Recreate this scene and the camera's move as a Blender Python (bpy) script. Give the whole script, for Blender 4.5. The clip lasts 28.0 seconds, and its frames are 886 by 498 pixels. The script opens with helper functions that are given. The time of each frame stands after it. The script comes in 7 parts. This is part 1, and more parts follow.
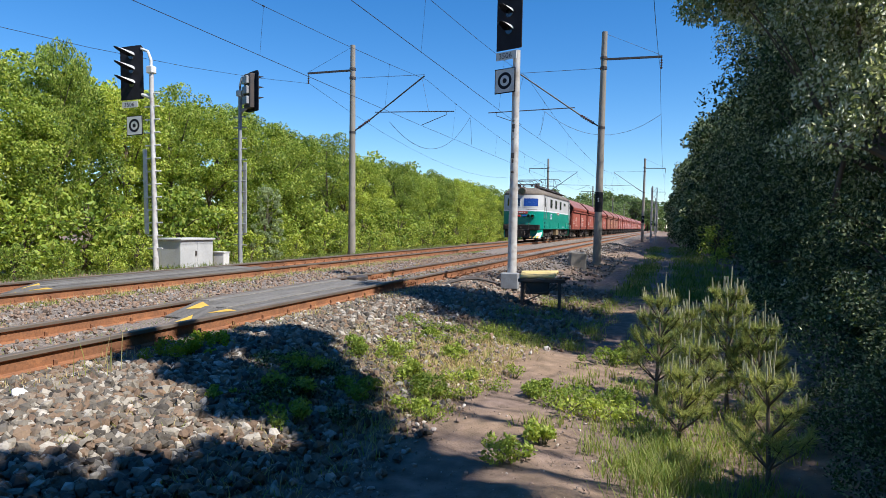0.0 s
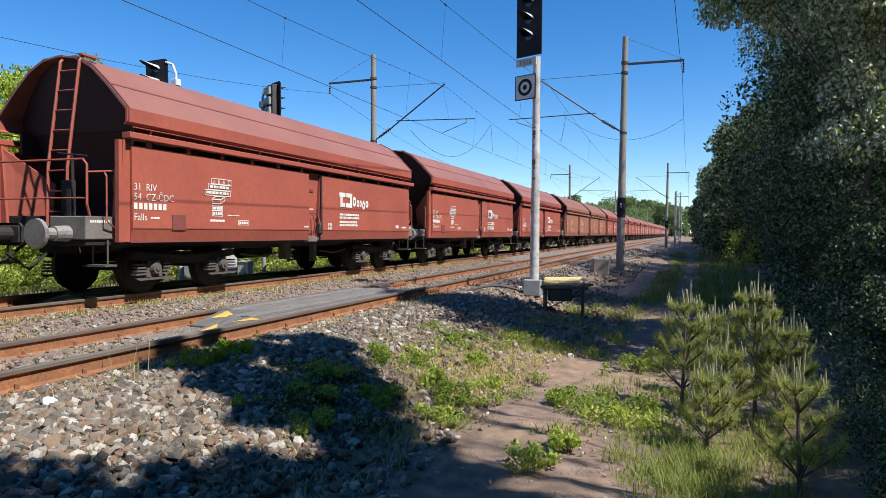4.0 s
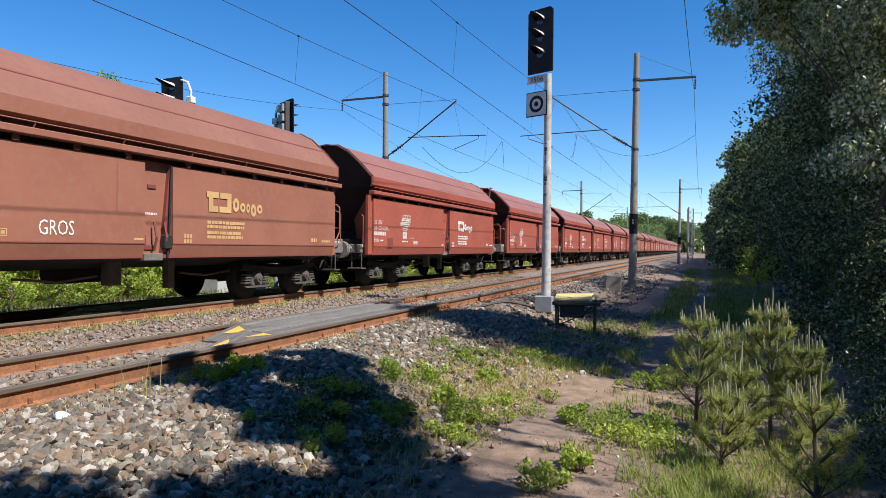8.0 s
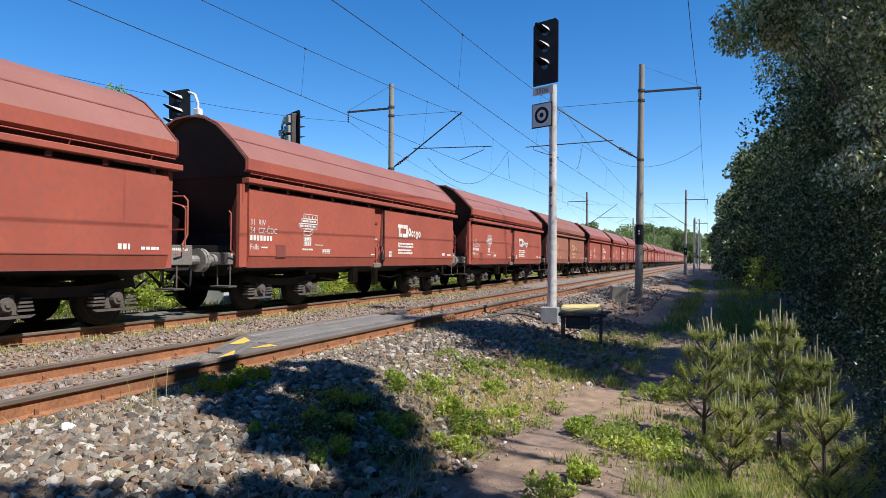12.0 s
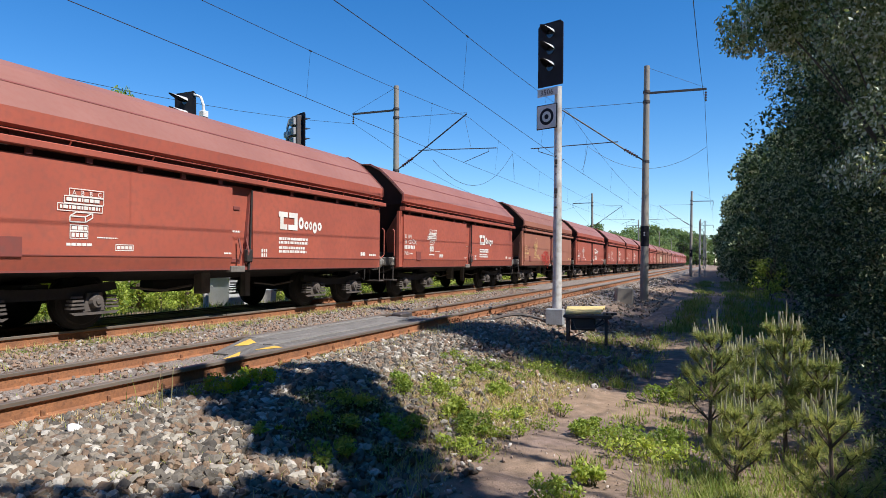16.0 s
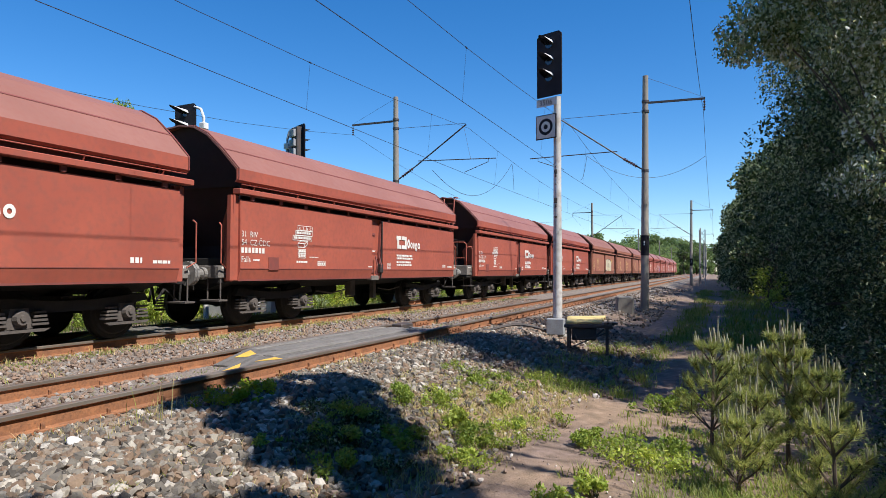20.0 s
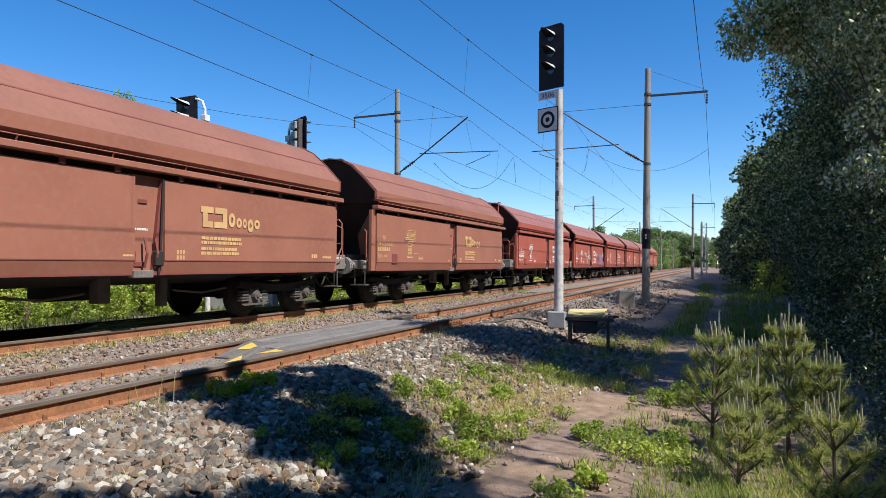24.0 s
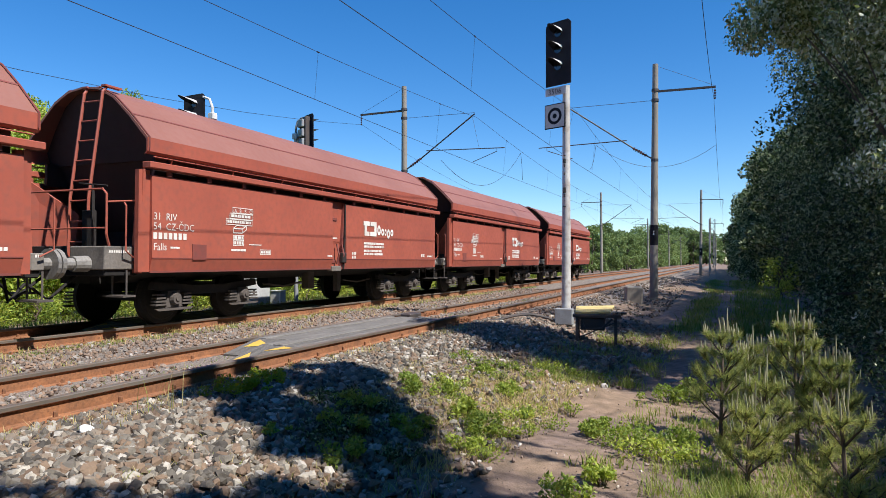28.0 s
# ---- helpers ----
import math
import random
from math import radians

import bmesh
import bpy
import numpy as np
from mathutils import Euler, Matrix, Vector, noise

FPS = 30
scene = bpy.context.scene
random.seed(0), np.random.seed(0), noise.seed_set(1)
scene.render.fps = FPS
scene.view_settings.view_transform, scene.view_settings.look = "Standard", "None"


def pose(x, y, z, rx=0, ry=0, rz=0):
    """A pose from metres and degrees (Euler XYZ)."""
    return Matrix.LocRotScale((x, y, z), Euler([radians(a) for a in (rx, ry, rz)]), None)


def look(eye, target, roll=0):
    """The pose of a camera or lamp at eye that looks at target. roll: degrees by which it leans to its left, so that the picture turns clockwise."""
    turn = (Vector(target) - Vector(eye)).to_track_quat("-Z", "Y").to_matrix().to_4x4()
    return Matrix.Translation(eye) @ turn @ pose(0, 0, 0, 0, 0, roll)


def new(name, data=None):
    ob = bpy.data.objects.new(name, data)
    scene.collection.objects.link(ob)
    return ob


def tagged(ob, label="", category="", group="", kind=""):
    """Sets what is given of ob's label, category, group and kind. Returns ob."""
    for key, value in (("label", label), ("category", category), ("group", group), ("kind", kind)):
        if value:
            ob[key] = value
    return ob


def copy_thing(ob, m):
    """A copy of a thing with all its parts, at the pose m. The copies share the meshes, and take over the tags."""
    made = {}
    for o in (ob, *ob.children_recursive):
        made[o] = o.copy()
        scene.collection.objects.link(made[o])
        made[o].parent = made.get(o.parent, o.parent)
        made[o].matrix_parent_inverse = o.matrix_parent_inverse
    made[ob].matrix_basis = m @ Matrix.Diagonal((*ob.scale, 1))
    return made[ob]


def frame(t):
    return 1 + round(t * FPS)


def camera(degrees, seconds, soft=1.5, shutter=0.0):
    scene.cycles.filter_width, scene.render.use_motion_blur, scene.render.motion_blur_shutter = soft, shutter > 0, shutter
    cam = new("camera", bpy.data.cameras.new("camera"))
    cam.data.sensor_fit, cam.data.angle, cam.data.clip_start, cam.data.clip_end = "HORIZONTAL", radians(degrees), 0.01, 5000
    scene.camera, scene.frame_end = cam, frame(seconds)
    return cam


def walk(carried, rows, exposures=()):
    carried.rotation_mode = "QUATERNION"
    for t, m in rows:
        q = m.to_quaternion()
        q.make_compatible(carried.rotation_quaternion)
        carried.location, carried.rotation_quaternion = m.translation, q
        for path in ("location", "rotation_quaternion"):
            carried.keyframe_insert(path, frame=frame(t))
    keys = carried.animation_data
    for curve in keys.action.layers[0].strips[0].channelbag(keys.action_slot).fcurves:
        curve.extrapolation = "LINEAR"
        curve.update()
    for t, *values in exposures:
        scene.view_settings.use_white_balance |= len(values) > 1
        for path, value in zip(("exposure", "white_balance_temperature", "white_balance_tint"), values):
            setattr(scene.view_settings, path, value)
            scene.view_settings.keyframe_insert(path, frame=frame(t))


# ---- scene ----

EYE = (0.0, 0.0, 1.11)
cam = camera(67, 28.0, soft=0.5)
# seconds, yaw to the left, pitch up, clockwise roll of the picture
TURNS = [
    (0, 18.29, -2.07, 1.06), (0.5, 18.59, -1.93, 1), (1, 19.2, -1.76, 0.78), (1.5, 19.17, -1.71, 0.6),
    (2, 19.77, -1.7, 0.46), (2.5, 20.02, -1.79, 0.65), (3, 20.13, -1.68, 0.66), (3.5, 20.12, -1.59, 0.51),
    (5.5, 20.39, -0.74, 0.32), (6, 20.47, -0.46, 0.23), (6.5, 20.59, -0.24, 0.35), (7, 20.88, -0.27, 0.21),
    (7.5, 20.86, 0.16, 0.37), (8, 21.15, -0.1, 0.56), (8.5, 21.11, 0.05, 0.49), (9, 20.82, 0.06, 0.45),
    (9.5, 21.04, -0.09, 0.29), (10, 20.95, 0.53, 0.66), (10.5, 21.3, 0.56, 0.58), (11, 21.31, 0.53, 0.63),
    (11.5, 21.51, 0.37, 0.57), (12, 21.64, 0.83, 0.52), (12.5, 21.42, 0.96, 0.56), (14.5, 21.63, 1.26, 0.57),
    (15, 22.12, 0.9, 0.5), (15.5, 22.07, 0.76, 0.81), (16, 22.06, 0.97, 0.51), (16.5, 21.98, 1.04, 0.69),
    (17, 22.13, 1.06, 0.65), (17.5, 21.85, 1.08, 0.24), (18, 21.82, 1.13, 0.35), (18.5, 21.83, 1.48, 0.3),
    (19, 21.91, 1.56, 0.4), (19.5, 21.93, 1.63, 0.36), (20, 22.08, 1.85, 0.21), (20.5, 22.17, 1.94, 0.29),
    (21, 22.12, 2, 0.42), (21.5, 21.82, 1.66, 0.13), (23.5, 21.95, 1.41, 0.22), (24, 22.19, 1.24, 0.35),
    (24.5, 22.98, 1.02, 0.29), (25, 22.56, 1.11, 0.13), (25.5, 22.7, 1.09, 0.2), (26, 22.74, 1.11, 0),
    (26.5, 22.75, 0.99, 0.15), (27, 22.59, 1.11, -0.12), (27.5, 22.64, 1.13, 0.17), (28, 22.8, 0.98, 0.2),
]
walk(cam, [(t, pose(*EYE, 90 + pitch, 0, yaw) @ pose(0, 0, 0, 0, 0, roll)) for t, yaw, pitch, roll in TURNS],
     [(0.0, 0.6, 6250, 12), (28.0, 0.6, 6250, 12)])

# ---- light: afternoon sun from behind the viewer's right, clear sky ----
SUN_AZ = (1.0, -0.25)
SUN_EL = 53.0


def daylight():
    world = bpy.data.worlds.new("world")
    scene.world = world
    world.use_nodes = True
    nt = world.node_tree
    sky = nt.nodes.new("ShaderNodeTexSky")
    sky.sky_type = "NISHITA"
    sky.sun_disc = False
    sky.sun_elevation = radians(SUN_EL)
    sky.sun_rotation = math.atan2(SUN_AZ[0], SUN_AZ[1])
    sky.altitude = 700
    sky.air_density, sky.dust_density, sky.ozone_density = 1.0, 0.0, 4.0
    bg = nt.nodes["Background"]
    bg.inputs["Strength"].default_value = 0.105
    deep = nt.nodes.new("ShaderNodeHueSaturation")
    deep.inputs["Hue"].default_value, deep.inputs["Saturation"].default_value = 0.502, 1.32
    nt.links.new(sky.outputs[0], deep.inputs["Color"])
    nt.links.new(deep.outputs[0], bg.inputs[0])
    lamp = bpy.data.lights.new("sun", "SUN")
    lamp.energy, lamp.angle, lamp.color = 5.0, radians(0.55), (1.0, 0.95, 0.87)
    ob = new("sun", lamp)
    k = math.cos(radians(SUN_EL)) / math.hypot(*SUN_AZ)
    way = Vector((SUN_AZ[0] * k, SUN_AZ[1] * k, math.sin(radians(SUN_EL))))
    ob.matrix_world = look(way * 50, (0, 0, 0))


daylight()


# ---- materials ----
def nodes_of(name):
    m = bpy.data.materials.new(name)
    m.use_nodes = True
    return m, m.node_tree, m.node_tree.nodes["Principled BSDF"]


def ramp_node(nt, stops):
    r = nt.nodes.new("ShaderNodeValToRGB")
    e = r.color_ramp.elements
    while len(e) < len(stops):
        e.new(0.5)
    for el, (p, c) in zip(e, stops):
        el.position, el.color = p, (*c, 1)
    return r


def surface(name, col, col2=None, scale=3.0, detail=20.0, rough=0.7, metal=0.0, bump=0.2, grime=None, grime_amount=0.5,
            island=0.0, obj_random=0.0, stretch=(1, 1, 1), spec=0.5):
    """Two scales of variation: broad patches between col and col2, fine grain in the relief, optional grime."""
    m, nt, b = nodes_of(name)
    L = nt.links.new
    col2 = col2 or tuple(c * 0.75 for c in col)
    co = nt.nodes.new("ShaderNodeTexCoord")
    mp = nt.nodes.new("ShaderNodeMapping")
    mp.inputs["Scale"].default_value = stretch
    L(co.outputs["Object"], mp.inputs[0])
    n1 = nt.nodes.new("ShaderNodeTexNoise")
    n1.inputs["Scale"].default_value, n1.inputs["Detail"].default_value = scale, 5
    L(mp.outputs[0], n1.inputs["Vector"])
    r1 = ramp_node(nt, [(0.32, col), (0.68, col2)])
    L(n1.outputs["Fac"], r1.inputs[0])
    out = r1.outputs[0]
    n2 = nt.nodes.new("ShaderNodeTexNoise")
    n2.inputs["Scale"].default_value, n2.inputs["Detail"].default_value = detail, 4
    L(mp.outputs[0], n2.inputs["Vector"])
    if grime:
        mix = nt.nodes.new("ShaderNodeMixRGB")
        r2 = ramp_node(nt, [(0.45, (0, 0, 0)), (0.75, (grime_amount,) * 3)])
        L(n2.outputs["Fac"], r2.inputs[0])
        L(r2.outputs[0], mix.inputs[0])
        L(out, mix.inputs[1])
        mix.inputs[2].default_value = (*grime, 1)
        out = mix.outputs[0]
    if island or obj_random:
        src = nt.nodes.new("ShaderNodeNewGeometry").outputs["Random Per Island"] if island else \
            nt.nodes.new("ShaderNodeObjectInfo").outputs["Random"]
        amt = island or obj_random
        mr = nt.nodes.new("ShaderNodeMapRange")
        mr.inputs[3].default_value, mr.inputs[4].default_value = 1 - amt, 1 + amt
        L(src, mr.inputs[0])
        hsv = nt.nodes.new("ShaderNodeHueSaturation")
        L(mr.outputs[0], hsv.inputs["Value"])
        L(out, hsv.inputs["Color"])
        out = hsv.outputs[0]
    L(out, b.inputs["Base Color"])
    rr = nt.nodes.new("ShaderNodeMapRange")
    rr.inputs[3].default_value, rr.inputs[4].default_value = max(0.05, rough - 0.12), min(1, rough + 0.12)
    L(n2.outputs["Fac"], rr.inputs[0])
    L(rr.outputs[0], b.inputs["Roughness"])
    b.inputs["Metallic"].default_value = metal
    b.inputs["Specular IOR Level"].default_value = spec
    if bump:
        bp = nt.nodes.new("ShaderNodeBump")
        bp.inputs["Strength"].default_value, bp.inputs["Distance"].default_value = bump, 0.02
        L(n2.outputs["Fac"], bp.inputs["Height"])
        L(bp.outputs[0], b.inputs["Normal"])
    return m


def leaf_material(name, cols, rough=0.5, through_light=0.45):
    """Leaves: colour by leaf, gloss from the cuticle, light that passes through."""
    m, nt, b = nodes_of(name)
    L = nt.links.new
    geo = nt.nodes.new("ShaderNodeNewGeometry")
    r = ramp_node(nt, [(i / (len(cols) - 1), c) for i, c in enumerate(cols)])
    L(geo.outputs["Random Per Island"], r.inputs[0])
    plant = nt.nodes.new("ShaderNodeObjectInfo")
    vary = nt.nodes.new("ShaderNodeMapRange")
    vary.inputs[3].default_value, vary.inputs[4].default_value = 0.72, 1.25
    L(plant.outputs["Random"], vary.inputs[0])
    tint = nt.nodes.new("ShaderNodeHueSaturation")
    L(r.outputs[0], tint.inputs["Color"])
    L(vary.outputs[0], tint.inputs["Value"])
    hue = nt.nodes.new("ShaderNodeMapRange")
    hue.inputs[3].default_value, hue.inputs[4].default_value = 0.512, 0.488
    L(plant.outputs["Random"], hue.inputs[0])
    L(hue.outputs[0], tint.inputs["Hue"])
    r = tint
    L(r.outputs[0], b.inputs["Base Color"])
    b.inputs["Roughness"].default_value = rough
    b.inputs["Specular IOR Level"].default_value = 0.35
    tr = nt.nodes.new("ShaderNodeBsdfTranslucent")
    hs = nt.nodes.new("ShaderNodeHueSaturation")
    hs.inputs["Value"].default_value, hs.inputs["Saturation"].default_value = 1.5, 1.1
    hs.inputs["Hue"].default_value = 0.48
    L(r.outputs[0], hs.inputs["Color"])
    L(hs.outputs[0], tr.inputs[0])
    mix = nt.nodes.new("ShaderNodeMixShader")
    mix.inputs[0].default_value = through_light
    L(b.outputs[0], mix.inputs[1])
    L(tr.outputs[0], mix.inputs[2])
    L(mix.outputs[0], nt.nodes["Material Output"].inputs[0])
    return m


def stone_material(name, stops):
    m, nt, b = nodes_of(name)
    L = nt.links.new
    geo = nt.nodes.new("ShaderNodeNewGeometry")
    r = ramp_node(nt, stops)
    L(geo.outputs["Random Per Island"], r.inputs[0])
    n = nt.nodes.new("ShaderNodeTexNoise")
    n.inputs["Scale"].default_value, n.inputs["Detail"].default_value = 45, 5
    co = nt.nodes.new("ShaderNodeTexCoord")
    L(co.outputs["Object"], n.inputs["Vector"])
    mr = nt.nodes.new("ShaderNodeMapRange")
    mr.inputs[3].default_value, mr.inputs[4].default_value = 0.6, 1.35
    L(n.outputs["Fac"], mr.inputs[0])
    hs = nt.nodes.new("ShaderNodeHueSaturation")
    L(r.outputs[0], hs.inputs["Color"])
    L(mr.outputs[0], hs.inputs["Value"])
    L(hs.outputs[0], b.inputs["Base Color"])
    b.inputs["Roughness"].default_value = 0.85
    bp = nt.nodes.new("ShaderNodeBump")
    bp.inputs["Strength"].default_value, bp.inputs["Distance"].default_value = 0.5, 0.01
    L(n.outputs["Fac"], bp.inputs["Height"])
    L(bp.outputs[0], b.inputs["Normal"])
    return m


M = {}
M["soil"] = surface("soil", (0.24, 0.185, 0.135), (0.13, 0.105, 0.075), 0.9, 30, 0.95, 0, 0.6, (0.32, 0.26, 0.2), 0.6)
M["rust"] = surface("rust", (0.34, 0.145, 0.06), (0.2, 0.088, 0.042), 4, 40, 0.85, 0, 0.3, (0.1, 0.05, 0.03), 0.6)
M["railtop"] = surface("rail_head", (0.19, 0.165, 0.135), (0.12, 0.1, 0.08), 5, 60, 0.5, 0.25, 0.05, (0.28, 0.16, 0.09), 0.4, stretch=(1, 0.2, 1))
M["sleeper"] = surface("sleeper", (0.3, 0.25, 0.2), (0.16, 0.12, 0.09), 5, 40, 0.9, 0, 0.4, obj_random=0.3)
M["plank"] = surface("rubber_plank", (0.17, 0.16, 0.145), (0.09, 0.085, 0.075), 3, 30, 0.85, 0, 0.4, (0.26, 0.235, 0.2), 0.7, obj_random=0.25, stretch=(6, 0.6, 1))
M["yellow"] = surface("yellow_paint", (0.75, 0.47, 0.06), (0.6, 0.36, 0.06), 6, 40, 0.7, grime=(0.2, 0.17, 0.12), grime_amount=0.5)
M["concrete"] = surface("mast_concrete", (0.33, 0.3, 0.25), (0.22, 0.2, 0.165), 2, 25, 0.9, 0, 0.3, (0.2, 0.18, 0.15), 0.6, stretch=(1, 1, 0.25))
M["dark_steel"] = surface("dark_steel", (0.05, 0.05, 0.052), (0.09, 0.07, 0.06), 4, 40, 0.6, 0.3, 0.1)
M["wire"] = surface("wire_copper", (0.07, 0.065, 0.06), (0.05, 0.05, 0.05), 4, 40, 0.5, 0.6, 0)
M["porcelain"] = surface("brown_porcelain", (0.1, 0.045, 0.03), None, 6, 40, 0.25, 0, 0)
M["white"] = surface("white_paint", (0.68, 0.68, 0.65), (0.55, 0.55, 0.52), 3, 30, 0.6, 0, 0.05, (0.4, 0.36, 0.3), 0.35)
M["cabinet"] = surface("cabinet_paint", (0.5, 0.51, 0.5), (0.42, 0.43, 0.42), 2, 20, 0.6, 0, 0.05, (0.3, 0.28, 0.24), 0.4)
M["black"] = surface("black_paint", (0.014, 0.014, 0.018), (0.022, 0.022, 0.027), 4, 40, 0.75, 0, 0.03, spec=0.2)
M["hood"] = surface("hood_grey", (0.55, 0.55, 0.56), (0.46, 0.46, 0.47), 4, 30, 0.6, 0, 0.02)
M["platform"] = surface("platform_dusty", (0.2, 0.18, 0.155), (0.13, 0.115, 0.1), 3, 25, 0.85, 0, 0.15, (0.28, 0.25, 0.21), 0.5)
M["sleeve"] = surface("buffer_sleeve", (0.3, 0.29, 0.27), (0.2, 0.185, 0.165), 3, 25, 0.65, 0.2, 0.1, (0.12, 0.1, 0.09), 0.6)
M["grey"] = surface("grey_paint", (0.33, 0.35, 0.36), (0.25, 0.26, 0.27), 4, 40, 0.6, 0.1, 0.1, (0.2, 0.15, 0.1), 0.4)
M["bark"] = surface("bark", (0.15, 0.11, 0.08), (0.07, 0.055, 0.04), 6, 30, 0.95, 0, 0.8, stretch=(1, 1, 0.3))
# one leaf tone for the sunlit wood; leaf_dark carries the shade in its colour
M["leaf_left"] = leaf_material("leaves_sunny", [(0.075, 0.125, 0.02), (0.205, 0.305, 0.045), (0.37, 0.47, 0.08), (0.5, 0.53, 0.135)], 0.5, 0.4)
# shade is put into these dark tones, glints into the pale last one
M["leaf_dark"] = leaf_material("leaves_shade_toned", [(0.013, 0.024, 0.008), (0.034, 0.06, 0.018), (0.075, 0.115, 0.036), (0.4, 0.45, 0.26)], 0.42, 0.42)
# the near-white last tone paints glints of light onto single leaves
M["leaf_birch"] = leaf_material("birch_leaves_glints", [(0.07, 0.1, 0.035), (0.22, 0.26, 0.11), (0.46, 0.49, 0.26), (0.87, 0.88, 0.76)], 0.22, 0.7)
M["leaf_grey"] = leaf_material("grey_needles", [(0.17, 0.23, 0.11), (0.27, 0.34, 0.17), (0.38, 0.44, 0.25)], 0.7, 0.4)
M["post_white"] = surface("post_paint", (0.62, 0.62, 0.6), (0.42, 0.4, 0.37), 2.2, 9, 0.6, 0, 0.05, (0.22, 0.15, 0.11), 0.55)
# far leaves: haze over the hill is put in as a lighter colour
M["leaf_far"] = leaf_material("leaves_far_hazed", [(0.1, 0.15, 0.05), (0.14, 0.21, 0.065), (0.2, 0.27, 0.09)], 0.6, 0.3)
M["needle"] = leaf_material("pine_needles", [(0.14, 0.19, 0.06), (0.27, 0.33, 0.1), (0.46, 0.46, 0.17)], 0.5, 0.4)
M["candle"] = leaf_material("pine_shoots", [(0.4, 0.4, 0.24), (0.56, 0.53, 0.36)], 0.6, 0.25)
M["grass"] = leaf_material("grass_blades", [(0.1, 0.16, 0.03), (0.17, 0.25, 0.045), (0.28, 0.29, 0.1), (0.22, 0.28, 0.06)], 0.6, 0.4)
M["grass_dry"] = leaf_material("dry_grass_blades", [(0.5, 0.38, 0.17), (0.56, 0.44, 0.24), (0.4, 0.39, 0.12), (0.27, 0.33, 0.07)], 0.7, 0.35)
M["weed_lime"] = leaf_material("lime_leaves", [(0.24, 0.32, 0.03), (0.33, 0.4, 0.04), (0.2, 0.3, 0.04)], 0.5, 0.4)
M["stem"] = surface("stems", (0.16, 0.16, 0.06), None, 8, 40, 0.8, 0, 0)
M["old_board"] = surface("old_board", (0.68, 0.53, 0.2), (0.52, 0.4, 0.17), 4, 40, 0.85, 0, 0.3, (0.25, 0.22, 0.15), 0.5, stretch=(0.3, 3, 1))
M["weed"] = leaf_material("weed_leaves", [(0.14, 0.21, 0.035), (0.25, 0.34, 0.06), (0.4, 0.46, 0.1)], 0.5, 0.45)
M["stone"] = stone_material("ballast_stone", [(0.0, (0.045, 0.038, 0.03)), (0.2, (0.115, 0.1, 0.08)), (0.42, (0.205, 0.18, 0.142)), (0.55, (0.215, 0.145, 0.092)), (0.74, (0.14, 0.094, 0.062)), (0.84, (0.27, 0.24, 0.19)), (1.0, (0.47, 0.43, 0.365))])
M["chip"] = stone_material("stone_chips", [(0.0, (0.2, 0.14, 0.105)), (0.4, (0.34, 0.25, 0.195)), (0.75, (0.42, 0.34, 0.28)), (1.0, (0.55, 0.5, 0.44))])
M["stone_rusty"] = stone_material("track_stone", [(0.0, (0.12, 0.09, 0.07)), (0.4, (0.24, 0.165, 0.115)), (0.7, (0.28, 0.185, 0.125)), (0.9, (0.22, 0.2, 0.175)), (1.0, (0.4, 0.36, 0.32))])
M["wagon_red"] = surface("wagon_red_oxide", (0.39, 0.096, 0.057), (0.31, 0.075, 0.047), 0.8, 9, 0.6, 0, 0.03, (0.2, 0.075, 0.055), 0.5)
M["wagon_brown_roof"] = surface("wagon_brown_roof", (0.25, 0.108, 0.068), (0.21, 0.088, 0.055), 0.7, 8, 0.6, 0, 0.03, (0.19, 0.07, 0.045), 0.5)
M["wagon_brown"] = surface("wagon_brown", (0.315, 0.121, 0.071), (0.26, 0.096, 0.058), 0.8, 9, 0.75, 0, 0.03, (0.3, 0.15, 0.11), 0.5)
M["wagon_dark"] = surface("wagon_dark_red", (0.22, 0.058, 0.045), (0.18, 0.05, 0.04), 0.8, 9, 0.6, 0, 0.03, (0.13, 0.06, 0.05), 0.5)
# roof red, greyer and darker than the doors
M["wagon_roof"] = surface("wagon_roof_greyed", (0.275, 0.12, 0.088), (0.235, 0.098, 0.07), 0.7, 8, 0.55, 0, 0.03, (0.25, 0.085, 0.06), 0.4)
M["purple"] = surface("purple_spray", (0.22, 0.16, 0.42), None, 3, 25, 0.6, 0, 0)
# one near-black for coal soot and for shade at wagon ends and gaps
M["wagon_end"] = surface("wagon_end_soot_shade", (0.045, 0.024, 0.02), (0.07, 0.03, 0.025), 1.5, 12, 0.85, 0, 0.05)
M["spray_grey"] = surface("spray_dusty_pink", (0.4, 0.27, 0.25), (0.3, 0.17, 0.15), 2.5, 20, 0.7, 0, 0)
M["sign_cream"] = surface("spray_cream", (0.6, 0.52, 0.32), (0.5, 0.46, 0.36), 1.2, 20, 0.7, 0, 0)
# near-black: the shade under the train is put into the underframe's colour
M["under"] = surface("underframe_shade_black", (0.012, 0.011, 0.01), (0.02, 0.017, 0.015), 3, 20, 0.85, 0.1, 0.2)
M["bogie"] = surface("bogie_dusty", (0.075, 0.065, 0.058), (0.12, 0.1, 0.085), 5, 30, 0.85, 0.1, 0.3)
# wheels and bogie frame also carry the shade below the body as colour
M["steel_wheel"] = surface("wheel_steel_shaded", (0.012, 0.011, 0.01), (0.022, 0.018, 0.016), 5, 30, 0.8, 0.0, 0.1)
M["bogie_dark"] = surface("bogie_frame_shade_dark", (0.016, 0.014, 0.013), (0.028, 0.023, 0.02), 5, 30, 0.85, 0, 0.2)
M["bogie_loco"] = surface("loco_bogie_dusty", (0.04, 0.034, 0.03), (0.07, 0.058, 0.05), 5, 30, 0.85, 0, 0.3)
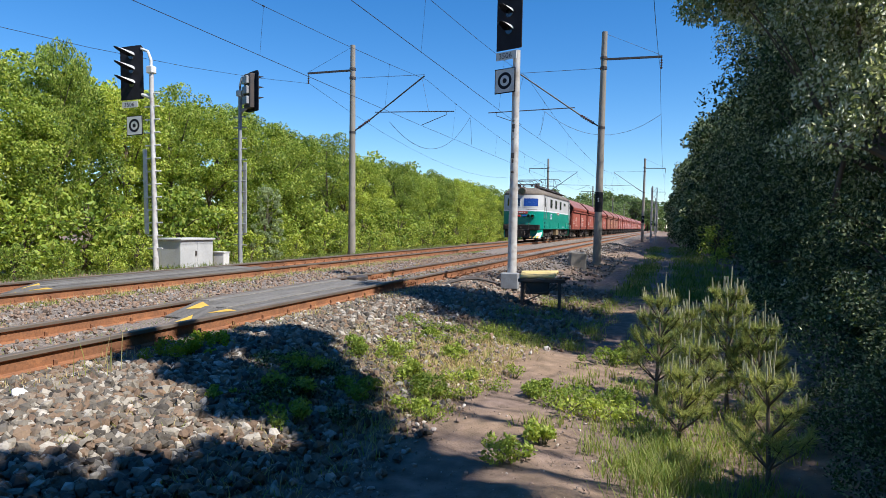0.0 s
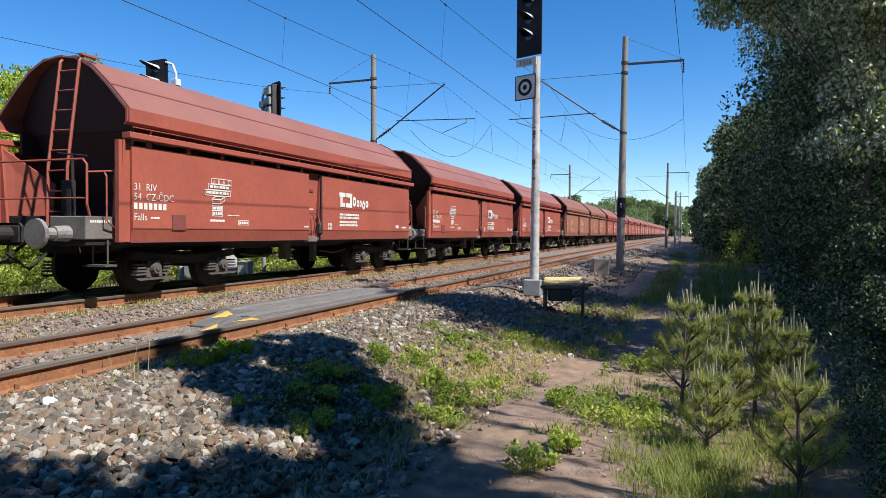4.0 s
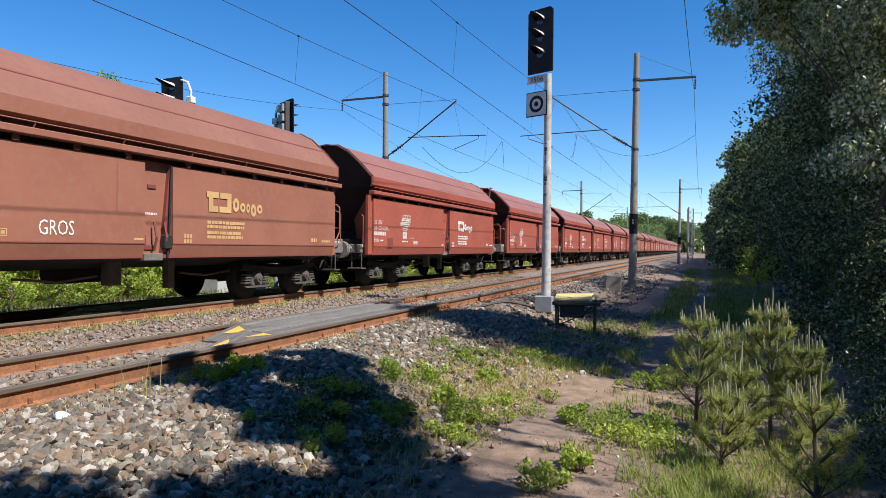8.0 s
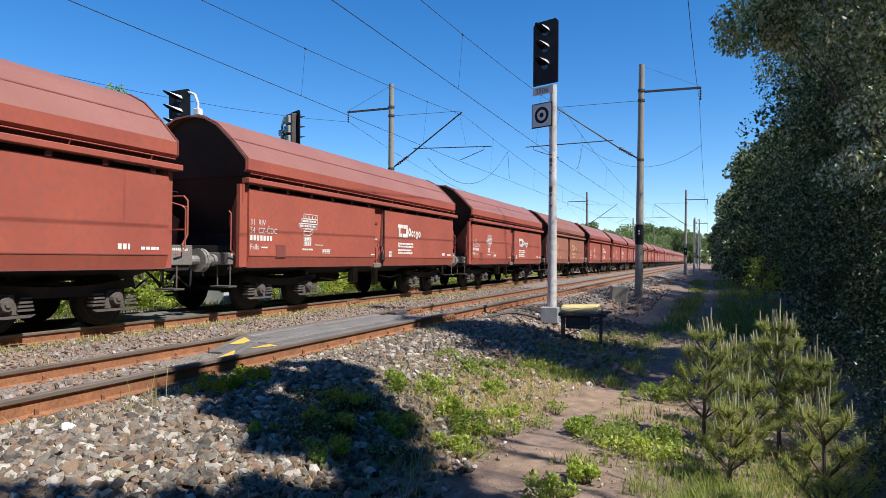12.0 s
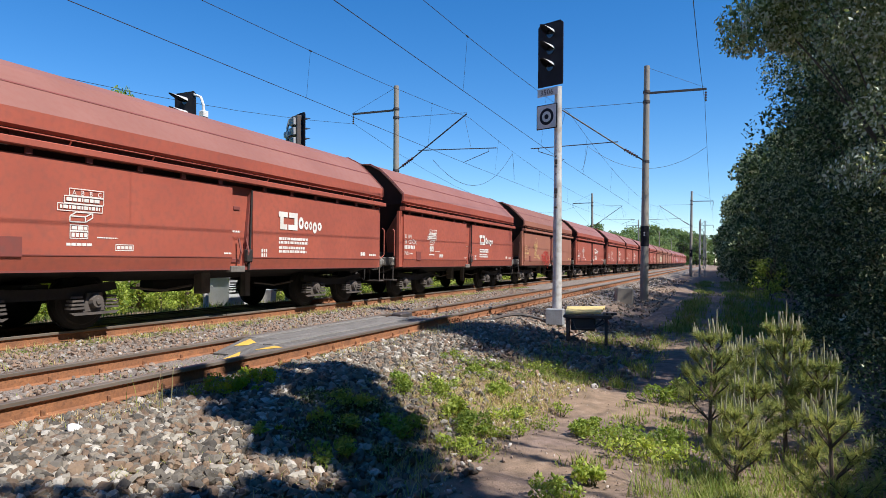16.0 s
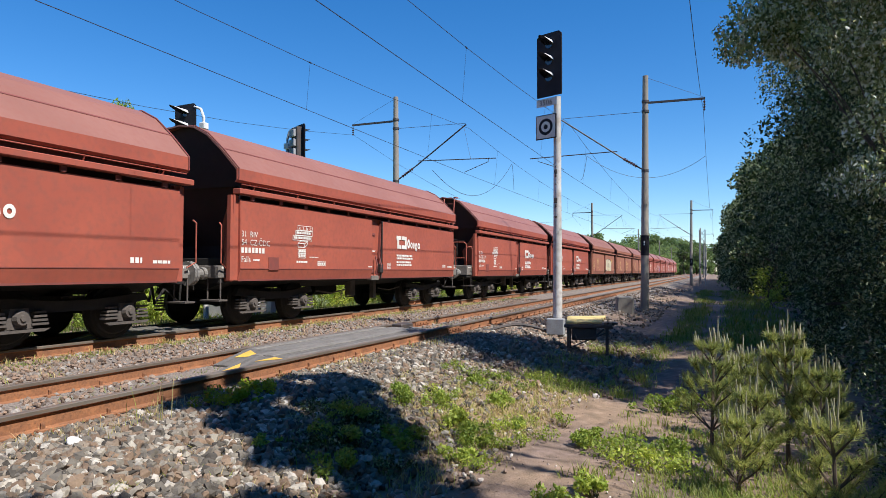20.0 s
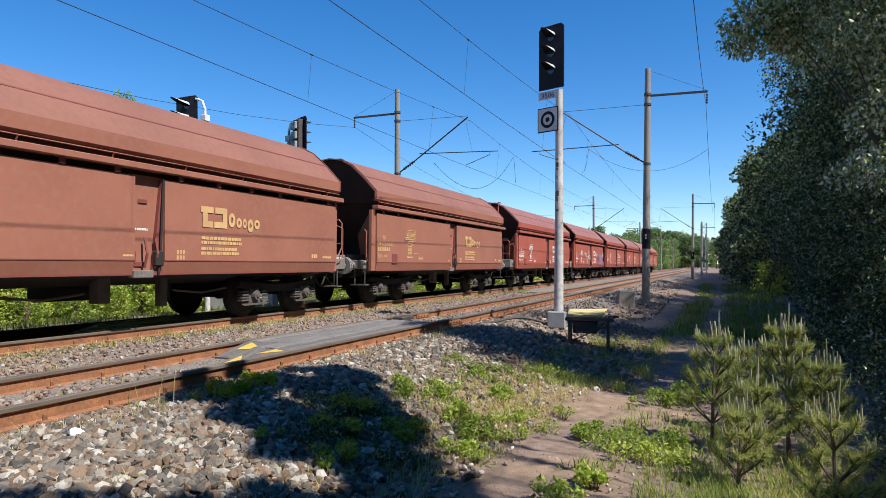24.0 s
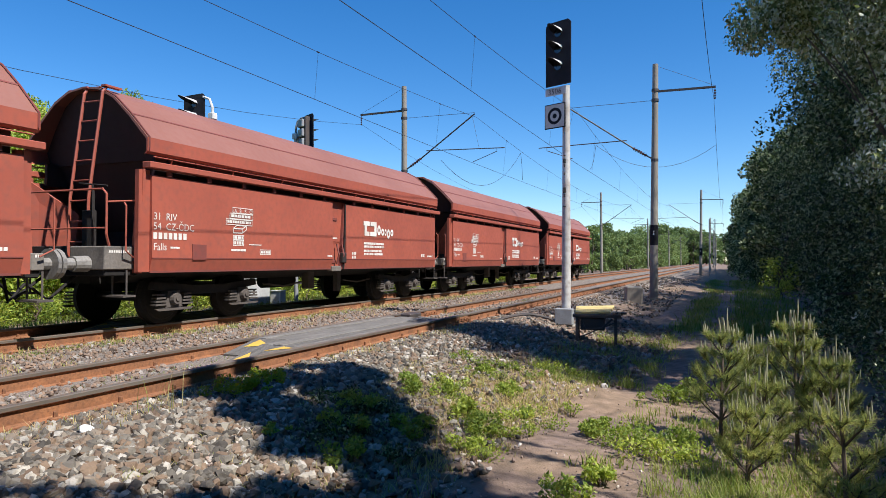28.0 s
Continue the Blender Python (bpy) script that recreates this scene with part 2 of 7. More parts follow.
M["battery"] = surface("battery_box_tan", (0.26, 0.19, 0.09), (0.18, 0.13, 0.07), 3, 20, 0.8, 0, 0.1)
M["loco_green"] = surface("loco_green", (0.0, 0.27, 0.195), (0.0, 0.245, 0.175), 0.5, 5, 0.38, 0, 0.01, (0.01, 0.22, 0.165), 0.2)
M["loco_grey"] = surface("loco_light_grey", (0.56, 0.56, 0.54), (0.49, 0.49, 0.47), 0.8, 12, 0.45, 0, 0.02, (0.45, 0.43, 0.4), 0.35)
M["loco_roof"] = surface("loco_roof", (0.17, 0.14, 0.105), (0.07, 0.06, 0.05), 0.7, 10, 0.8, 0, 0.1, (0.27, 0.22, 0.155), 0.45)
M["loco_white"] = surface("loco_white_stripe", (0.82, 0.83, 0.83), (0.75, 0.76, 0.76), 2, 20, 0.5, 0, 0)
M["sign_white"] = surface("lettering_white", (0.78, 0.76, 0.7), (0.62, 0.58, 0.52), 3, 25, 0.7, 0, 0)
M["sign_tan"] = surface("lettering_faded", (0.62, 0.4, 0.17), (0.5, 0.3, 0.13), 3, 25, 0.7, 0, 0)
M["red"] = surface("red_plate", (0.5, 0.03, 0.025), (0.42, 0.03, 0.025), 3, 25, 0.5, 0, 0)
M["dark_blue"] = surface("dark_blue_paint", (0.02, 0.06, 0.16), None, 3, 25, 0.5, 0, 0)
M["blue"] = surface("blue_paint", (0.02, 0.1, 0.4), None, 3, 25, 0.5, 0, 0)


def glass_material(name, tint, rough):
    m, nt, b = nodes_of(name)
    b.inputs["Base Color"].default_value = (*tint, 1)
    b.inputs["Roughness"].default_value = rough
    b.inputs["Specular IOR Level"].default_value = 0.8
    b.inputs["Coat Weight"].default_value = 0.6
    return m


M["dark_glass"] = glass_material("dark_window", (0.018, 0.02, 0.022), 0.12)
# the reflected sky is put into this pane as a blue base colour
M["blind"] = surface("window_sky_blue", (0.02, 0.07, 0.3), (0.015, 0.05, 0.22), 1, 6, 0.25, 0, 0)
M["lamp_glass"] = glass_material("lamp_glass", (0.3, 0.32, 0.33), 0.1)


# ---- mesh helpers ----
def box(bm, x0, x1, y0, y1, z0, z1, bevel=0.0):
    vs = [bm.verts.new((x, y, z)) for x in (x0, x1) for y in (y0, y1) for z in (z0, z1)]
    fs = [bm.faces.new([vs[i] for i in q]) for q in ((0, 1, 3, 2), (4, 6, 7, 5), (0, 4, 5, 1), (2, 3, 7, 6), (0, 2, 6, 4), (1, 5, 7, 3))]
    if bevel:
        es = list({e for f in fs for e in f.edges})
        bmesh.ops.bevel(bm, geom=es, offset=bevel, segments=1, profile=0.5, affect="EDGES")
    return vs


def tube(bm, p0, p1, r0, r1=None, n=8, caps=True):
    r1 = r0 if r1 is None else r1
    p0, p1 = Vector(p0), Vector(p1)
    d = (p1 - p0).normalized()
    a = d.orthogonal().normalized()
    b = d.cross(a)
    rings = []
    for p, r in ((p0, r0), (p1, r1)):
        rings.append([bm.verts.new(p + (a * math.cos(k * math.tau / n) + b * math.sin(k * math.tau / n)) * r) for k in range(n)])
    for k in range(n):
        bm.faces.new((rings[0][k], rings[0][(k + 1) % n], rings[1][(k + 1) % n], rings[1][k]))
    if caps:
        bm.faces.new(rings[0][::-1])
        bm.faces.new(rings[1])


def pipe(bm, pts, r, n=6):
    """A bent tube through the points, in one piece."""
    pts = [Vector(p) for p in pts]
    rings = []
    ref = None
    for i, p in enumerate(pts):
        d = (pts[min(i + 1, len(pts) - 1)] - pts[max(i - 1, 0)])
        d = d.normalized() if d.length > 1e-9 else Vector((0, 0, 1))
        a = d.orthogonal().normalized() if ref is None else (ref - d * ref.dot(d)).normalized()
        ref = a
        b = d.cross(a)
        rings.append([bm.verts.new(p + (a * math.cos(k * math.tau / n) + b * math.sin(k * math.tau / n)) * r) for k in range(n)])
    for u, v in zip(rings, rings[1:]):
        for k in range(n):
            bm.faces.new((u[k], u[(k + 1) % n], v[(k + 1) % n], v[k]))
    bm.faces.new(rings[0][::-1])
    bm.faces.new(rings[-1])


def extrude_y(bm, profile, y0, y1, caps=True):
    """A closed outline of (x, z) drawn out along y."""
    a = [bm.verts.new((x, y0, z)) for x, z in profile]
    b = [bm.verts.new((x, y1, z)) for x, z in profile]
    n = len(profile)
    for k in range(n):
        bm.faces.new((a[k], a[(k + 1) % n], b[(k + 1) % n], b[k]))
    if caps:
        bm.faces.new(a[::-1])
        bm.faces.new(b)


def part(name, bm, material, parent=None, label="", smooth=False):
    me = bpy.data.meshes.new(name)
    bmesh.ops.recalc_face_normals(bm, faces=bm.faces[:])
    bm.to_mesh(me)
    bm.free()
    for m in (material if isinstance(material, (list, tuple)) else [material]):
        me.materials.append(m)
    if smooth:
        me.polygons.foreach_set("use_smooth", [True] * len(me.polygons))
    ob = new(name, me)
    if parent:
        ob.parent = parent
    if label:
        ob["label"] = label
    return ob


def boxpart(name, dims, material, parent, label="", bevel=0.0):
    bm = bmesh.new()
    box(bm, *dims, bevel)
    return part(name, bm, material, parent, label)


def raw_mesh(name, verts, faces, material):
    me = bpy.data.meshes.new(name)
    verts = np.asarray(verts, dtype=np.float32)
    faces = np.asarray(faces, dtype=np.int32)
    k = faces.shape[1]
    me.vertices.add(len(verts))
    me.vertices.foreach_set("co", verts.ravel())
    me.loops.add(faces.size)
    me.loops.foreach_set("vertex_index", faces.ravel())
    me.polygons.add(len(faces))
    me.polygons.foreach_set("loop_start", np.arange(0, faces.size, k, dtype=np.int32))
    me.polygons.foreach_set("loop_total", np.full(len(faces), k, dtype=np.int32))
    me.polygons.foreach_set("use_smooth", np.zeros(len(faces), dtype=bool))
    me.update(calc_edges=True)
    me.materials.append(material)
    return me


def empty(name, m=None):
    ob = new(name)
    ob.empty_display_size = 0.2
    if m is not None:
        ob.matrix_basis = m
    return ob


# ---- the lie of the land ----
NEAR_C, FAR_C = -5.652, -9.852      # track centres
GAUGE = 0.7525
KX = [-900, -40, -20, -14.5, -12.6, -11.9, -3.95, -3.65, -2.15, -1.2, 0.0, 3.0, 12, 900]
KZ = [-1.2, -1.0, -0.75, -0.38, -0.30, -0.19, -0.19, -0.25, -0.50, -0.53, -0.50, -0.42, -0.2, -0.2]


def land(x, y):
    """Height of the ground."""
    z = np.interp(x, KX, KZ)
    bank = np.clip((np.asarray(x) + 3.9) / 0.5, 0, 1) * np.clip((3.5 - np.asarray(x)) / 2, 0, 1)
    z = z + bank * (0.035 * np.sin(1.7 * x + 0.6 * y) + 0.03 * np.sin(2.3 * y + 0.9 * x) * np.sin(1.1 * x + 0.4))
    rough = bank * np.clip((np.asarray(y) - 7.5) / 2, 0, 1) * np.clip((-0.9 - np.asarray(x)) / 0.6, 0, 1)
    z = z + rough * 0.045 * np.sin(4.1 * x + 1.3 * y) * np.sin(3.3 * y - 1.9 * x)
    mound = np.exp(-((np.asarray(x) + 1.9) / 0.8) ** 2 - ((np.asarray(y) - 45) / 9.0) ** 2)
    return z + 0.3 * mound


def ground_grid():
    xs = np.unique(np.concatenate([[-900, -400, -150, -70, -40], np.arange(-26, -12, 0.8), np.arange(-12, -4.2, 0.5), np.arange(-4.2, 3.4, 0.12), np.arange(3.4, 12, 0.8), [16, 30, 70, 200, 900]]).round(3))
    ys = np.unique(np.concatenate([[-400, -120, -40, -15], np.arange(-6, 2, 0.6), np.arange(2, 16, 0.14), np.arange(16, 50, 0.8), np.arange(50, 140, 6), [170, 250, 400, 800, 1600, 3000]]).round(3))
    X, Y = np.meshgrid(xs, ys)
    Z = land(X, Y)
    rng = np.random.default_rng(3)
    near = (X > -3.9) & (X < 3.3) & (Y > 1.5) & (Y < 30)
    Z = Z + near * rng.normal(0, 0.007, X.shape)
    v = np.stack([X.ravel(), Y.ravel(), Z.ravel()], 1)
    w = len(xs)
    i = np.arange(len(ys) - 1)[:, None] * w + np.arange(w - 1)[None, :]
    f = np.stack([i, i + 1, i + 1 + w, i + w], -1).reshape(-1, 4)
    me = raw_mesh("ground", v, f, ground_material())
    me.polygons.foreach_set("use_smooth", [True] * len(me.polygons))
    return tagged(new("ground", me), "bare earth, gravel and dry grass beside the railway", "ground", kind="structure")


def ground_material():
    """Gravel under the tracks, a trodden earth path, dry grassy soil elsewhere."""
    m, nt, b = nodes_of("ground_mix")
    L = nt.links.new
    co = nt.nodes.new("ShaderNodeTexCoord")
    sep = nt.nodes.new("ShaderNodeSeparateXYZ")
    L(co.outputs["Object"], sep.inputs[0])

    def noise_tex(scale, detail=5):
        n = nt.nodes.new("ShaderNodeTexNoise")
        n.inputs["Scale"].default_value, n.inputs["Detail"].default_value = scale, detail
        L(co.outputs["Object"], n.inputs["Vector"])
        return n.outputs["Fac"]

    def math_node(op, a, c):
        n = nt.nodes.new("ShaderNodeMath")
        n.operation = op
        for i, s in enumerate((a, c)):
            if isinstance(s, (int, float)):
                n.inputs[i].default_value = s
            else:
                L(s, n.inputs[i])
        return n.outputs[0]

    def mixed(fac, a, c):
        n = nt.nodes.new("ShaderNodeMixRGB")
        L(fac, n.inputs[0])
        L(a, n.inputs[1])
        L(c, n.inputs[2])
        return n.outputs[0]

    broad, mid, fine = noise_tex(0.5), noise_tex(6), noise_tex(55, 3)
    soil = ramp_node(nt, [(0.3, (0.105, 0.074, 0.055)), (0.55, (0.195, 0.136, 0.105)), (0.8, (0.29, 0.21, 0.168))])
    L(mid, soil.inputs[0])
    grassy = ramp_node(nt, [(0.3, (0.15, 0.105, 0.065)), (0.6, (0.27, 0.185, 0.12)), (0.8, (0.38, 0.275, 0.19))])
    L(mid, grassy.inputs[0])
    # darkest gravel tone paints in the dirt and shade of gaps between stones
    gravel = ramp_node(nt, [(0.3, (0.05, 0.043, 0.038)), (0.5, (0.19, 0.155, 0.125)), (0.75, (0.34, 0.29, 0.25))])
    L(fine, gravel.inputs[0])
    g = ramp_node(nt, [(0.42, (0, 0, 0)), (0.58, (1, 1, 1))])
    L(broad, g.inputs[0])
    base = mixed(g.outputs[0], soil.outputs[0], grassy.outputs[0])
    # the track bed lies between x = -12.4 and x = -3.2
    wob = math_node("MULTIPLY", mid, 0.9)
    xx = math_node("ADD", sep.outputs[0], wob)
    bed_r = math_node("LESS_THAN", xx, -2.75)
    bed_l = math_node("GREATER_THAN", xx, -12.2)
    bed = math_node("MULTIPLY", bed_r, bed_l)
    base = mixed(bed, base, gravel.outputs[0])
    L(base, b.inputs["Base Color"])
    b.inputs["Roughness"].default_value = 0.95
    bp = nt.nodes.new("ShaderNodeBump")
    bp.inputs["Strength"].default_value, bp.inputs["Distance"].default_value = 0.35, 0.03
    L(math_node("ADD", fine, mid), bp.inputs["Height"])
    L(bp.outputs[0], b.inputs["Normal"])
    return m


ground_grid()


# ---- tracks ----
RAIL = [(-0.062, -0.172), (0.062, -0.172), (0.062, -0.16), (0.012, -0.145), (0.009, -0.05), (0.036, -0.036), (0.036, -0.006), (0.028, 0.0),
        (-0.028, 0.0), (-0.036, -0.006), (-0.036, -0.036), (-0.009, -0.05), (-0.012, -0.145), (-0.062, -0.16)]


def rail(parent, x, z, y0, y1):
    bm = bmesh.new()
    extrude_y(bm, [(x + a, z + c) for a, c in RAIL], y0, y1)
    for f in bm.faces:
        f.material_index = 1 if all(v.co.z > z - 0.037 for v in f.verts) else 0
    ob = part("rail", bm, [M["rust"], M["railtop"]], parent, "rusty steel rail with a worn top")
    return ob


def sleeper_mesh():
    bm = bmesh.new()
    box(bm, -1.25, 1.25, -0.12, 0.12, -0.30, -0.18, 0.012)
    me = bpy.data.meshes.new("sleeper")
    bm.to_mesh(me)
    bm.free()
    me.materials.append(M["sleeper"])
    return me


def clip_mesh():
    """Rib plate, two bolts and clamps on either side of the rail foot."""
    bm = bmesh.new()
    box(bm, -0.17, 0.17, -0.08, 0.08, -0.182, -0.172)
    for s in (-1, 1):
        box(bm, s * 0.055 if s > 0 else -0.115, 0.115 if s > 0 else -0.055, -0.05, 0.05, -0.172, -0.140, 0.008)
        tube(bm, (s * 0.09, 0, -0.14), (s * 0.09, 0, -0.095), 0.018, 0.018, 6)
        tube(bm, (s * 0.145, -0.05, -0.172), (s * 0.145, -0.05, -0.15), 0.016, 0.016, 6)
        tube(bm, (s * 0.145, 0.05, -0.172), (s * 0.145, 0.05, -0.15), 0.016, 0.016, 6)
    me = bpy.data.meshes.new("fastening")
    bm.to_mesh(me)
    bm.free()
    me.materials.append(M["rust"])
    return me


def track(name, xc, z_near, z_far, label):
    root = tagged(empty(name), label, "railway track", kind="structure")
    r_near, r_far = rail(root, xc + GAUGE, z_near, -30, 600), rail(root, xc - GAUGE, z_far, -30, 600)
    sm, cm = sleeper_mesh(), clip_mesh()
    tilt = math.degrees(math.atan2(z_far - z_near, 2 * GAUGE))
    for k in range(-4, 130):
        y = k * 0.61
        s = new("sleeper", sm)
        s.parent = root
        s.matrix_basis = pose(xc, y, (z_near + z_far) / 2 - 0.002, 0, tilt, 0)
        if k < 60:
            for r, x, z in ((r_near, xc + GAUGE, z_near), (r_far, xc - GAUGE, z_far)):
                c = new("fastening", cm)
                c.parent = r
                c.matrix_basis = pose(x, y, z)
    return root


track_near = track("track_near", NEAR_C, 0.02, -0.03, "rusty rails on worn sleepers beside the bank")
track_far = track("track_far", FAR_C, -0.01, -0.01, "rusty rails that carry the freight train")


# ---- catenary masts and wires ----
def stay(bm, pts, r=0.02):
    pipe(bm, pts, r, 6)


def mast(x, y, side, top=9.0, feeder=True):
    """A concrete mast. side: +1 where the track lies towards -x (mast stands on its right), -1 on the other side."""
    z0 = float(land(x, y)) - 0.2
    root = tagged(empty("catenary_mast", pose(x, y, 0, 0, 0.5 * side, 0)), "weathered round concrete catenary mast beside the track", "mast", "catenary masts")
    bm = bmesh.new()
    tube(bm, (0, 0, z0), (0, 0, top), 0.168, 0.11, 16, False)
    part("shaft", bm, M["concrete"], root, "grey-brown spun concrete shaft", True)
    if side > 0:
        bm = bmesh.new()
        tube(bm, (0, 0, 1.75), (0, 0, 2.55), 0.166, 0.162, 16, False)
        band = part("paint_band", bm, M["black"], root, "black painted band")
        for dz in (0.0, 0.1):
            boxpart("number_bar", (-0.03, 0.02, -0.172, -0.16, 2.15 + dz, 2.22 + dz), M["sign_white"], band, "white bar of a painted number")
    for z in (5.15, 7.55, 7.95):
        bm = bmesh.new()
        tube(bm, (0, 0, z - 0.05), (0, 0, z + 0.05), 0.145, 0.145, 14)
        part("clamp", bm, M["dark_steel"], root)
    s = -side
    bm = bmesh.new()
    stay(bm, [(0, 0, 5.15), (s * 0.32, 0, 5.35)], 0.03)
    stay(bm, [(s * 0.85, 0, 5.68), (s * 3.4, 0, 7.45)], 0.03)
    part("bracket_tube", bm, M["dark_steel"], root, "sloping steel cantilever tube")
    bm = bmesh.new()
    tube(bm, (s * 0.32, 0, 5.35), (s * 0.85, 0, 5.68), 0.03, 0.03, 8)
    for k in range(6):
        f = k / 5
        p = Vector((s * (0.36 + 0.45 * f), 0, 5.375 + 0.28 * f))
        d = Vector((s * 0.022, 0, 0.014))
        tube(bm, p - d, p + d, 0.075, 0.045, 10)
    part("insulator", bm, M["porcelain"], root, "brown ribbed insulator")
    bm = bmesh.new()
    stay(bm, [(s * 1.1, 0, 6.0), (s * 4.75, 0, 5.88)], 0.02)
    stay(bm, [(s * 4.4, 0, 5.9), (s * 4.4, 0, 5.75), (s * 3.3, 0, 5.36)], 0.014)
    stay(bm, [(s * 3.3, 0, 7.3), (s * 3.6, 0, 5.92)], 0.006)
    part("registration_arm", bm, M["dark_steel"], root)
    bm = bmesh.new()
    stay(bm, [(0, 0, 7.55), (s * 3.4, 0, 7.5)], 0.009)
    part("tie_rod", bm, M["dark_steel"], root)
    if feeder:
        bm = bmesh.new()
        box(bm, min(0, -s * 2.25), max(0, -s * 2.25), -0.035, 0.035, 7.86, 7.94)
        part("feeder_arm", bm, M["dark_steel"], root, "dark steel feeder arm")
        bm = bmesh.new()
        stay(bm, [(-s * 0.1, 0, top - 0.1), (-s * 2.2, 0, 7.96)], 0.006)
        part("arm_stay", bm, M["dark_steel"], root)
        bm = bmesh.new()
        stay(bm, [(-s * 2.22, 0, 7.86), (-s * 2.22, 0, 7.42)], 0.012)
        for k in range(4):
            tube(bm, (-s * 2.22, 0, 7.78 - 0.1 * k), (-s * 2.22, 0, 7.73 - 0.1 * k), 0.05, 0.03, 8)
        part("hanger", bm, M["porcelain"], root)
    return root


MASTS_R = [(-2.6, -22.0), (-2.6, 27.9), (-2.4, 79.0), (-2.4, 130.0), (-2.5, 181.0), (-2.5, 232.0)]
MASTS_L = [(-13.3, -22.0), (-13.3, 27.2), (-13.0, 78.0), (-13.0, 129.0), (-13.0, 180.0), (-13.0, 231.0)]
for mx, my in MASTS_R:
    mast(mx, my, 1)
for mx, my in MASTS_L:
    mast(mx, my, -1)


def catenary(name, xc, zc, zm, ys, label):
    """Messenger wire, contact wire and droppers, span by span."""
    root = tagged(empty(name), label, "overhead wire", kind="structure")
    bm_c, bm_m = bmesh.new(), bmesh.new()
    zig = 0.2
    for k, (ya, yb) in enumerate(zip(ys, ys[1:])):
        xa, xb = xc + zig * (-1) ** k, xc - zig * (-1) ** k
        tube(bm_c, (xa, ya, zc), (xb, yb, zc), 0.008, 0.008, 5, False)
        n = 12
        pts = []
        for i in range(n + 1):
            f = i / n
            pts.append((xc, ya + (yb - ya) * f, zm - 0.95 * 4 * f * (1 - f)))
        pipe(bm_m, pts, 0.0075, 5)
        bm_d = bmesh.new()
        for i in range(1, n, 2):
            f = i / n
            p = pts[i]
            tube(bm_d, p, (xa + (xb - xa) * f, p[1], zc), 0.0035, 0.0035, 4, False)
            tube(bm_d, (p[0], p[1] - 0.05, p[2]), (p[0], p[1] + 0.05, p[2]), 0.02, 0.02, 5)
        part("dropper", bm_d, M["wire"], root)
    part("contact_wire", bm_c, M["wire"], root)
    part("messenger_wire", bm_m, M["wire"], root)


catenary("catenary_near", NEAR_C, 5.3, 7.35, [m[1] for m in MASTS_R], "contact and messenger wires over the near track")
catenary("catenary_far", FAR_C, 5.35, 7.3, [m[1] for m in MASTS_L], "contact and messenger wires over the far track")


def feeder(name, masts, dx):
    bm = bmesh.new()
    for (xa, ya), (xb, yb) in zip(masts, masts[1:]):
        pts = []
        for i in range(13):
            f = i / 12
            pts.append((xa + dx + (xb - xa) * f, ya + (yb - ya) * f, 7.42 - 2.0 * 4 * f * (1 - f)))
        pipe(bm, pts, 0.0075, 5)
    tagged(part(name, bm, M["wire"]), "sagging feeder cable on the mast arms", "cable", kind="structure")


feeder("feeder_cable", MASTS_R, 2.25)
feeder("feeder_cable", MASTS_L, -2.25)


def connector(pts, sag):
    """A slack cable that ties two wires together."""
    bm = bmesh.new()
    a, b = Vector(pts[0]), Vector(pts[1])
    pipe(bm, [a.lerp(b, k / 14) - Vector((0, 0, sag * 4 * (k / 14) * (1 - k / 14))) for k in range(15)], 0.009, 5)
    tagged(part("jumper_cable", bm, M["wire"]), "slack jumper cable between two overhead wires", "cable", "jumper cables")


connector([(FAR_C, 23.2, 4.9), (FAR_C, 33.9, 6.75)], 1.3)
connector([(FAR_C, 33.9, 6.75), (FAR_C, 34.3, 5.4)], -0.25)
connector([(NEAR_C, 32.3, 6.65), (-0.35, 34.0, 6.6)], 1.05)
connector([(NEAR_C, 32.3, 6.65), (NEAR_C, 30.7, 5.3)], 0.3)


def lattice_mast(x, y, h):
    root = tagged(empty("lattice_mast", pose(x, y, float(land(x, y)))), "slender steel lattice mast far down the line", "mast")
    c = [(-0.3, -0.3), (0.3, -0.3), (0.3, 0.3), (-0.3, 0.3)]
    for px, py in c:
        boxpart("leg", (px - 0.045, px + 0.045, py - 0.045, py + 0.045, 0, h), M["grey"], root)
    for k in range(int(h / 0.7)):
        for q in range(4):
            (ax, ay), (bx, by) = c[q], c[(q + 1) % 4]
            bm = bmesh.new()
            tube(bm, (ax, ay, k * 0.7), (bx, by, k * 0.7 + 0.7), 0.025, 0.025, 4)
            part("brace", bm, M["grey"], root)


lattice_mast(-1.25, 80.5, 6.3)


# ---- the freight train ----
PITCH = 13.4
FIRST_WAGON = 22.72                 # where the first wagon's body begins at 3 s
RUN = [(0.0, -42.5), (1.0, -28.35), (2.0, -14.2), (3.0, 0.0), (3.5, 7.15), (6.0, 44.2), (8.0, 73.4), (9.0, 88.3), (11.0, 117.75), (12.0, 132.6),
       (15.0, 177.6), (17.0, 207.9), (19.0, 238.3), (21.0, 269.0), (24.0, 315.1), (25.0, 330.6), (26.0, 346.15), (28.0, 377.15)]
N_WAGONS = 30
WHEELS = {}                         # turning wheelsets by (place along the bogie, radius)


def quad(bm, pts):
    return bm.faces.new([bm.verts.new(p) for p in pts])


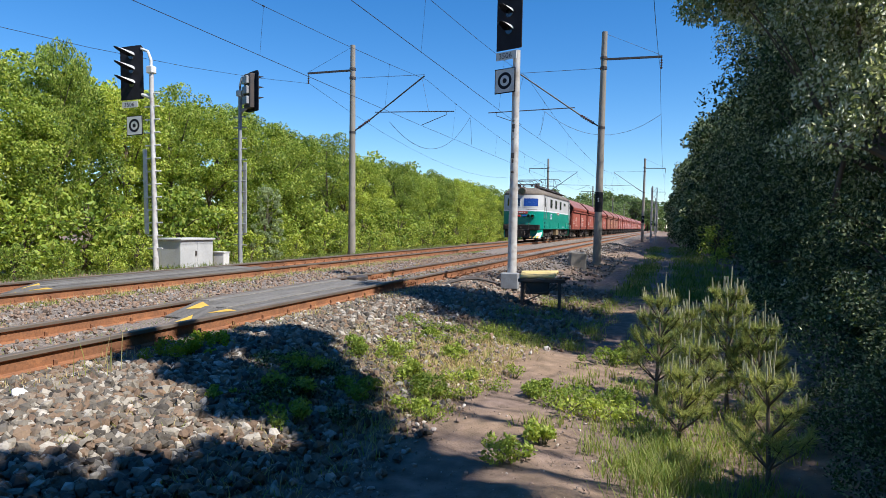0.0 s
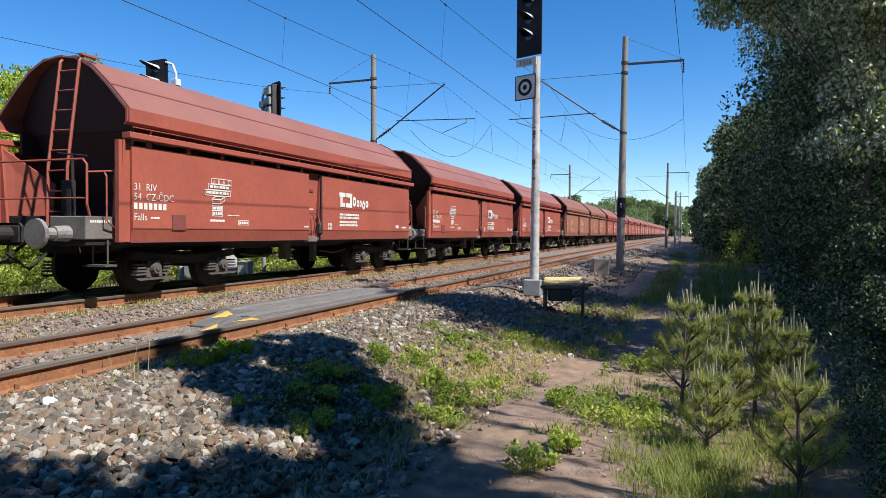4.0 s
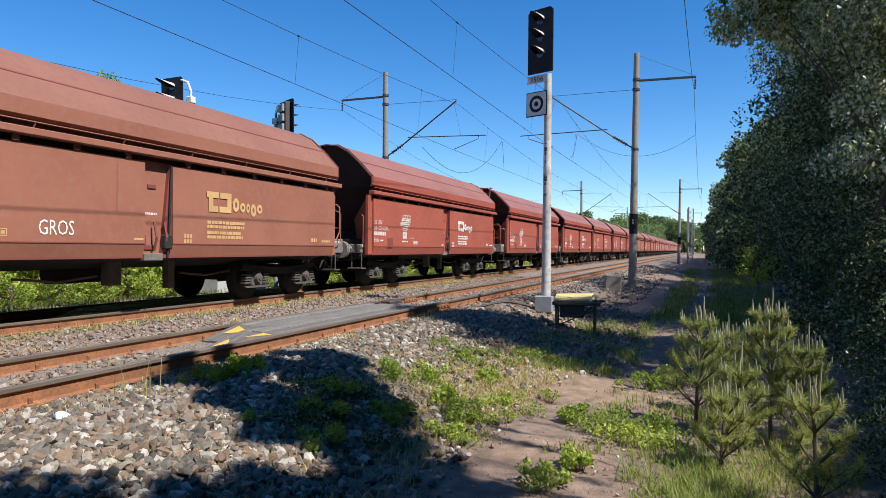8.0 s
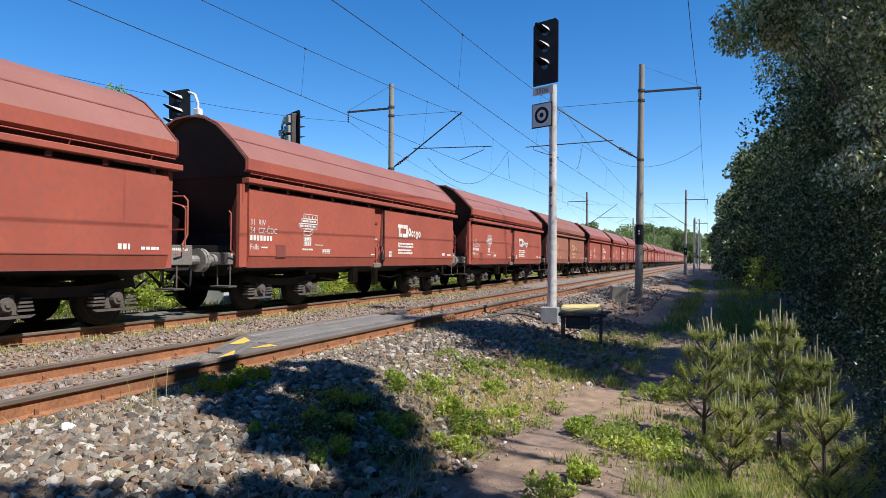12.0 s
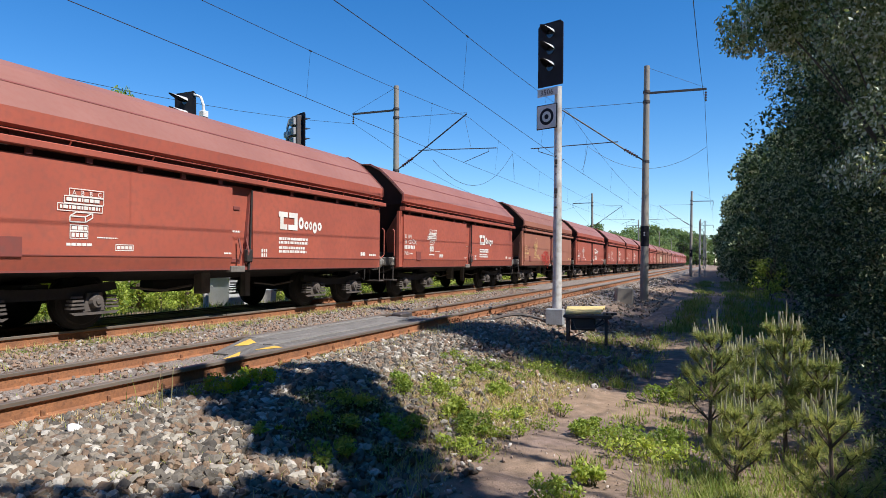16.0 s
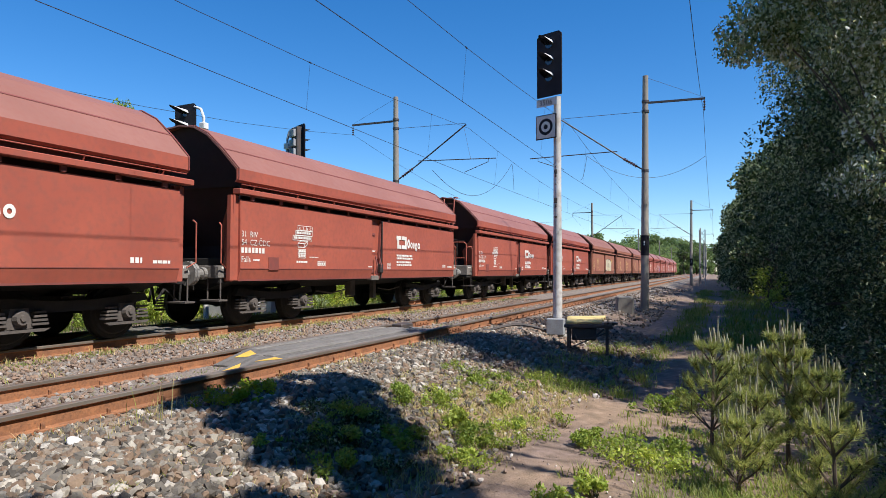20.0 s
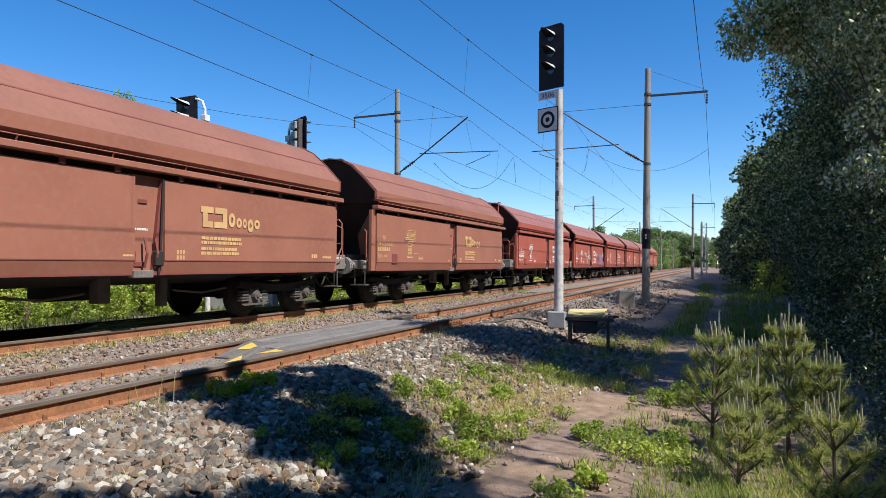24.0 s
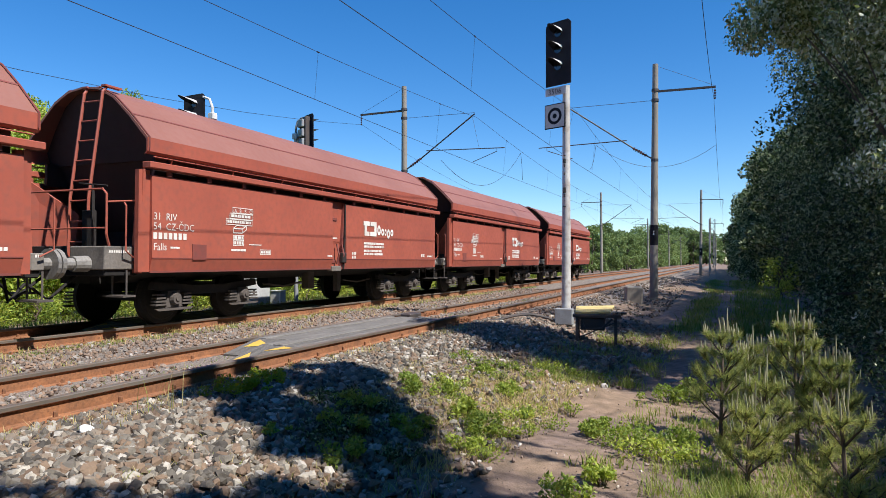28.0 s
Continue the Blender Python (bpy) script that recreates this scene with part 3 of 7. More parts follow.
def slab(bm, rows, d, axis=0):
    """A thin plate: rows of points, thickened by d along an axis."""
    off = Vector((d if axis == 0 else 0, d if axis == 1 else 0, d if axis == 2 else 0))
    a = [bm.verts.new(p) for p in rows]
    b = [bm.verts.new(Vector(p) + off) for p in rows]
    bm.faces.new(a)
    bm.faces.new(b[::-1])
    n = len(rows)
    for k in range(n):
        bm.faces.new((a[k], a[(k + 1) % n], b[(k + 1) % n], b[k]))


def text_part(name, body, size, m, material, parent, stretch=1.0):
    """Lettering as a thin mesh in the plane of m."""
    cu = bpy.data.curves.new(name, "FONT")
    cu.body, cu.size, cu.extrude, cu.resolution_u = body, size, 0.0, 2
    ob = bpy.data.objects.new(name, cu)
    me = bpy.data.meshes.new_from_object(ob)
    bpy.data.objects.remove(ob)
    me.transform(m @ Matrix.Diagonal((stretch, 1, 1, 1)))
    me.materials.append(material)
    o = new(name, me)
    o.parent = parent
    return o


def bars(bm, x, y0, y1, z, h, rows=1, gap=1.6, cuts=None, seed=0):
    """Lines of unreadable lettering as broken bars on a side of the train."""
    rng = random.Random(seed)
    for r in range(rows):
        y = y0
        end = y1 - rng.random() * 0.12 * (y1 - y0)
        while y < end:
            w = h * (0.5 + 1.6 * rng.random()) if cuts is None else cuts
            quad(bm, [(x, y, z - r * h * gap), (x, min(end, y + w), z - r * h * gap), (x, min(end, y + w), z - r * h * gap + h), (x, y, z - r * h * gap + h)])
            y += w + h * 0.3


def wheelset(parent, y, r, gauge_half=0.7525, name="wheelset"):
    bm = bmesh.new()
    for s in (-1, 1):
        x = s * gauge_half
        tube(bm, (x - 0.065 * s, 0, 0), (x + 0.06 * s, 0, 0), r, r - 0.008, 28)
        tube(bm, (x - 0.07 * s, 0, 0), (x - 0.05 * s, 0, 0), r + 0.03, r + 0.02, 28)
        tube(bm, (x + 0.06 * s, 0, 0), (x + 0.085 * s, 0, 0), r * 0.85, r * 0.8, 24)
        tube(bm, (x + 0.06 * s, 0, 0), (x + 0.14 * s, 0, 0), 0.13, 0.11, 12)
    tube(bm, (-0.95, 0, 0), (0.95, 0, 0), 0.08, 0.08, 10)
    ob = part(name, bm, M["steel_wheel"], parent, "steel wheels on an axle, darkened for the shade under the train")
    ob.location = (0, y, r)
    return ob


def wagon_bogie(parent, y):
    """Side frames and two wheelsets coloured shade-dark; lit-toned round axle boxes and leaf springs stand proud of
    them.
    """
    bm = bmesh.new()
    for s in (-1, 1):
        x = s * 1.0
        slab(bm, [(x - 0.05, -1.35, 0.62), (x - 0.05, -1.3, 0.74), (x - 0.05, -0.35, 0.66), (x - 0.05, 0.35, 0.66), (x - 0.05, 1.3, 0.74), (x - 0.05, 1.35, 0.62), (x - 0.05, 0.45, 0.5), (x - 0.05, -0.45, 0.5)], 0.1)
    box(bm, -1.0, 1.0, -0.2, 0.2, 0.5, 0.72)
    b = part("bogie", bm, M["bogie_dark"], parent, "cast bogie frame, darkened for the shade under the wagon")
    b.location = (0, y, 0)
    for s in (-1, 1):
        x = s * 1.0
        for k in (-0.9, 0.9):
            bm = bmesh.new()
            slab(bm, [(x - 0.08, k - 0.2, 0.3), (x - 0.08, k - 0.13, 0.58), (x - 0.08, k + 0.13, 0.58), (x - 0.08, k + 0.2, 0.3)], 0.17)
            tube(bm, (x + s * 0.1, k, 0.45), (x + s * 0.17, k, 0.45), 0.115, 0.095, 12)
            tube(bm, (x + s * 0.17, k, 0.45), (x + s * 0.19, k, 0.45), 0.05, 0.045, 8)
            part("axle_box", bm, M["bogie"], b, "dusty round axle box")
            bm = bmesh.new()
            for d in (-0.3, 0.3):
                for q in range(4):
                    w = 0.125 - 0.014 * q
                    box(bm, x + s * 0.04 - 0.06, x + s * 0.04 + 0.07, k + d - w, k + d + w, 0.34 + q * 0.055, 0.37 + q * 0.055)
            slab(bm, [(x + s * 0.09, k - 0.44, 0.29), (x + s * 0.09, k + 0.44, 0.29), (x + s * 0.09, k + 0.36, 0.25), (x + s * 0.09, k - 0.36, 0.25)], 0.03 * s)
            tagged(part("spring_pack", bm, M["bogie"], b, "dusty stacked leaf springs"), kind="stuff")
    for k in (-0.9, 0.9):
        WHEELS.setdefault((k, 0.46), []).append(wheelset(b, k, 0.46))
    return b


def end_gear(root, mat, y, out, long_end, ladder):
    """One end of a wagon: buffers, coupling, platform, steps, rails, slanted hopper wall and corner posts. out: -1 or +1, outwards along y.
    A long end carries a platform with hand rails, a short one does not."""
    reach, deck = (1.16, 0.56) if long_end else (0.62, 0.2)
    yp = y - (0.2 if out > 0 else 0.0)
    for s in (-1, 1):
        bm = bmesh.new()
        tube(bm, (s * 0.875, y + out * (reach - 0.55), 1.05), (s * 0.875, y + out * (reach - 0.3), 1.05), 0.125, 0.115, 14)
        tube(bm, (s * 0.875, y + out * (reach - 0.3), 1.05), (s * 0.875, y + out * (reach - 0.06), 1.05), 0.09, 0.09, 12)
        tube(bm, (s * 0.875, y + out * (reach - 0.06), 1.05), (s * 0.875, y + out * reach, 1.05), 0.225, 0.22, 18)
        part("buffer", bm, M["sleeve"], root, "dusty grey steel buffer")
        bm = bmesh.new()
        slab(bm, [(s * 1.15, yp, 0.9), (s * 1.36, yp, 0.9), (s * 1.42, yp, 2.55), (s * 1.3, yp, 2.55)], out * 0.05, 1)
        box(bm, s * 1.36 - 0.04, s * 1.36 + 0.04, min(yp - out * 0.1, yp + out * 0.12), max(yp - out * 0.1, yp + out * 0.12), 0.92, 2.54)
        part("corner_post", bm, mat, root)
        bm = bmesh.new()
        slab(bm, [(s * 1.3, yp, 1.0), (s * 0.8, yp - out * 0.5, 1.0), (s * 0.65, yp - out * 0.5, 1.9), (s * 1.3, yp, 2.5)], out * 0.03, 1)
        part("gusset", bm, mat, root)
        bm = bmesh.new()
        pipe(bm, [(s * 1.3, y + out * 0.12, 1.15), (s * 1.34, y + out * 0.3, 1.25), (s * 1.34, y + out * 0.3, 1.95), (s * 1.28, y + out * 0.28, 2.0)], 0.014)
        part("grab_rail", bm, mat, root)
        bm = bmesh.new()
        pipe(bm, [(s * 1.25, y + out * 0.2, 0.95), (s * 1.25, y + out * 0.2, 0.55)], 0.016)
        pipe(bm, [(s * 0.95, y + out * 0.2, 0.95), (s * 0.95, y + out * 0.2, 0.55)], 0.016)
        box(bm, s * 1.1 - 0.22, s * 1.1 + 0.22, y + out * 0.2 - 0.12, y + out * 0.2 + 0.12, 0.53, 0.56)
        part("step", bm, M["bogie"], root, "grey steel footstep")
    bm = bmesh.new()
    box(bm, -1.2, 1.2, min(y, y + out * deck), max(y, y + out * deck), 0.86, 1.16, 0.015)
    part("headstock", bm, M["under"], root)
    bm = bmesh.new()
    box(bm, 0.5, 1.24, min(y + out * 0.04, y + out * (deck + 0.04)), max(y + out * 0.04, y + out * (deck + 0.04)), 0.96, 1.32 if long_end else 1.2, 0.015)
    p = part("end_platform", bm, M["platform"], root, "grey dusty end platform box")
    bm = bmesh.new()
    bars(bm, 1.2435, min(y + out * 0.1, y + out * (deck - 0.04)), max(y + out * 0.1, y + out * (deck - 0.04)), 1.14 if not long_end else 1.22, 0.04, 1, cuts=0.03)
    tagged(part("platform_marks", bm, M["sign_white"], p, "worn white lettering"), kind="stuff")
    bm = bmesh.new()
    pipe(bm, [(0.0, y + out * 0.25, 1.02), (0.0, y + out * (reach - 0.05), 0.98)], 0.06, 8)
    pipe(bm, [(0.35, y + out * 0.25, 0.95), (0.38, y + out * (reach - 0.3), 0.5), (0.3, y + out * reach, 0.75)], 0.025)
    pipe(bm, [(-0.35, y + out * 0.25, 0.95), (-0.38, y + out * (reach - 0.3), 0.5), (-0.3, y + out * reach, 0.75)], 0.025)
    part("coupling", bm, M["under"], root)
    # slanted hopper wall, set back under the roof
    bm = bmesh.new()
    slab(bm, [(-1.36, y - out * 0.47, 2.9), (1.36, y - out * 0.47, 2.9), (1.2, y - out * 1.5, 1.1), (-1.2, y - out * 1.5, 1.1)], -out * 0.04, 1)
    part("hopper_end", bm, M["wagon_end"], root, "slanted end wall, dark with soot and painted shade")
    bm = bmesh.new()
    box(bm, -1.3, 1.3, min(y - out * 0.12, y - out * 0.02), max(y - out * 0.12, y - out * 0.02), 1.16, 1.34, 0.01)
    part("end_sill", bm, M["under"], root)
    if ladder:
        bm = bmesh.new()
        for x in (0.08, 0.5):
            pipe(bm, [(x, y + out * 0.3, 1.16), (x, y + out * 0.28, 2.1), (x, y + out * 0.04, 3.86), (x, y - out * 0.04, 3.97)], 0.026)
            box(bm, x - 0.05, x + 0.05, min(y - out * 0.3, y + out * 0.03), max(y - out * 0.3, y + out * 0.03), 3.955, 3.985)
        for k in range(8):
            z = 1.4 + k * 0.33
            yy = y + out * (0.28 if z < 2.1 else 0.28 - 0.24 * (z - 2.1) / 1.76)
            tube(bm, (0.08, yy, z), (0.5, yy, z), 0.013, 0.013, 6)
        part("ladder", bm, mat, root, "steel ladder up the wagon end")
    if long_end:
        e = y + out * (deck - 0.04)
        bm = bmesh.new()
        pipe(bm, [(1.14, e - out * 0.1, 1.28), (1.18, e, 1.5), (1.18, e, 2.12), (1.1, e, 2.2), (-1.1, e, 2.2), (-1.18, e, 2.12), (-1.18, e, 1.5), (-1.14, e - out * 0.1, 1.28)], 0.02)
        pipe(bm, [(1.18, e, 1.6), (-1.18, e, 1.6)], 0.014)
        pipe(bm, [(1.18, e, 2.0), (1.24, y + out * 0.05, 2.05)], 0.014)
        part("handrail", bm, mat, root)
        bm = bmesh.new()
        pipe(bm, [(0.75, e - out * 0.12, 1.3), (0.75, e - out * 0.12, 2.3)], 0.025)
        tube(bm, (0.45, e - out * 0.12, 2.32), (1.05, e - out * 0.12, 2.26), 0.014, 0.014, 6)
        box(bm, 0.4, 0.62, min(e - out * 0.3, e - out * 0.2), max(e - out * 0.3, e - out * 0.2), 1.3, 1.9, 0.01)
        part("brake_lever", bm, M["bogie_dark"], root, "dark brake column with its handle")


def wagon_marks(root, faded, seed):
    """Lettering and signs on the side that faces the viewer."""
    paint = M["sign_tan"] if faded else M["sign_white"]
    x = 1.4655
    side = Matrix(((0, 0, 1, x), (1, 0, 0, 0), (0, 1, 0, 0), (0, 0, 0, 1)))

    def words(body, y, z, size):
        text_part("lettering", body, size, side @ Matrix.Translation((y, z, 0)), paint, root)

    def outline(bm, y0, y1, z0, z1, w=0.012):
        for r in ((y0, y1, z0, z0 + w), (y0, y1, z1 - w, z1), (y0, y0 + w, z0 + w, z1 - w), (y1 - w, y1, z0 + w, z1 - w)):
            quad(bm, [(x, r[0], r[2]), (x, r[1], r[2]), (x, r[1], r[3]), (x, r[0], r[3])])

    words("31  RIV", 0.12, 1.76, 0.165)
    words("54  CZ-\u010cDC", 0.12, 1.6, 0.165)
    words("Falls", 0.12, 1.27, 0.165)
    bm = bmesh.new()
    bars(bm, x, 0.12, 0.9, 1.45, 0.105, 1, cuts=0.075, seed=seed)
    bars(bm, x, 0.48, 0.7, 1.3, 0.03, 1, seed=seed)
    tagged(part("number_panel", bm, paint, root), kind="stuff")
    bm = bmesh.new()
    for r, (p, q) in enumerate(((1.98, 2.56), (1.9, 2.56), (1.8, 2.54))):
        z = 1.99 - 0.11 * r
        outline(bm, p, q, z - 0.005, z + 0.105)
        if r:
            bars(bm, x, p + 0.04, q - 0.02, z + 0.03, 0.05, 1, seed=seed + r)
    for p, q in (((2.0, 1.62), (2.25, 1.62)), ((2.25, 1.62), (2.37, 1.69)), ((2.37, 1.69), (2.37, 1.76)), ((2.37, 1.76), (2.1, 1.76)), ((2.1, 1.76), (2.0, 1.7)), ((2.0, 1.7), (2.0, 1.62)), ((2.0, 1.7), (2.25, 1.7)), ((2.25, 1.7), (2.25, 1.62)), ((2.25, 1.7), (2.37, 1.76))):
        d = Vector((0, q[0] - p[0], q[1] - p[1])).normalized().cross(Vector((1, 0, 0))) * 0.009
        A, C = Vector((x, *p)), Vector((x, *q))
        quad(bm, [A - d, C - d, C + d, A + d])
    outline(bm, 2.0, 2.3, 1.49, 1.58)
    outline(bm, 2.0, 2.3, 1.38, 1.49)
    bars(bm, x, 2.03, 2.3, 1.51, 0.05, 1, seed=seed)
    bars(bm, x, 2.03, 2.3, 1.405, 0.06, 1, cuts=0.05, seed=seed)
    bars(bm, x, 1.95, 2.4, 1.28, 0.04, 1, seed=seed)
    bars(bm, x, 2.45, 2.85, 1.4, 0.018, 1, seed=seed)
    outline(bm, 2.78, 3.12, 1.22, 1.32)
    bars(bm, x, 2.81, 3.12, 1.245, 0.05, 1, cuts=0.06, seed=seed)
    bars(bm, x, 5.2, 5.42, 1.2, 0.03, 1, seed=seed)
    tagged(part("data_panel", bm, paint, root), kind="stuff")
    for body, y in (("A", 2.03), ("B", 2.17), ("B", 2.31), ("C", 2.45)):
        words(body, y, 2.0, 0.1)
    # brand mark as plain shapes: two hooked blocks and a row of rounded blocks
    bm = bmesh.new()
    y0, z0 = 6.86, 1.74
    for a, c, lo, hi in ((0, 0.32, 0.26, 0.37), (0.05, 0.17, 0.11, 0.26), (0.05, 0.3, 0, 0.11), (0.36, 0.68, 0.26, 0.37), (0.56, 0.68, 0.11, 0.26), (0.34, 0.68, 0, 0.11)):
        quad(bm, [(x, y0 + a, z0 + lo), (x, y0 + c, z0 + lo), (x, y0 + c, z0 + hi), (x, y0 + a, z0 + hi)])
    part("brand_mark", bm, paint, root, "cream block mark")
    bm = bmesh.new()
    yy = y0 + 0.72
    for k, w in enumerate((0.19, 0.16, 0.11, 0.17, 0.17)):
        h = 0.27 if k == 0 else 0.19
        lo = -0.07 if k == 3 else 0.0
        ring = [(x, yy + w / 2 + w / 2 * math.cos(i * math.tau / 14), z0 + 0.03 + (h - lo) / 2 + lo + (h - lo) / 2 * math.sin(i * math.tau / 14)) for i in range(14)]
        inner = [(x, yy + w / 2 + w * 0.2 * math.cos(i * math.tau / 14), z0 + 0.03 + (h - lo) / 2 + lo + (h - lo) * 0.2 * math.sin(i * math.tau / 14)) for i in range(14)]
        for i in range(14):
            quad(bm, [ring[i], ring[(i + 1) % 14], inner[(i + 1) % 14], inner[i]])
        yy += w + 0.03
    tagged(part("brand_word", bm, paint, root, "cream rounded blocks beside the mark"), kind="stuff")
    bm = bmesh.new()
    bars(bm, x, 6.88, 8.05, 1.52, 0.055, 1, seed=seed + 1)
    bars(bm, x, 6.88, 8.0, 1.44, 0.055, 1, seed=seed + 2)
    bars(bm, x, 6.88, 7.85, 1.33, 0.055, 1, seed=seed + 3)
    bars(bm, x, 6.88, 7.95, 1.25, 0.055, 1, seed=seed + 4)
    bars(bm, x, 10.35, 10.6, 1.22, 0.09, 1, cuts=0.07, seed=seed)
    bars(bm, x, 10.8, 11.2, 1.22, 0.05, 1, seed=seed)
    bars(bm, x, 6.3, 6.5, 1.25, 0.07, 2, 1.3, 0.05, seed)
    tagged(part("notice_panel", bm, paint, root), kind="stuff")


def wagon(mat, roofmat, ladder_front, faded, seed, rear_platform):
    tone = "faded brown" if faded else "red-oxide"
    root = tagged(empty("hopper_wagon"), tone + " steel hopper wagon with a rounded swing roof", "wagon", "hopper wagons of the train")
    half = [(1.41, 2.80), (1.45, 2.84), (1.45, 3.06), (1.06, 3.46), (0.7, 3.78), (0.36, 3.95), (0, 4.0)]
    outer = half + [(-a, c) for a, c in half[-2::-1]]
    inner = [(a * 0.978, c - 0.03 if c > 2.9 else c) for a, c in outer]
    bm = bmesh.new()
    extrude_y(bm, outer + inner[::-1], 0.0, 11.6, False)
    n = len(outer)
    for y in (0.0, 11.6):
        for k in range(n - 1):
            quad(bm, [(outer[k][0], y, outer[k][1]), (outer[k + 1][0], y, outer[k + 1][1]), (inner[k + 1][0], y, inner[k + 1][1]), (inner[k][0], y, inner[k][1])])
    for f in bm.faces:
        f.material_index = 2 if max(v.co.z for v in f.verts) < 3.1 else 0
    part("roof", bm, [roofmat, M["wagon_end"], mat], root, tone + " sheet roof")
    for y, out in ((0.0, -1), (11.6, 1)):
        bm = bmesh.new()
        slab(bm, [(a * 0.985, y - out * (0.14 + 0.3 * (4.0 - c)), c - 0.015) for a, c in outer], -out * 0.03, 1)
        part("roof_end", bm, M["wagon_end"], root, "slanted end of the roof, dark with soot and painted shade")
    bm = bmesh.new()
    for s in (-1, 1):
        slab(bm, [(s * 1.063, 0.02, 3.464), (s * 1.063, 11.58, 3.464), (s * 1.04, 11.58, 3.487), (s * 1.04, 0.02, 3.487)], 0.006, 2)
    part("roof_seam", bm, M["wagon_dark"], root)
    for yy in (0.03, 11.57):
        bm = bmesh.new()
        pts = [(1.46, 2.86), (1.46, 3.07), (1.07, 3.475), (0.71, 3.795), (0.365, 3.965), (-0.365, 3.965), (-0.71, 3.795), (-1.07, 3.475), (-1.46, 3.07), (-1.46, 2.86)]
        pipe(bm, [(a, yy, c) for a, c in pts], 0.014, 5)
        part("roof_rim", bm, M["wagon_dark"], root)
    for s in (-1, 1):
        # rail under the roof, shadow gap, thin hand rail on brackets
        boxpart("top_ledge", (min(s * 1.36, s * 1.54), max(s * 1.36, s * 1.54), -0.02, 11.62, 2.57, 2.67), mat, root, "", 0.01)
        # the gap's deep shade is painted as this wall's near-black colour
        boxpart("gutter_wall", (min(s * 1.24, s * 1.3), max(s * 1.24, s * 1.3), 0.3, 11.3, 2.42, 2.82), M["wagon_end"], root, "wall under the roof, coloured dark for the shaded gap")
        bm = bmesh.new()
        pipe(bm, [(s * 1.47, 0.1, 2.76), (s * 1.47, 11.5, 2.76)], 0.011)
        for k in range(8):
            pipe(bm, [(s * 1.47, 0.5 + k * 1.5, 2.76), (s * 1.42, 0.5 + k * 1.5, 2.66)], 0.012)
        part("roof_hand_rail", bm, mat, root)
        for a, c in ((0.1, 5.43), (6.04, 11.38)):
            bm = bmesh.new()
            extrude_y(bm, [(s * 1.40, 2.47), (s * 1.445, 2.47), (s * 1.463, 1.14), (s * 1.40, 0.92), (s * 1.37, 0.92), (s * 1.36, 1.14)], a, c)
            d = part("side_door", bm, mat, root, tone + " flat discharge door")
            bm = bmesh.new()
            box(bm, min(s * 1.45, s * 1.468), max(s * 1.45, s * 1.468), a, c, 1.135, 1.15)
            box(bm, min(s * 1.39, s * 1.415), max(s * 1.39, s * 1.415), a, c, 0.905, 0.935)
            for k in range(6):
                y = a + 0.35 + k * (c - a - 0.7) / 5
                box(bm, min(s * 1.44, s * 1.47), max(s * 1.44, s * 1.47), y - 0.05, y + 0.05, 2.48, 2.56)
            part("door_strip", bm, M["wagon_dark"], d)
            bm = bmesh.new()
            yh = c - 0.04 if a < 3 else a + 0.02
            pipe(bm, [(s * 1.44, yh + (0.25 if a < 3 else -0.2), 1.02), (s * 1.5, yh + (0.25 if a < 3 else -0.2), 1.25), (s * 1.44, yh + (0.25 if a < 3 else -0.2), 1.5)], 0.02)
            part("latch", bm, M["wagon_dark"], d)
        # recess between the doors with its locking gear
        boxpart("middle_recess", (min(s * 1.28, s * 1.36), max(s * 1.28, s * 1.36), 5.36, 6.12, 0.95, 2.5), mat, root)
        bm = bmesh.new()
        slab(bm, [(s * 1.362, 5.82, 0.9), (s * 1.362, 6.04, 0.9), (s * 1.362, 6.04, 2.46), (s * 1.362, 5.99, 2.46)], s * 0.06)
        part("door_gusset", bm, M["wagon_dark"], root, "dark folded plate beside the door")
        bm = bmesh.new()
        pipe(bm, [(s * 1.45, 5.93, 0.9), (s * 1.46, 5.95, 1.3), (s * 1.45, 6.0, 2.46)], 0.02)
        box(bm, min(s * 1.4, s * 1.5), max(s * 1.4, s * 1.5), 5.83, 6.0, 1.05, 1.3, 0.02)
        part("locking_gear", bm, M["bogie_dark"], root, "dark locking rod and catch")
        bm = bmesh.new()
        box(bm, min(s * 1.36, s * 1.38), max(s * 1.36, s * 1.38), 5.56, 5.74, 2.05, 2.12, 0.006)
        box(bm, min(s * 1.36, s * 1.38), max(s * 1.36, s * 1.38), 5.5, 5.7, 1.04, 1.12, 0.006)
        part("recess_handle", bm, M["wagon_dark"], root)
        boxpart("recess_lamp", (min(s * 1.36, s * 1.4), max(s * 1.36, s * 1.4), 5.43, 5.5, 1.12, 1.28), M["under"], root)
        boxpart("recess_sill", (min(s * 1.3, s * 1.44), max(s * 1.3, s * 1.44), 5.44, 5.84, 0.86, 0.98), M["platform"], root, "dusty sill under the recess", 0.01)
        if s > 0:
            bm = bmesh.new()
            bars(bm, 1.363, 5.48, 5.8, 1.62, 0.035, 1)
            tagged(part("recess_marks", bm, M["sign_white"], root), kind="stuff")
        bm = bmesh.new()
        box(bm, min(s * 1.455, s * 1.475), max(s * 1.455, s * 1.475), 0.97, 1.3, 1.12, 1.38)
        part("placard_holder", bm, M["wagon_dark"], root, "small dark label frame")
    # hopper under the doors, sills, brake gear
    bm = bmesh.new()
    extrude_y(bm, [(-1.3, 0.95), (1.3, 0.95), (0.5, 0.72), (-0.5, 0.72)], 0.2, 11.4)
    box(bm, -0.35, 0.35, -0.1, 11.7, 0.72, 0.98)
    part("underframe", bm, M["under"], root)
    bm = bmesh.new()
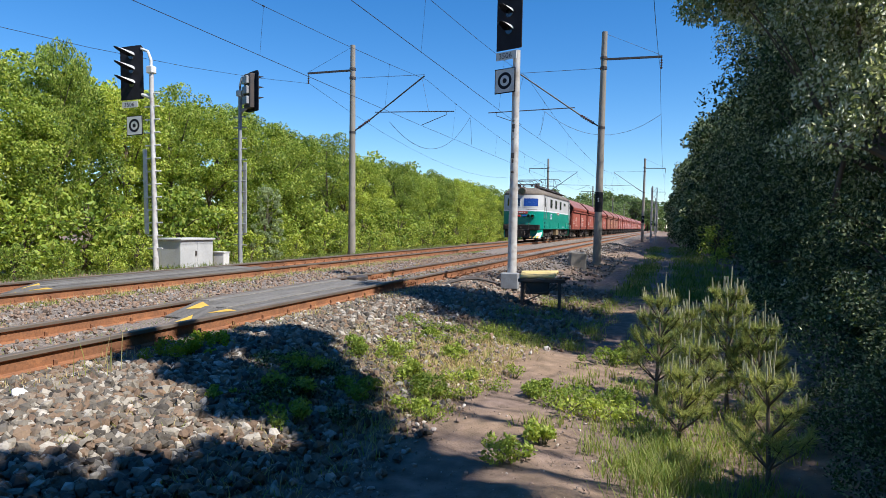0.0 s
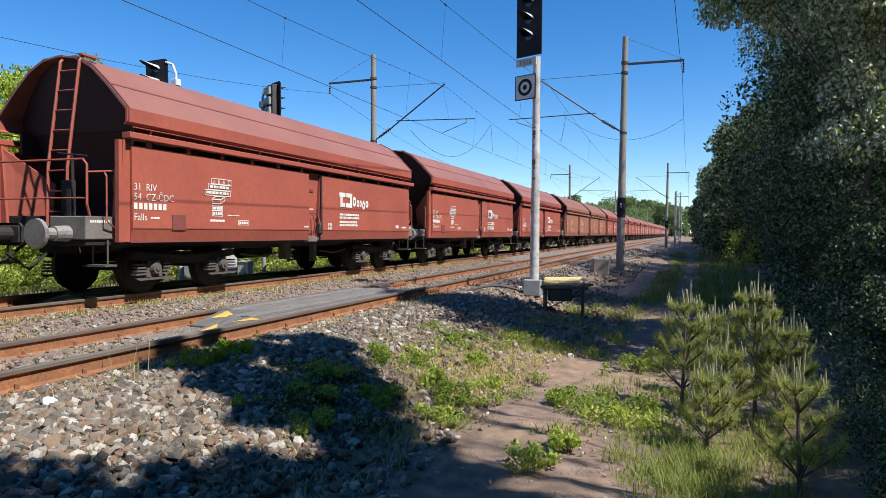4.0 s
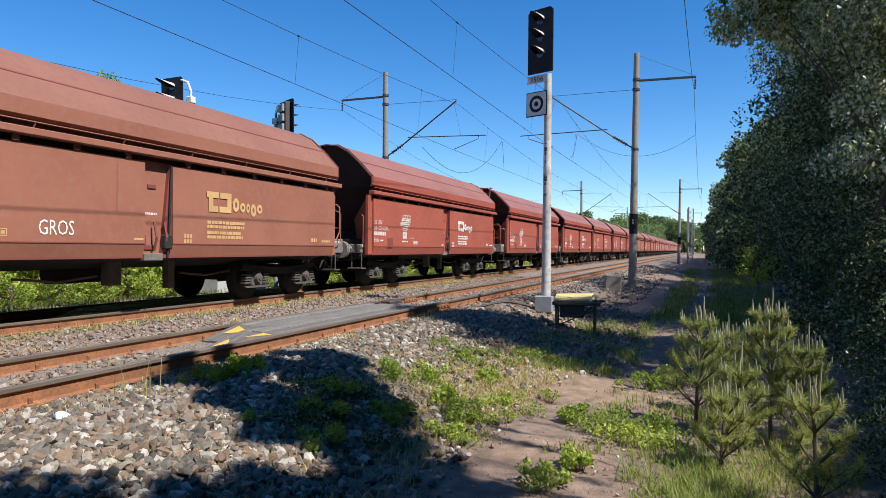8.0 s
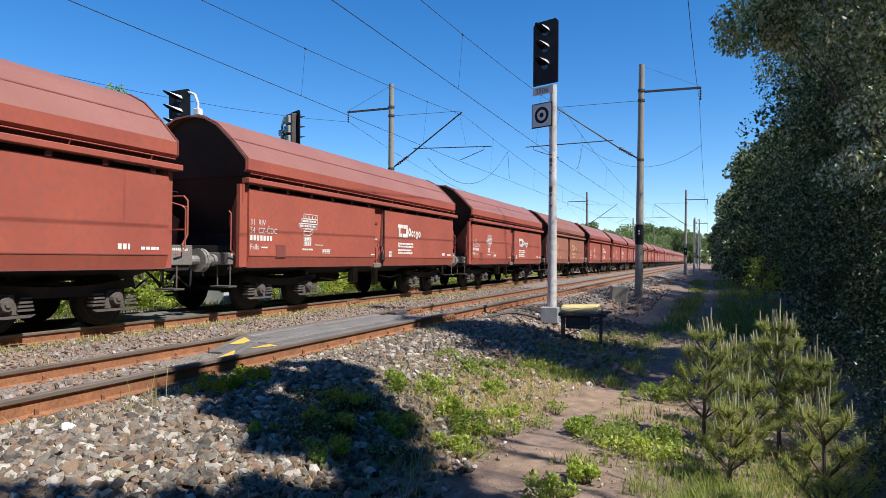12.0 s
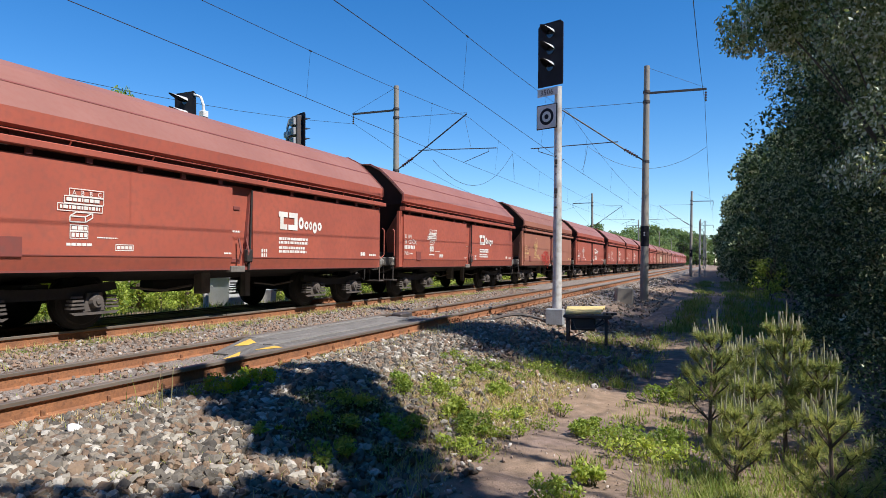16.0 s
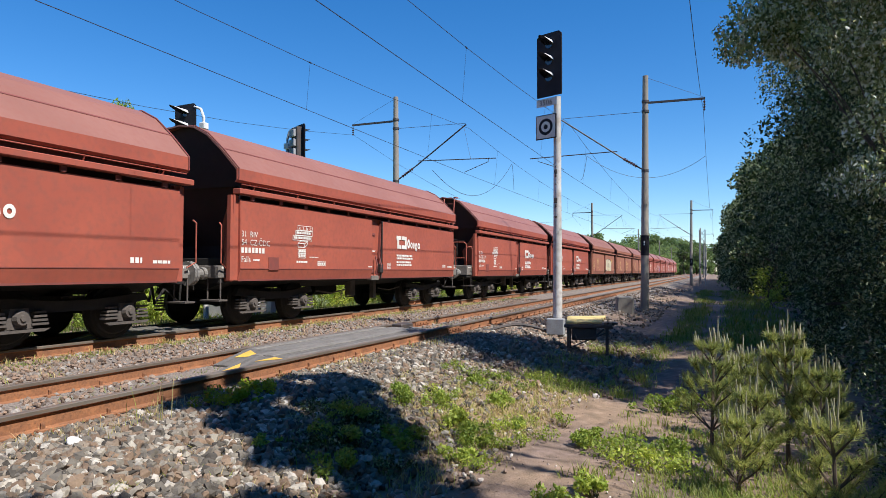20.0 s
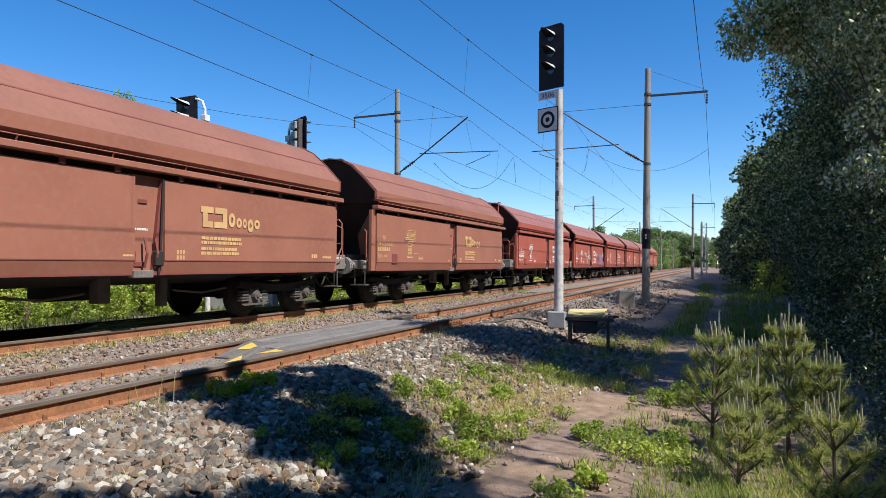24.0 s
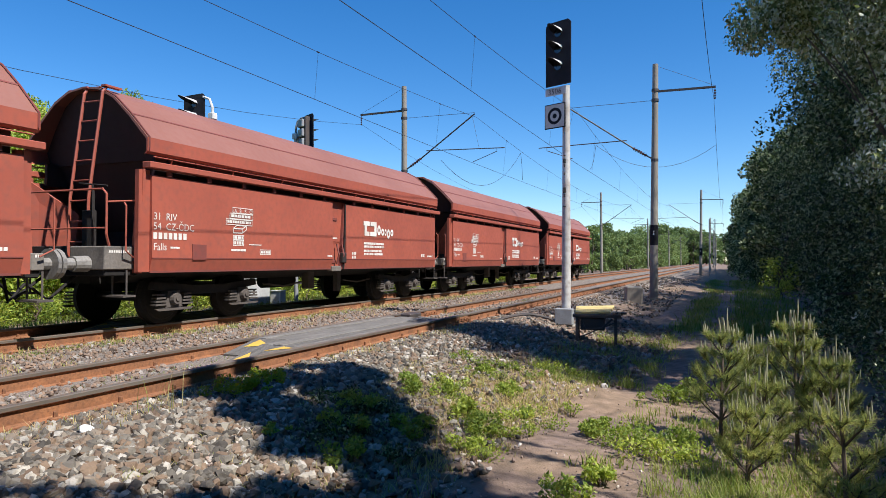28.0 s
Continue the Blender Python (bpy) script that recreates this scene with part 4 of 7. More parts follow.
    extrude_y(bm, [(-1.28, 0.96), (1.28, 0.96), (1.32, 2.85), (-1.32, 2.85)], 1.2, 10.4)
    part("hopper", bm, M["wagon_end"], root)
    bm = bmesh.new()
    tube(bm, (-0.2, 5.0, 0.62), (-0.2, 6.1, 0.62), 0.17, 0.17, 12)
    part("air_reservoir", bm, M["under"], root)
    boxpart("brake_changeover", (0.75, 0.95, 5.2, 5.45, 0.45, 0.9), M["bogie"], root, "", 0.02)
    boxpart("brake_post", (0.8, 0.92, 6.5, 6.66, 0.35, 0.9), M["bogie"], root)
    for a in (3.6, 6.8):
        bm = bmesh.new()
        pipe(bm, [(0.9, a, 0.62), (0.9, a + 0.7, 0.55), (0.9, a + 1.4, 0.62)], 0.02)
        part("brake_rod", bm, M["bogie"], root)
    wagon_bogie(root, 1.85)
    wagon_bogie(root, 9.75)
    end_gear(root, mat, 0.0, -1, ladder_front, ladder_front)
    end_gear(root, mat, 11.6, 1, rear_platform, False)
    wagon_marks(root, faded, seed)
    return root


# ---- locomotive ----
def nose(x, z):
    """How far forward the front lies at x and height z; the windscreen leans back a little."""
    lean = 0.0 if z < 2.3 else (z - 2.3) * 0.16
    return -7.65 + lean + 0.68 * (abs(x) / 1.47) ** 3.0


def hull(bm, z0, z1, w0, w1, cap=False, n=34):
    rings = []
    for z, w in ((z0, w0), (z1, w1)):
        ring = []
        for i in range(n + 1):
            x = -w + 2 * w * i / n
            ring.append((x, nose(x * 1.47 / w, z), z))
        for i in range(n + 1):
            x = w - 2 * w * i / n
            ring.append((x, -nose(x * 1.47 / w, z), z))
        rings.append([bm.verts.new(p) for p in ring])
    m = len(rings[0])
    for k in range(m):
        bm.faces.new((rings[0][k], rings[0][(k + 1) % m], rings[1][(k + 1) % m], rings[1][k]))
    if cap:
        bm.faces.new(rings[1])
    return rings


def nose_patch(x0, x1, z0, z1, off, thick=0.02, n=5):
    """A plate that follows the front."""
    bm = bmesh.new()
    outer, inner = [], []
    for i in range(n + 1):
        x = x0 + (x1 - x0) * i / n
        for z in (z0, z1):
            y = nose(x, z) - off
            outer.append(bm.verts.new((x, y, z)))
            inner.append(bm.verts.new((x, y + thick, z)))
    for i in range(n):
        a = 2 * i
        bm.faces.new((outer[a], outer[a + 2], outer[a + 3], outer[a + 1]))
        bm.faces.new((outer[a], inner[a], inner[a + 2], outer[a + 2]))
        bm.faces.new((outer[a + 1], outer[a + 3], inner[a + 3], inner[a + 1]))
    for a in (0, 2 * n):
        bm.faces.new((outer[a], outer[a + 1], inner[a + 1], inner[a]))
    return bm


def pantograph(root, y, up):
    for x in (-0.55, 0.55):
        for d in (-0.6, 0.6):
            bm = bmesh.new()
            tube(bm, (x, y + d, 4.02), (x, y + d, 4.22), 0.055, 0.045, 8)
            part("roof_insulator", bm, M["porcelain"], root)
    bm = bmesh.new()
    top = 5.33 if up else 4.62
    kn = 4.75 if up else 4.42
    for x in (-0.5, 0.5):
        pipe(bm, [(x, y - 0.9, 4.24), (x, y + 0.9, 4.24)], 0.03)
        for d in (-1, 1):
            pipe(bm, [(x, y + d * 0.3, 4.26), (x, y + d * (1.0 if up else 1.5), kn)], 0.022)
            pipe(bm, [(x, y + d * (1.0 if up else 1.5), kn), (x * 0.8, y + d * 0.12, top)], 0.014)
    for d in (-0.85, 0.85):
        pipe(bm, [(-0.5, y + d, 4.24), (0.5, y + d, 4.24)], 0.03)
    for d in (-1, 1):
        k = 1.0 if up else 1.5
        pipe(bm, [(-0.5, y + d * k, kn), (0.5, y + d * k, kn)], 0.014)
        pipe(bm, [(-0.5, y + d * k, kn), (0.4, y + d * 0.12, top)], 0.009)
    part("pantograph_frame", bm, M["dark_steel"], root, "dark steel pantograph frame")
    bm = bmesh.new()
    for d in (-0.14, 0.14):
        pipe(bm, [(-0.98, y + d, top - 0.2), (-0.86, y + d, top - 0.05), (-0.7, y + d, top + 0.02), (0.7, y + d, top + 0.02), (0.86, y + d, top - 0.05), (0.98, y + d, top - 0.2)], 0.02)
    part("collector_bow", bm, M["dark_steel"], root)


def side_box(name, root, y0, y1, z0, z1, mat, depth=0.02, label="", bevel=0.0, x=1.47):
    for s in (-1, 1):
        a, c = s * (x - 0.01), s * (x + depth)
        boxpart(name, (min(a, c), max(a, c), y0, y1, z0, z1), mat, root, label, bevel)


def loco():
    root = tagged(empty("locomotive"), "green and light grey electric locomotive with a sooty roof", "locomotive")
    bm = bmesh.new()
    hull(bm, 0.95, 2.22, 1.47, 1.47)
    hull(bm, 0.93, 0.95, 1.40, 1.47)
    part("lower_body", bm, M["loco_green"], root, "green painted lower body")
    bm = bmesh.new()
    hull(bm, 2.22, 2.31, 1.472, 1.472)
    part("stripe", bm, M["loco_white"], root, "white waist stripe")
    bm = bmesh.new()
    hull(bm, 2.31, 3.43, 1.47, 1.45)
    part("upper_body", bm, M["loco_grey"], root, "light grey upper body")
    bm = bmesh.new()
    steps = [(3.43, 1.475), (3.55, 1.45), (3.69, 1.34), (3.83, 1.12), (3.93, 0.8), (3.97, 0.4)]
    for (za, wa), (zb, wb) in zip(steps, steps[1:]):
        rings = []
        for z, w in ((za, wa), (zb, wb)):
            back = (1.475 - w) * 0.9
            ring = [(x0 * w, nose(x0 * 1.47, 3.43) + back - 0.02, z) for x0 in [-1 + 2 * i / 30 for i in range(31)]]
            ring += [(-a, -c, zz) for a, c, zz in ring]
            rings.append([bm.verts.new(q) for q in ring])
        m = len(rings[0])
        for k in range(m):
            bm.faces.new((rings[0][k], rings[0][(k + 1) % m], rings[1][(k + 1) % m], rings[1][k]))
        if zb == 3.97:
            bm.faces.new(rings[1])
    part("roof", bm, M["loco_roof"], root, "sooty brown rounded roof", True)
    bm = bmesh.new()
    hull(bm, 3.415, 3.445, 1.485, 1.485)
    part("rain_gutter", bm, M["dark_steel"], root)
    # raised roof deck with walkways and gear
    boxpart("roof_deck", (-0.95, 0.95, -5.2, 5.9, 3.87, 3.99), M["loco_roof"], root, "", 0.03)
    for s in (-1, 1):
        boxpart("walkway", (min(s * 0.8, s * 1.12), max(s * 0.8, s * 1.12), -5.6, 6.3, 3.95, 4.00), M["dark_steel"], root)
    bm = bmesh.new()
    for k in range(14):
        y = -4.6 + k * 0.72
        for x in (-0.75, 0.75):
            tube(bm, (x, y, 3.99), (x, y, 4.19), 0.05, 0.04, 7)
            box(bm, x - 0.12, x + 0.12, y - 0.2, y + 0.1, 3.99, 4.09 + 0.05 * (k % 3))
    tagged(part("roof_fitting", bm, M["bogie"], root, "dusty insulators and resistor boxes"), kind="stuff")
    bm = bmesh.new()
    pipe(bm, [(0.75, -4.6, 4.20), (0.75, 4.7, 4.20)], 0.015)
    pipe(bm, [(-0.75, -4.6, 4.20), (-0.75, 4.7, 4.20)], 0.015)
    pipe(bm, [(0.75, -2.0, 4.20), (-0.75, -1.6, 4.20)], 0.015)
    part("roof_cable", bm, M["dark_steel"], root)
    bm = bmesh.new()
    tube(bm, (0.3, -3.2, 3.98), (0.3, -3.2, 4.43), 0.16, 0.16, 12)
    tube(bm, (0.3, -3.2, 4.43), (0.3, -3.2, 4.49), 0.22, 0.2, 12)
    part("air_reservoir", bm, M["bogie"], root)
    pantograph(root, -5.0, False)
    pantograph(root, 4.3, True)
    for f in (-1, 1):
        # big roof headlamp, marker drums, horns
        bm = bmesh.new()
        tube(bm, (0, f * 6.85, 3.66), (0, f * 7.58, 3.66), 0.26, 0.285, 24)
        tube(bm, (0, f * 7.58, 3.66), (0, f * 7.62, 3.66), 0.285, 0.25, 24)
        part("headlamp", bm, M["loco_roof"], root, "large round roof headlamp")
        bm = bmesh.new()
        tube(bm, (0, f * 7.62, 3.66), (0, f * 7.63, 3.66), 0.23, 0.22, 24)
        part("headlamp_glass", bm, M["dark_glass"], root)
        bm = bmesh.new()
        tube(bm, (0.36, f * 6.95, 3.6), (0.36, f * 7.3, 3.6), 0.1, 0.1, 12)
        tube(bm, (-0.36, f * 6.95, 3.6), (-0.36, f * 7.3, 3.6), 0.1, 0.1, 12)
        tube(bm, (-0.5, f * 6.4, 4.0), (-0.5, f * 6.4, 4.25), 0.06, 0.1, 10)
        tube(bm, (0.5, f * 6.0, 4.12), (0.5, f * 6.6, 4.12), 0.05, 0.09, 10)
        part("horn", bm, M["dark_steel"], root)
        for s in (-1, 1):
            bm = nose_patch(min(s * 0.06, s * 1.2), max(s * 0.06, s * 1.2), 2.49, 3.24, 0.012, n=8)
            w = part("windscreen_frame", bm, M["loco_grey"], root, "light grey windscreen surround")
            bm = nose_patch(min(s * 0.14, s * 1.12), max(s * 0.14, s * 1.12), 2.58, 3.14, 0.024, n=8)
            g = part("windscreen", bm, M["blind"] if s == 1 else M["dark_glass"], root, "windscreen coloured blue for the reflected sky" if s == 1 else "dark windscreen")
            bm = bmesh.new()
            tube(bm, (s * 0.8, nose(0.8, 1.87) + 0.35, 1.87), (s * 0.8, nose(0.8, 1.87) - 0.12, 1.87), 0.2, 0.15, 16)
            tube(bm, (s * 0.54, nose(0.54, 1.87) + 0.35, 1.87), (s * 0.54, nose(0.54, 1.87) - 0.12, 1.87), 0.19, 0.14, 16)
            h = part("lamp_bulge", bm, M["loco_green"], root, "green lamp housing")
            for xx, mt, nm in ((0.54, "lamp_glass", "marker_lamp"), (0.79, "yellow" if s == 1 else "lamp_glass", "marker_lamp")):
                bm = bmesh.new()
                tube(bm, (s * xx, nose(xx, 1.87) - 0.12, 1.87), (s * xx, nose(xx, 1.87) - 0.15, 1.87), 0.115, 0.105, 16)
                l = part(nm, bm, M["grey"], root, "grey lamp ring")
                bm = bmesh.new()
                tube(bm, (s * xx, nose(xx, 1.87) - 0.15, 1.87), (s * xx, nose(xx, 1.87) - 0.16, 1.87), 0.085, 0.08, 16)
                part("lens", bm, M[mt], l)
            bm = bmesh.new()
            y = -7.75
            tube(bm, (s * 0.875, y, 1.05), (s * 0.875, y - 0.3, 1.05), 0.13, 0.12, 16)
            tube(bm, (s * 0.875, y - 0.3, 1.05), (s * 0.875, y - 0.55, 1.05), 0.1, 0.1, 12)
            box(bm, s * 0.875 - 0.23, s * 0.875 + 0.23, y - 0.6, y - 0.54, 0.88, 1.2, 0.05)
            b = part("buffer", bm, M["bogie_dark"], root, "dark steel buffer")
            bm = bmesh.new()
            pipe(bm, [(s * 0.55, -7.9, 0.95), (s * 0.6, -8.15, 0.5), (s * 0.5, -8.2, 0.35), (s * 0.35, -8.1, 0.5), (s * 0.3, -7.95, 0.9)], 0.02, 7)
            pipe(bm, [(s * 0.62, -7.95, 1.35), (s * 0.62, -8.05, 1.3), (s * 0.62, -8.05, 0.95)], 0.035, 7)
            ho = part("brake_hose", bm, M["bogie"], root, "dusty brake hose")
            made = [b, ho, h, w, g] if f == 1 else []
            part("ventilation_slot", nose_patch(min(s * 0.35, s * 1.05), max(s * 0.35, s * 1.05), 2.335, 2.365, 0.006, 0.004), M["loco_roof"], root) if f == -1 else None
            for o in made:
                o.matrix_basis = pose(0, 0, 0, 0, 0, 180)
        # snow plough with hazard stripes
        for s in (-1, 1):
            bm = bmesh.new()
            slab(bm, [(s * 1.3, f * 7.1, 0.95), (s * 0.05, f * 7.75, 0.95), (s * 0.05, f * 8.0, 0.28), (s * 1.32, f * 7.35, 0.28), (s * 1.45, f * 6.9, 0.45), (s * 1.45, f * 6.85, 0.9)], f * 0.03, 1)
            pl = part("snow_plough", bm, M["loco_green"], root, "green snow plough blade")
            bm = bmesh.new()
            for k in range(5):
                a, c = 0.08 + k * 0.24, 0.22 + k * 0.24
                yy = lambda q, z: f * (8.0 - 0.65 * (q - 0.05) / 1.27 - 0.25 * (z - 0.28) / 0.67 * (1 - 0.0)) + f * 0.045
                slab(bm, [(s * a, yy(a, 0.29), 0.29), (s * c, yy(c, 0.29), 0.29), (s * (c + 0.1), yy(c + 0.1, 0.44), 0.44), (s * (a + 0.1), yy(a + 0.1, 0.44), 0.44)], f * 0.008, 1)
            part("hazard_stripe", bm, M["yellow"], pl, "yellow hazard stripes")
        # added black box for the shade before the plough, with coupling stubs
        bm = bmesh.new()
        box(bm, -1.12, 0.7, min(f * 7.82, f * 8.02), max(f * 7.82, f * 8.02), 0.3, 0.9, 0.04)
        for k in range(9):
            tube(bm, (-0.7 + 0.16 * k, f * 7.9, 1.2), (-0.7 + 0.16 * k, f * 8.0, 1.2), 0.035, 0.035, 7)
        part("brake_gear", bm, M["under"], root, "black box for the shade before the plough, with coupling stubs")
        boxpart("buffer_beam", (-1.3, 1.3, min(f * 7.3, f * 7.8), max(f * 7.3, f * 7.8), 0.85, 1.25), M["under"], root, "", 0.03)
        bm = bmesh.new()
        tube(bm, (0, f * 7.8, 1.05), (0, f * 8.15, 1.0), 0.06, 0.06, 8)
        pipe(bm, [(0.05, f * 8.1, 1.05), (0.1, f * 8.15, 0.6), (-0.1, f * 8.15, 0.55), (-0.05, f * 8.1, 1.05)], 0.035)
        part("coupling", bm, M["under"], root)
    part("number_plate", nose_patch(-0.44, 0.44, 2.04, 2.21, 0.02), M["red"], root, "red number plate")
    bm = nose_patch(-0.34, 0.34, 2.08, 2.17, 0.028, 0.004, 12)
    bmesh.ops.delete(bm, geom=[f for i, f in enumerate([q for q in bm.faces if abs(q.calc_center_median().x) < 0.34]) if int((f.calc_center_median().x + 0.34) / 0.0567) % 3 == 2], context="FACES")
    part("number_bars", bm, M["sign_white"], root)
    for x, mt in ((-0.21, "red"), (0.21, "blue")):
        bm = bmesh.new()
        tube(bm, (x - 0.15, -7.69, 1.88), (x + 0.15, -7.69, 1.88), 0.07, 0.07, 10)
        part("marker_cover", bm, M[mt], root, mt + " cloth lamp cover")
    # sides: doors, windows, vents, plates
    for f in (-1, 1):
        for s in (-1, 1):
            y0 = -6.62 if f == -1 else 5.95
            bm = bmesh.new()
            box(bm, min(s * 1.455, s * 1.484), max(s * 1.455, s * 1.484), y0, y0 + 0.67, 2.31, 3.36)
            d = part("cab_door", bm, M["loco_grey"], root, "cab door with an open dark window")
            boxpart("door_lower", (min(s * 1.455, s * 1.482), max(s * 1.455, s * 1.482), y0, y0 + 0.67, 1.7, 2.22), M["loco_green"], d)
            boxpart("door_window", (min(s * 1.46, s * 1.492), max(s * 1.46, s * 1.492), y0 + 0.08, y0 + 0.48, 2.58, 3.24), M["dark_glass"], d)
            boxpart("door_handle", (min(s * 1.47, s * 1.51), max(s * 1.47, s * 1.51), y0 + 0.5, y0 + 0.58, 2.38, 2.4), M["dark_steel"], d)
            for yy in (y0 - 0.06, y0 + 0.73):
                bm = bmesh.new()
                tube(bm, (s * 1.52, yy, 1.72), (s * 1.52, yy, 3.36), 0.02, 0.02, 8)
                tube(bm, (s * 1.46, yy, 1.72), (s * 1.52, yy, 1.72), 0.02, 0.02, 6)
                tube(bm, (s * 1.46, yy, 3.42), (s * 1.52, yy, 3.36), 0.02, 0.02, 6)
                part("door_rail", bm, M["grey"], root, "grey hand rail")
            for z in (1.32, 1.04):
                # black plate on the flat side paints the shade of a foot hollow
                boxpart("foot_recess", (min(s * 1.45, s * 1.475), max(s * 1.45, s * 1.475), y0 + 0.14, y0 + 0.52, z, z + 0.16), M["black"], root, "black plate for the shaded hollow of a foot step")
                boxpart("step_bar", (min(s * 1.45, s * 1.5), max(s * 1.45, s * 1.5), y0 + 0.12, y0 + 0.54, z - 0.02, z + 0.015), M["loco_green"], root)
    for y0, y1, z0, z1 in ((-3.94, -3.03, 2.56, 3.21), (-1.55, -0.65, 2.56, 3.21), (0.84, 1.74, 2.56, 3.21), (3.2, 4.14, 2.94, 3.15)):
        side_box("window_frame", root, y0 - 0.03, y1 + 0.03, z0 - 0.03, z1 + 0.03, M["grey"], 0.006, "", 0.0)
        side_box("engine_room_window", root, y0, y1, z0, z1, M["dark_glass"], 0.012, "dark rubber-framed window")
    side_box("mark_panel", root, -3.78, -3.15, 1.7, 2.09, M["loco_white"], 0.004, "white square panel")
    for (a, b, c, d), mt in (((-3.72, -3.62, 1.75, 2.04), "dark_blue"), ((-3.62, -3.5, 1.95, 2.04), "dark_blue"), ((-3.62, -3.55, 1.75, 1.83), "dark_blue"), ((-3.55, -3.38, 1.86, 1.92), "dark_blue"), ((-3.43, -3.31, 1.95, 2.04), "blue"), ((-3.31, -3.21, 1.75, 2.04), "blue"), ((-3.38, -3.31, 1.75, 1.83), "blue")):
        side_box("mark_block", root, a, b, c, d, M[mt], 0.008, "block of a painted mark")
    side_box("plate", root, -0.36, 0.53, 2.08, 2.25, M["red"], 0.008, "red number plate")
    bm = bmesh.new()
    bars(bm, 1.482, -0.28, 0.48, 2.12, 0.085, 1, cuts=0.07)
    bars(bm, 1.4725, 2.3, 4.0, 1.08, 0.07, 1, cuts=0.06)
    bars(bm, 1.4725, -0.9, -0.3, 1.06, 0.025, 1)
    bars(bm, 1.4725, 5.2, 5.45, 1.35, 0.06, 2, seed=2)
    bars(bm, 1.4725, -5.4, -4.9, 1.24, 0.025, 1)
    part("lettering_bars", bm, M["sign_white"], root)
    for y in (-4.05, 0.35, 4.3):
        bm = bmesh.new()
        pipe(bm, [(1.49, y, 1.02), (1.49, y - 0.05, 1.45)], 0.02)
        pipe(bm, [(1.49, y, 1.02), (1.49, y + 0.05, 1.3)], 0.03)
        part("lifting_bracket", bm, M["loco_green"], root)
    # underframe gear and bogies
    boxpart("underframe", (-1.15, 1.15, -6.6, 6.6, 0.72, 1.0), M["under"], root)
    boxpart("battery_box", (0.95, 1.44, -0.53, 0.54, 0.46, 0.9), M["battery"], root, "tan battery box", 0.02)
    boxpart("battery_box", (-1.4, -0.95, -1.1, 0.55, 0.48, 0.92), M["bogie"], root, "", 0.02)
    for k, y in enumerate((-2.2, 1.3, 2.3)):
        boxpart("equipment_box", (1.0, 1.34, y, y + 0.5, 0.55, 0.9), M["bogie"], root, "", 0.02)
    for yb in (-4.2, 4.2):
        bm = bmesh.new()
        for s in (-1, 1):
            slab(bm, [(s * 1.02, yb - 2.3, 0.62), (s * 1.02, yb - 2.2, 0.85), (s * 1.02, yb + 2.2, 0.85), (s * 1.02, yb + 2.3, 0.62), (s * 1.02, yb + 0.6, 0.52), (s * 1.02, yb - 0.6, 0.52)], s * 0.12)
            for k in (-1.5, 1.5):
                box(bm, s * 1.1 - 0.12, s * 1.1 + 0.14, yb + k - 0.2, yb + k + 0.2, 0.4, 0.78, 0.03)
                tube(bm, (s * 1.2, yb + k, 0.6), (s * 1.32, yb + k, 0.6), 0.15, 0.13, 14)
                for d in (-0.42, 0.42):
                    for q in range(5):
                        tube(bm, (s * 1.15, yb + k + d, 0.45 + q * 0.07), (s * 1.15, yb + k + d, 0.485 + q * 0.07), 0.1, 0.1, 10)
                box(bm, s * 1.15 - 0.06, s * 1.15 + 0.1, yb + k - 0.62, yb + k + 0.62, 0.36, 0.42)
            for q in (-0.45, -0.15, 0.15, 0.45):
                tube(bm, (s * 1.2, yb + q, 0.4), (s * 1.2, yb + q, 0.98), 0.05, 0.05, 8)
            box(bm, s * 1.22 - 0.12, s * 1.22 + 0.12, yb - 2.75, yb - 2.3, 0.4, 0.85, 0.03)
            box(bm, s * 1.22 - 0.12, s * 1.22 + 0.12, yb + 2.3, yb + 2.6, 0.45, 0.85, 0.03)
        b = part("bogie", bm, M["bogie_loco"], root, "dusty bogie frame with coil springs")
        # added black box, stands in for the darkness between the wheels
        boxpart("traction_motor", (-0.62, 0.62, yb - 2.4, yb + 2.4, 0.2, 0.8), M["under"], b, "black box added to fill the dark between the wheels", 0.05)
        for k in (-1.5, 1.5):
            WHEELS.setdefault((yb + k, 0.6), []).append(wheelset(b, yb + k, 0.6))
    return root


LOCO = loco()
BROWN, LADDER = (4, 5, 12, 16, 22, 23, 24), (1, 4, 7, 8, 13, 14, 18, 20, 25, 26, 27, 28)
KINDS = {}


def graffiti(root, mat, y0, y1, z0, z1, seed, strokes):
    """Sprayed loops and strokes on the side."""
    rng = random.Random(seed)
    bm = bmesh.new()
    for k in range(strokes):
        px = 1.4675 + 0.0005 * k
        cy, cz = y0 + (y1 - y0) * rng.random(), z0 + (z1 - z0) * rng.random()
        r, a0, sweep, w = 0.12 + 0.2 * rng.random(), rng.random() * 6.3, 2 + 3 * rng.random(), 0.035
        q = 0.5 + rng.random()
        last = None
        for i in range(9):
            a = a0 + sweep * i / 8
            c, d = (cy + r * math.cos(a), cz + q * r * math.sin(a)), (math.cos(a) * w, math.sin(a) * w)
            now = ((px, c[0], c[1]), (px, c[0] + d[0], c[1] + d[1]))
            if last:
                quad(bm, [last[0], now[0], now[1], last[1]])
            last = now
    part("graffiti", bm, mat, root, "sprayed graffiti strokes")


WAGONS = []
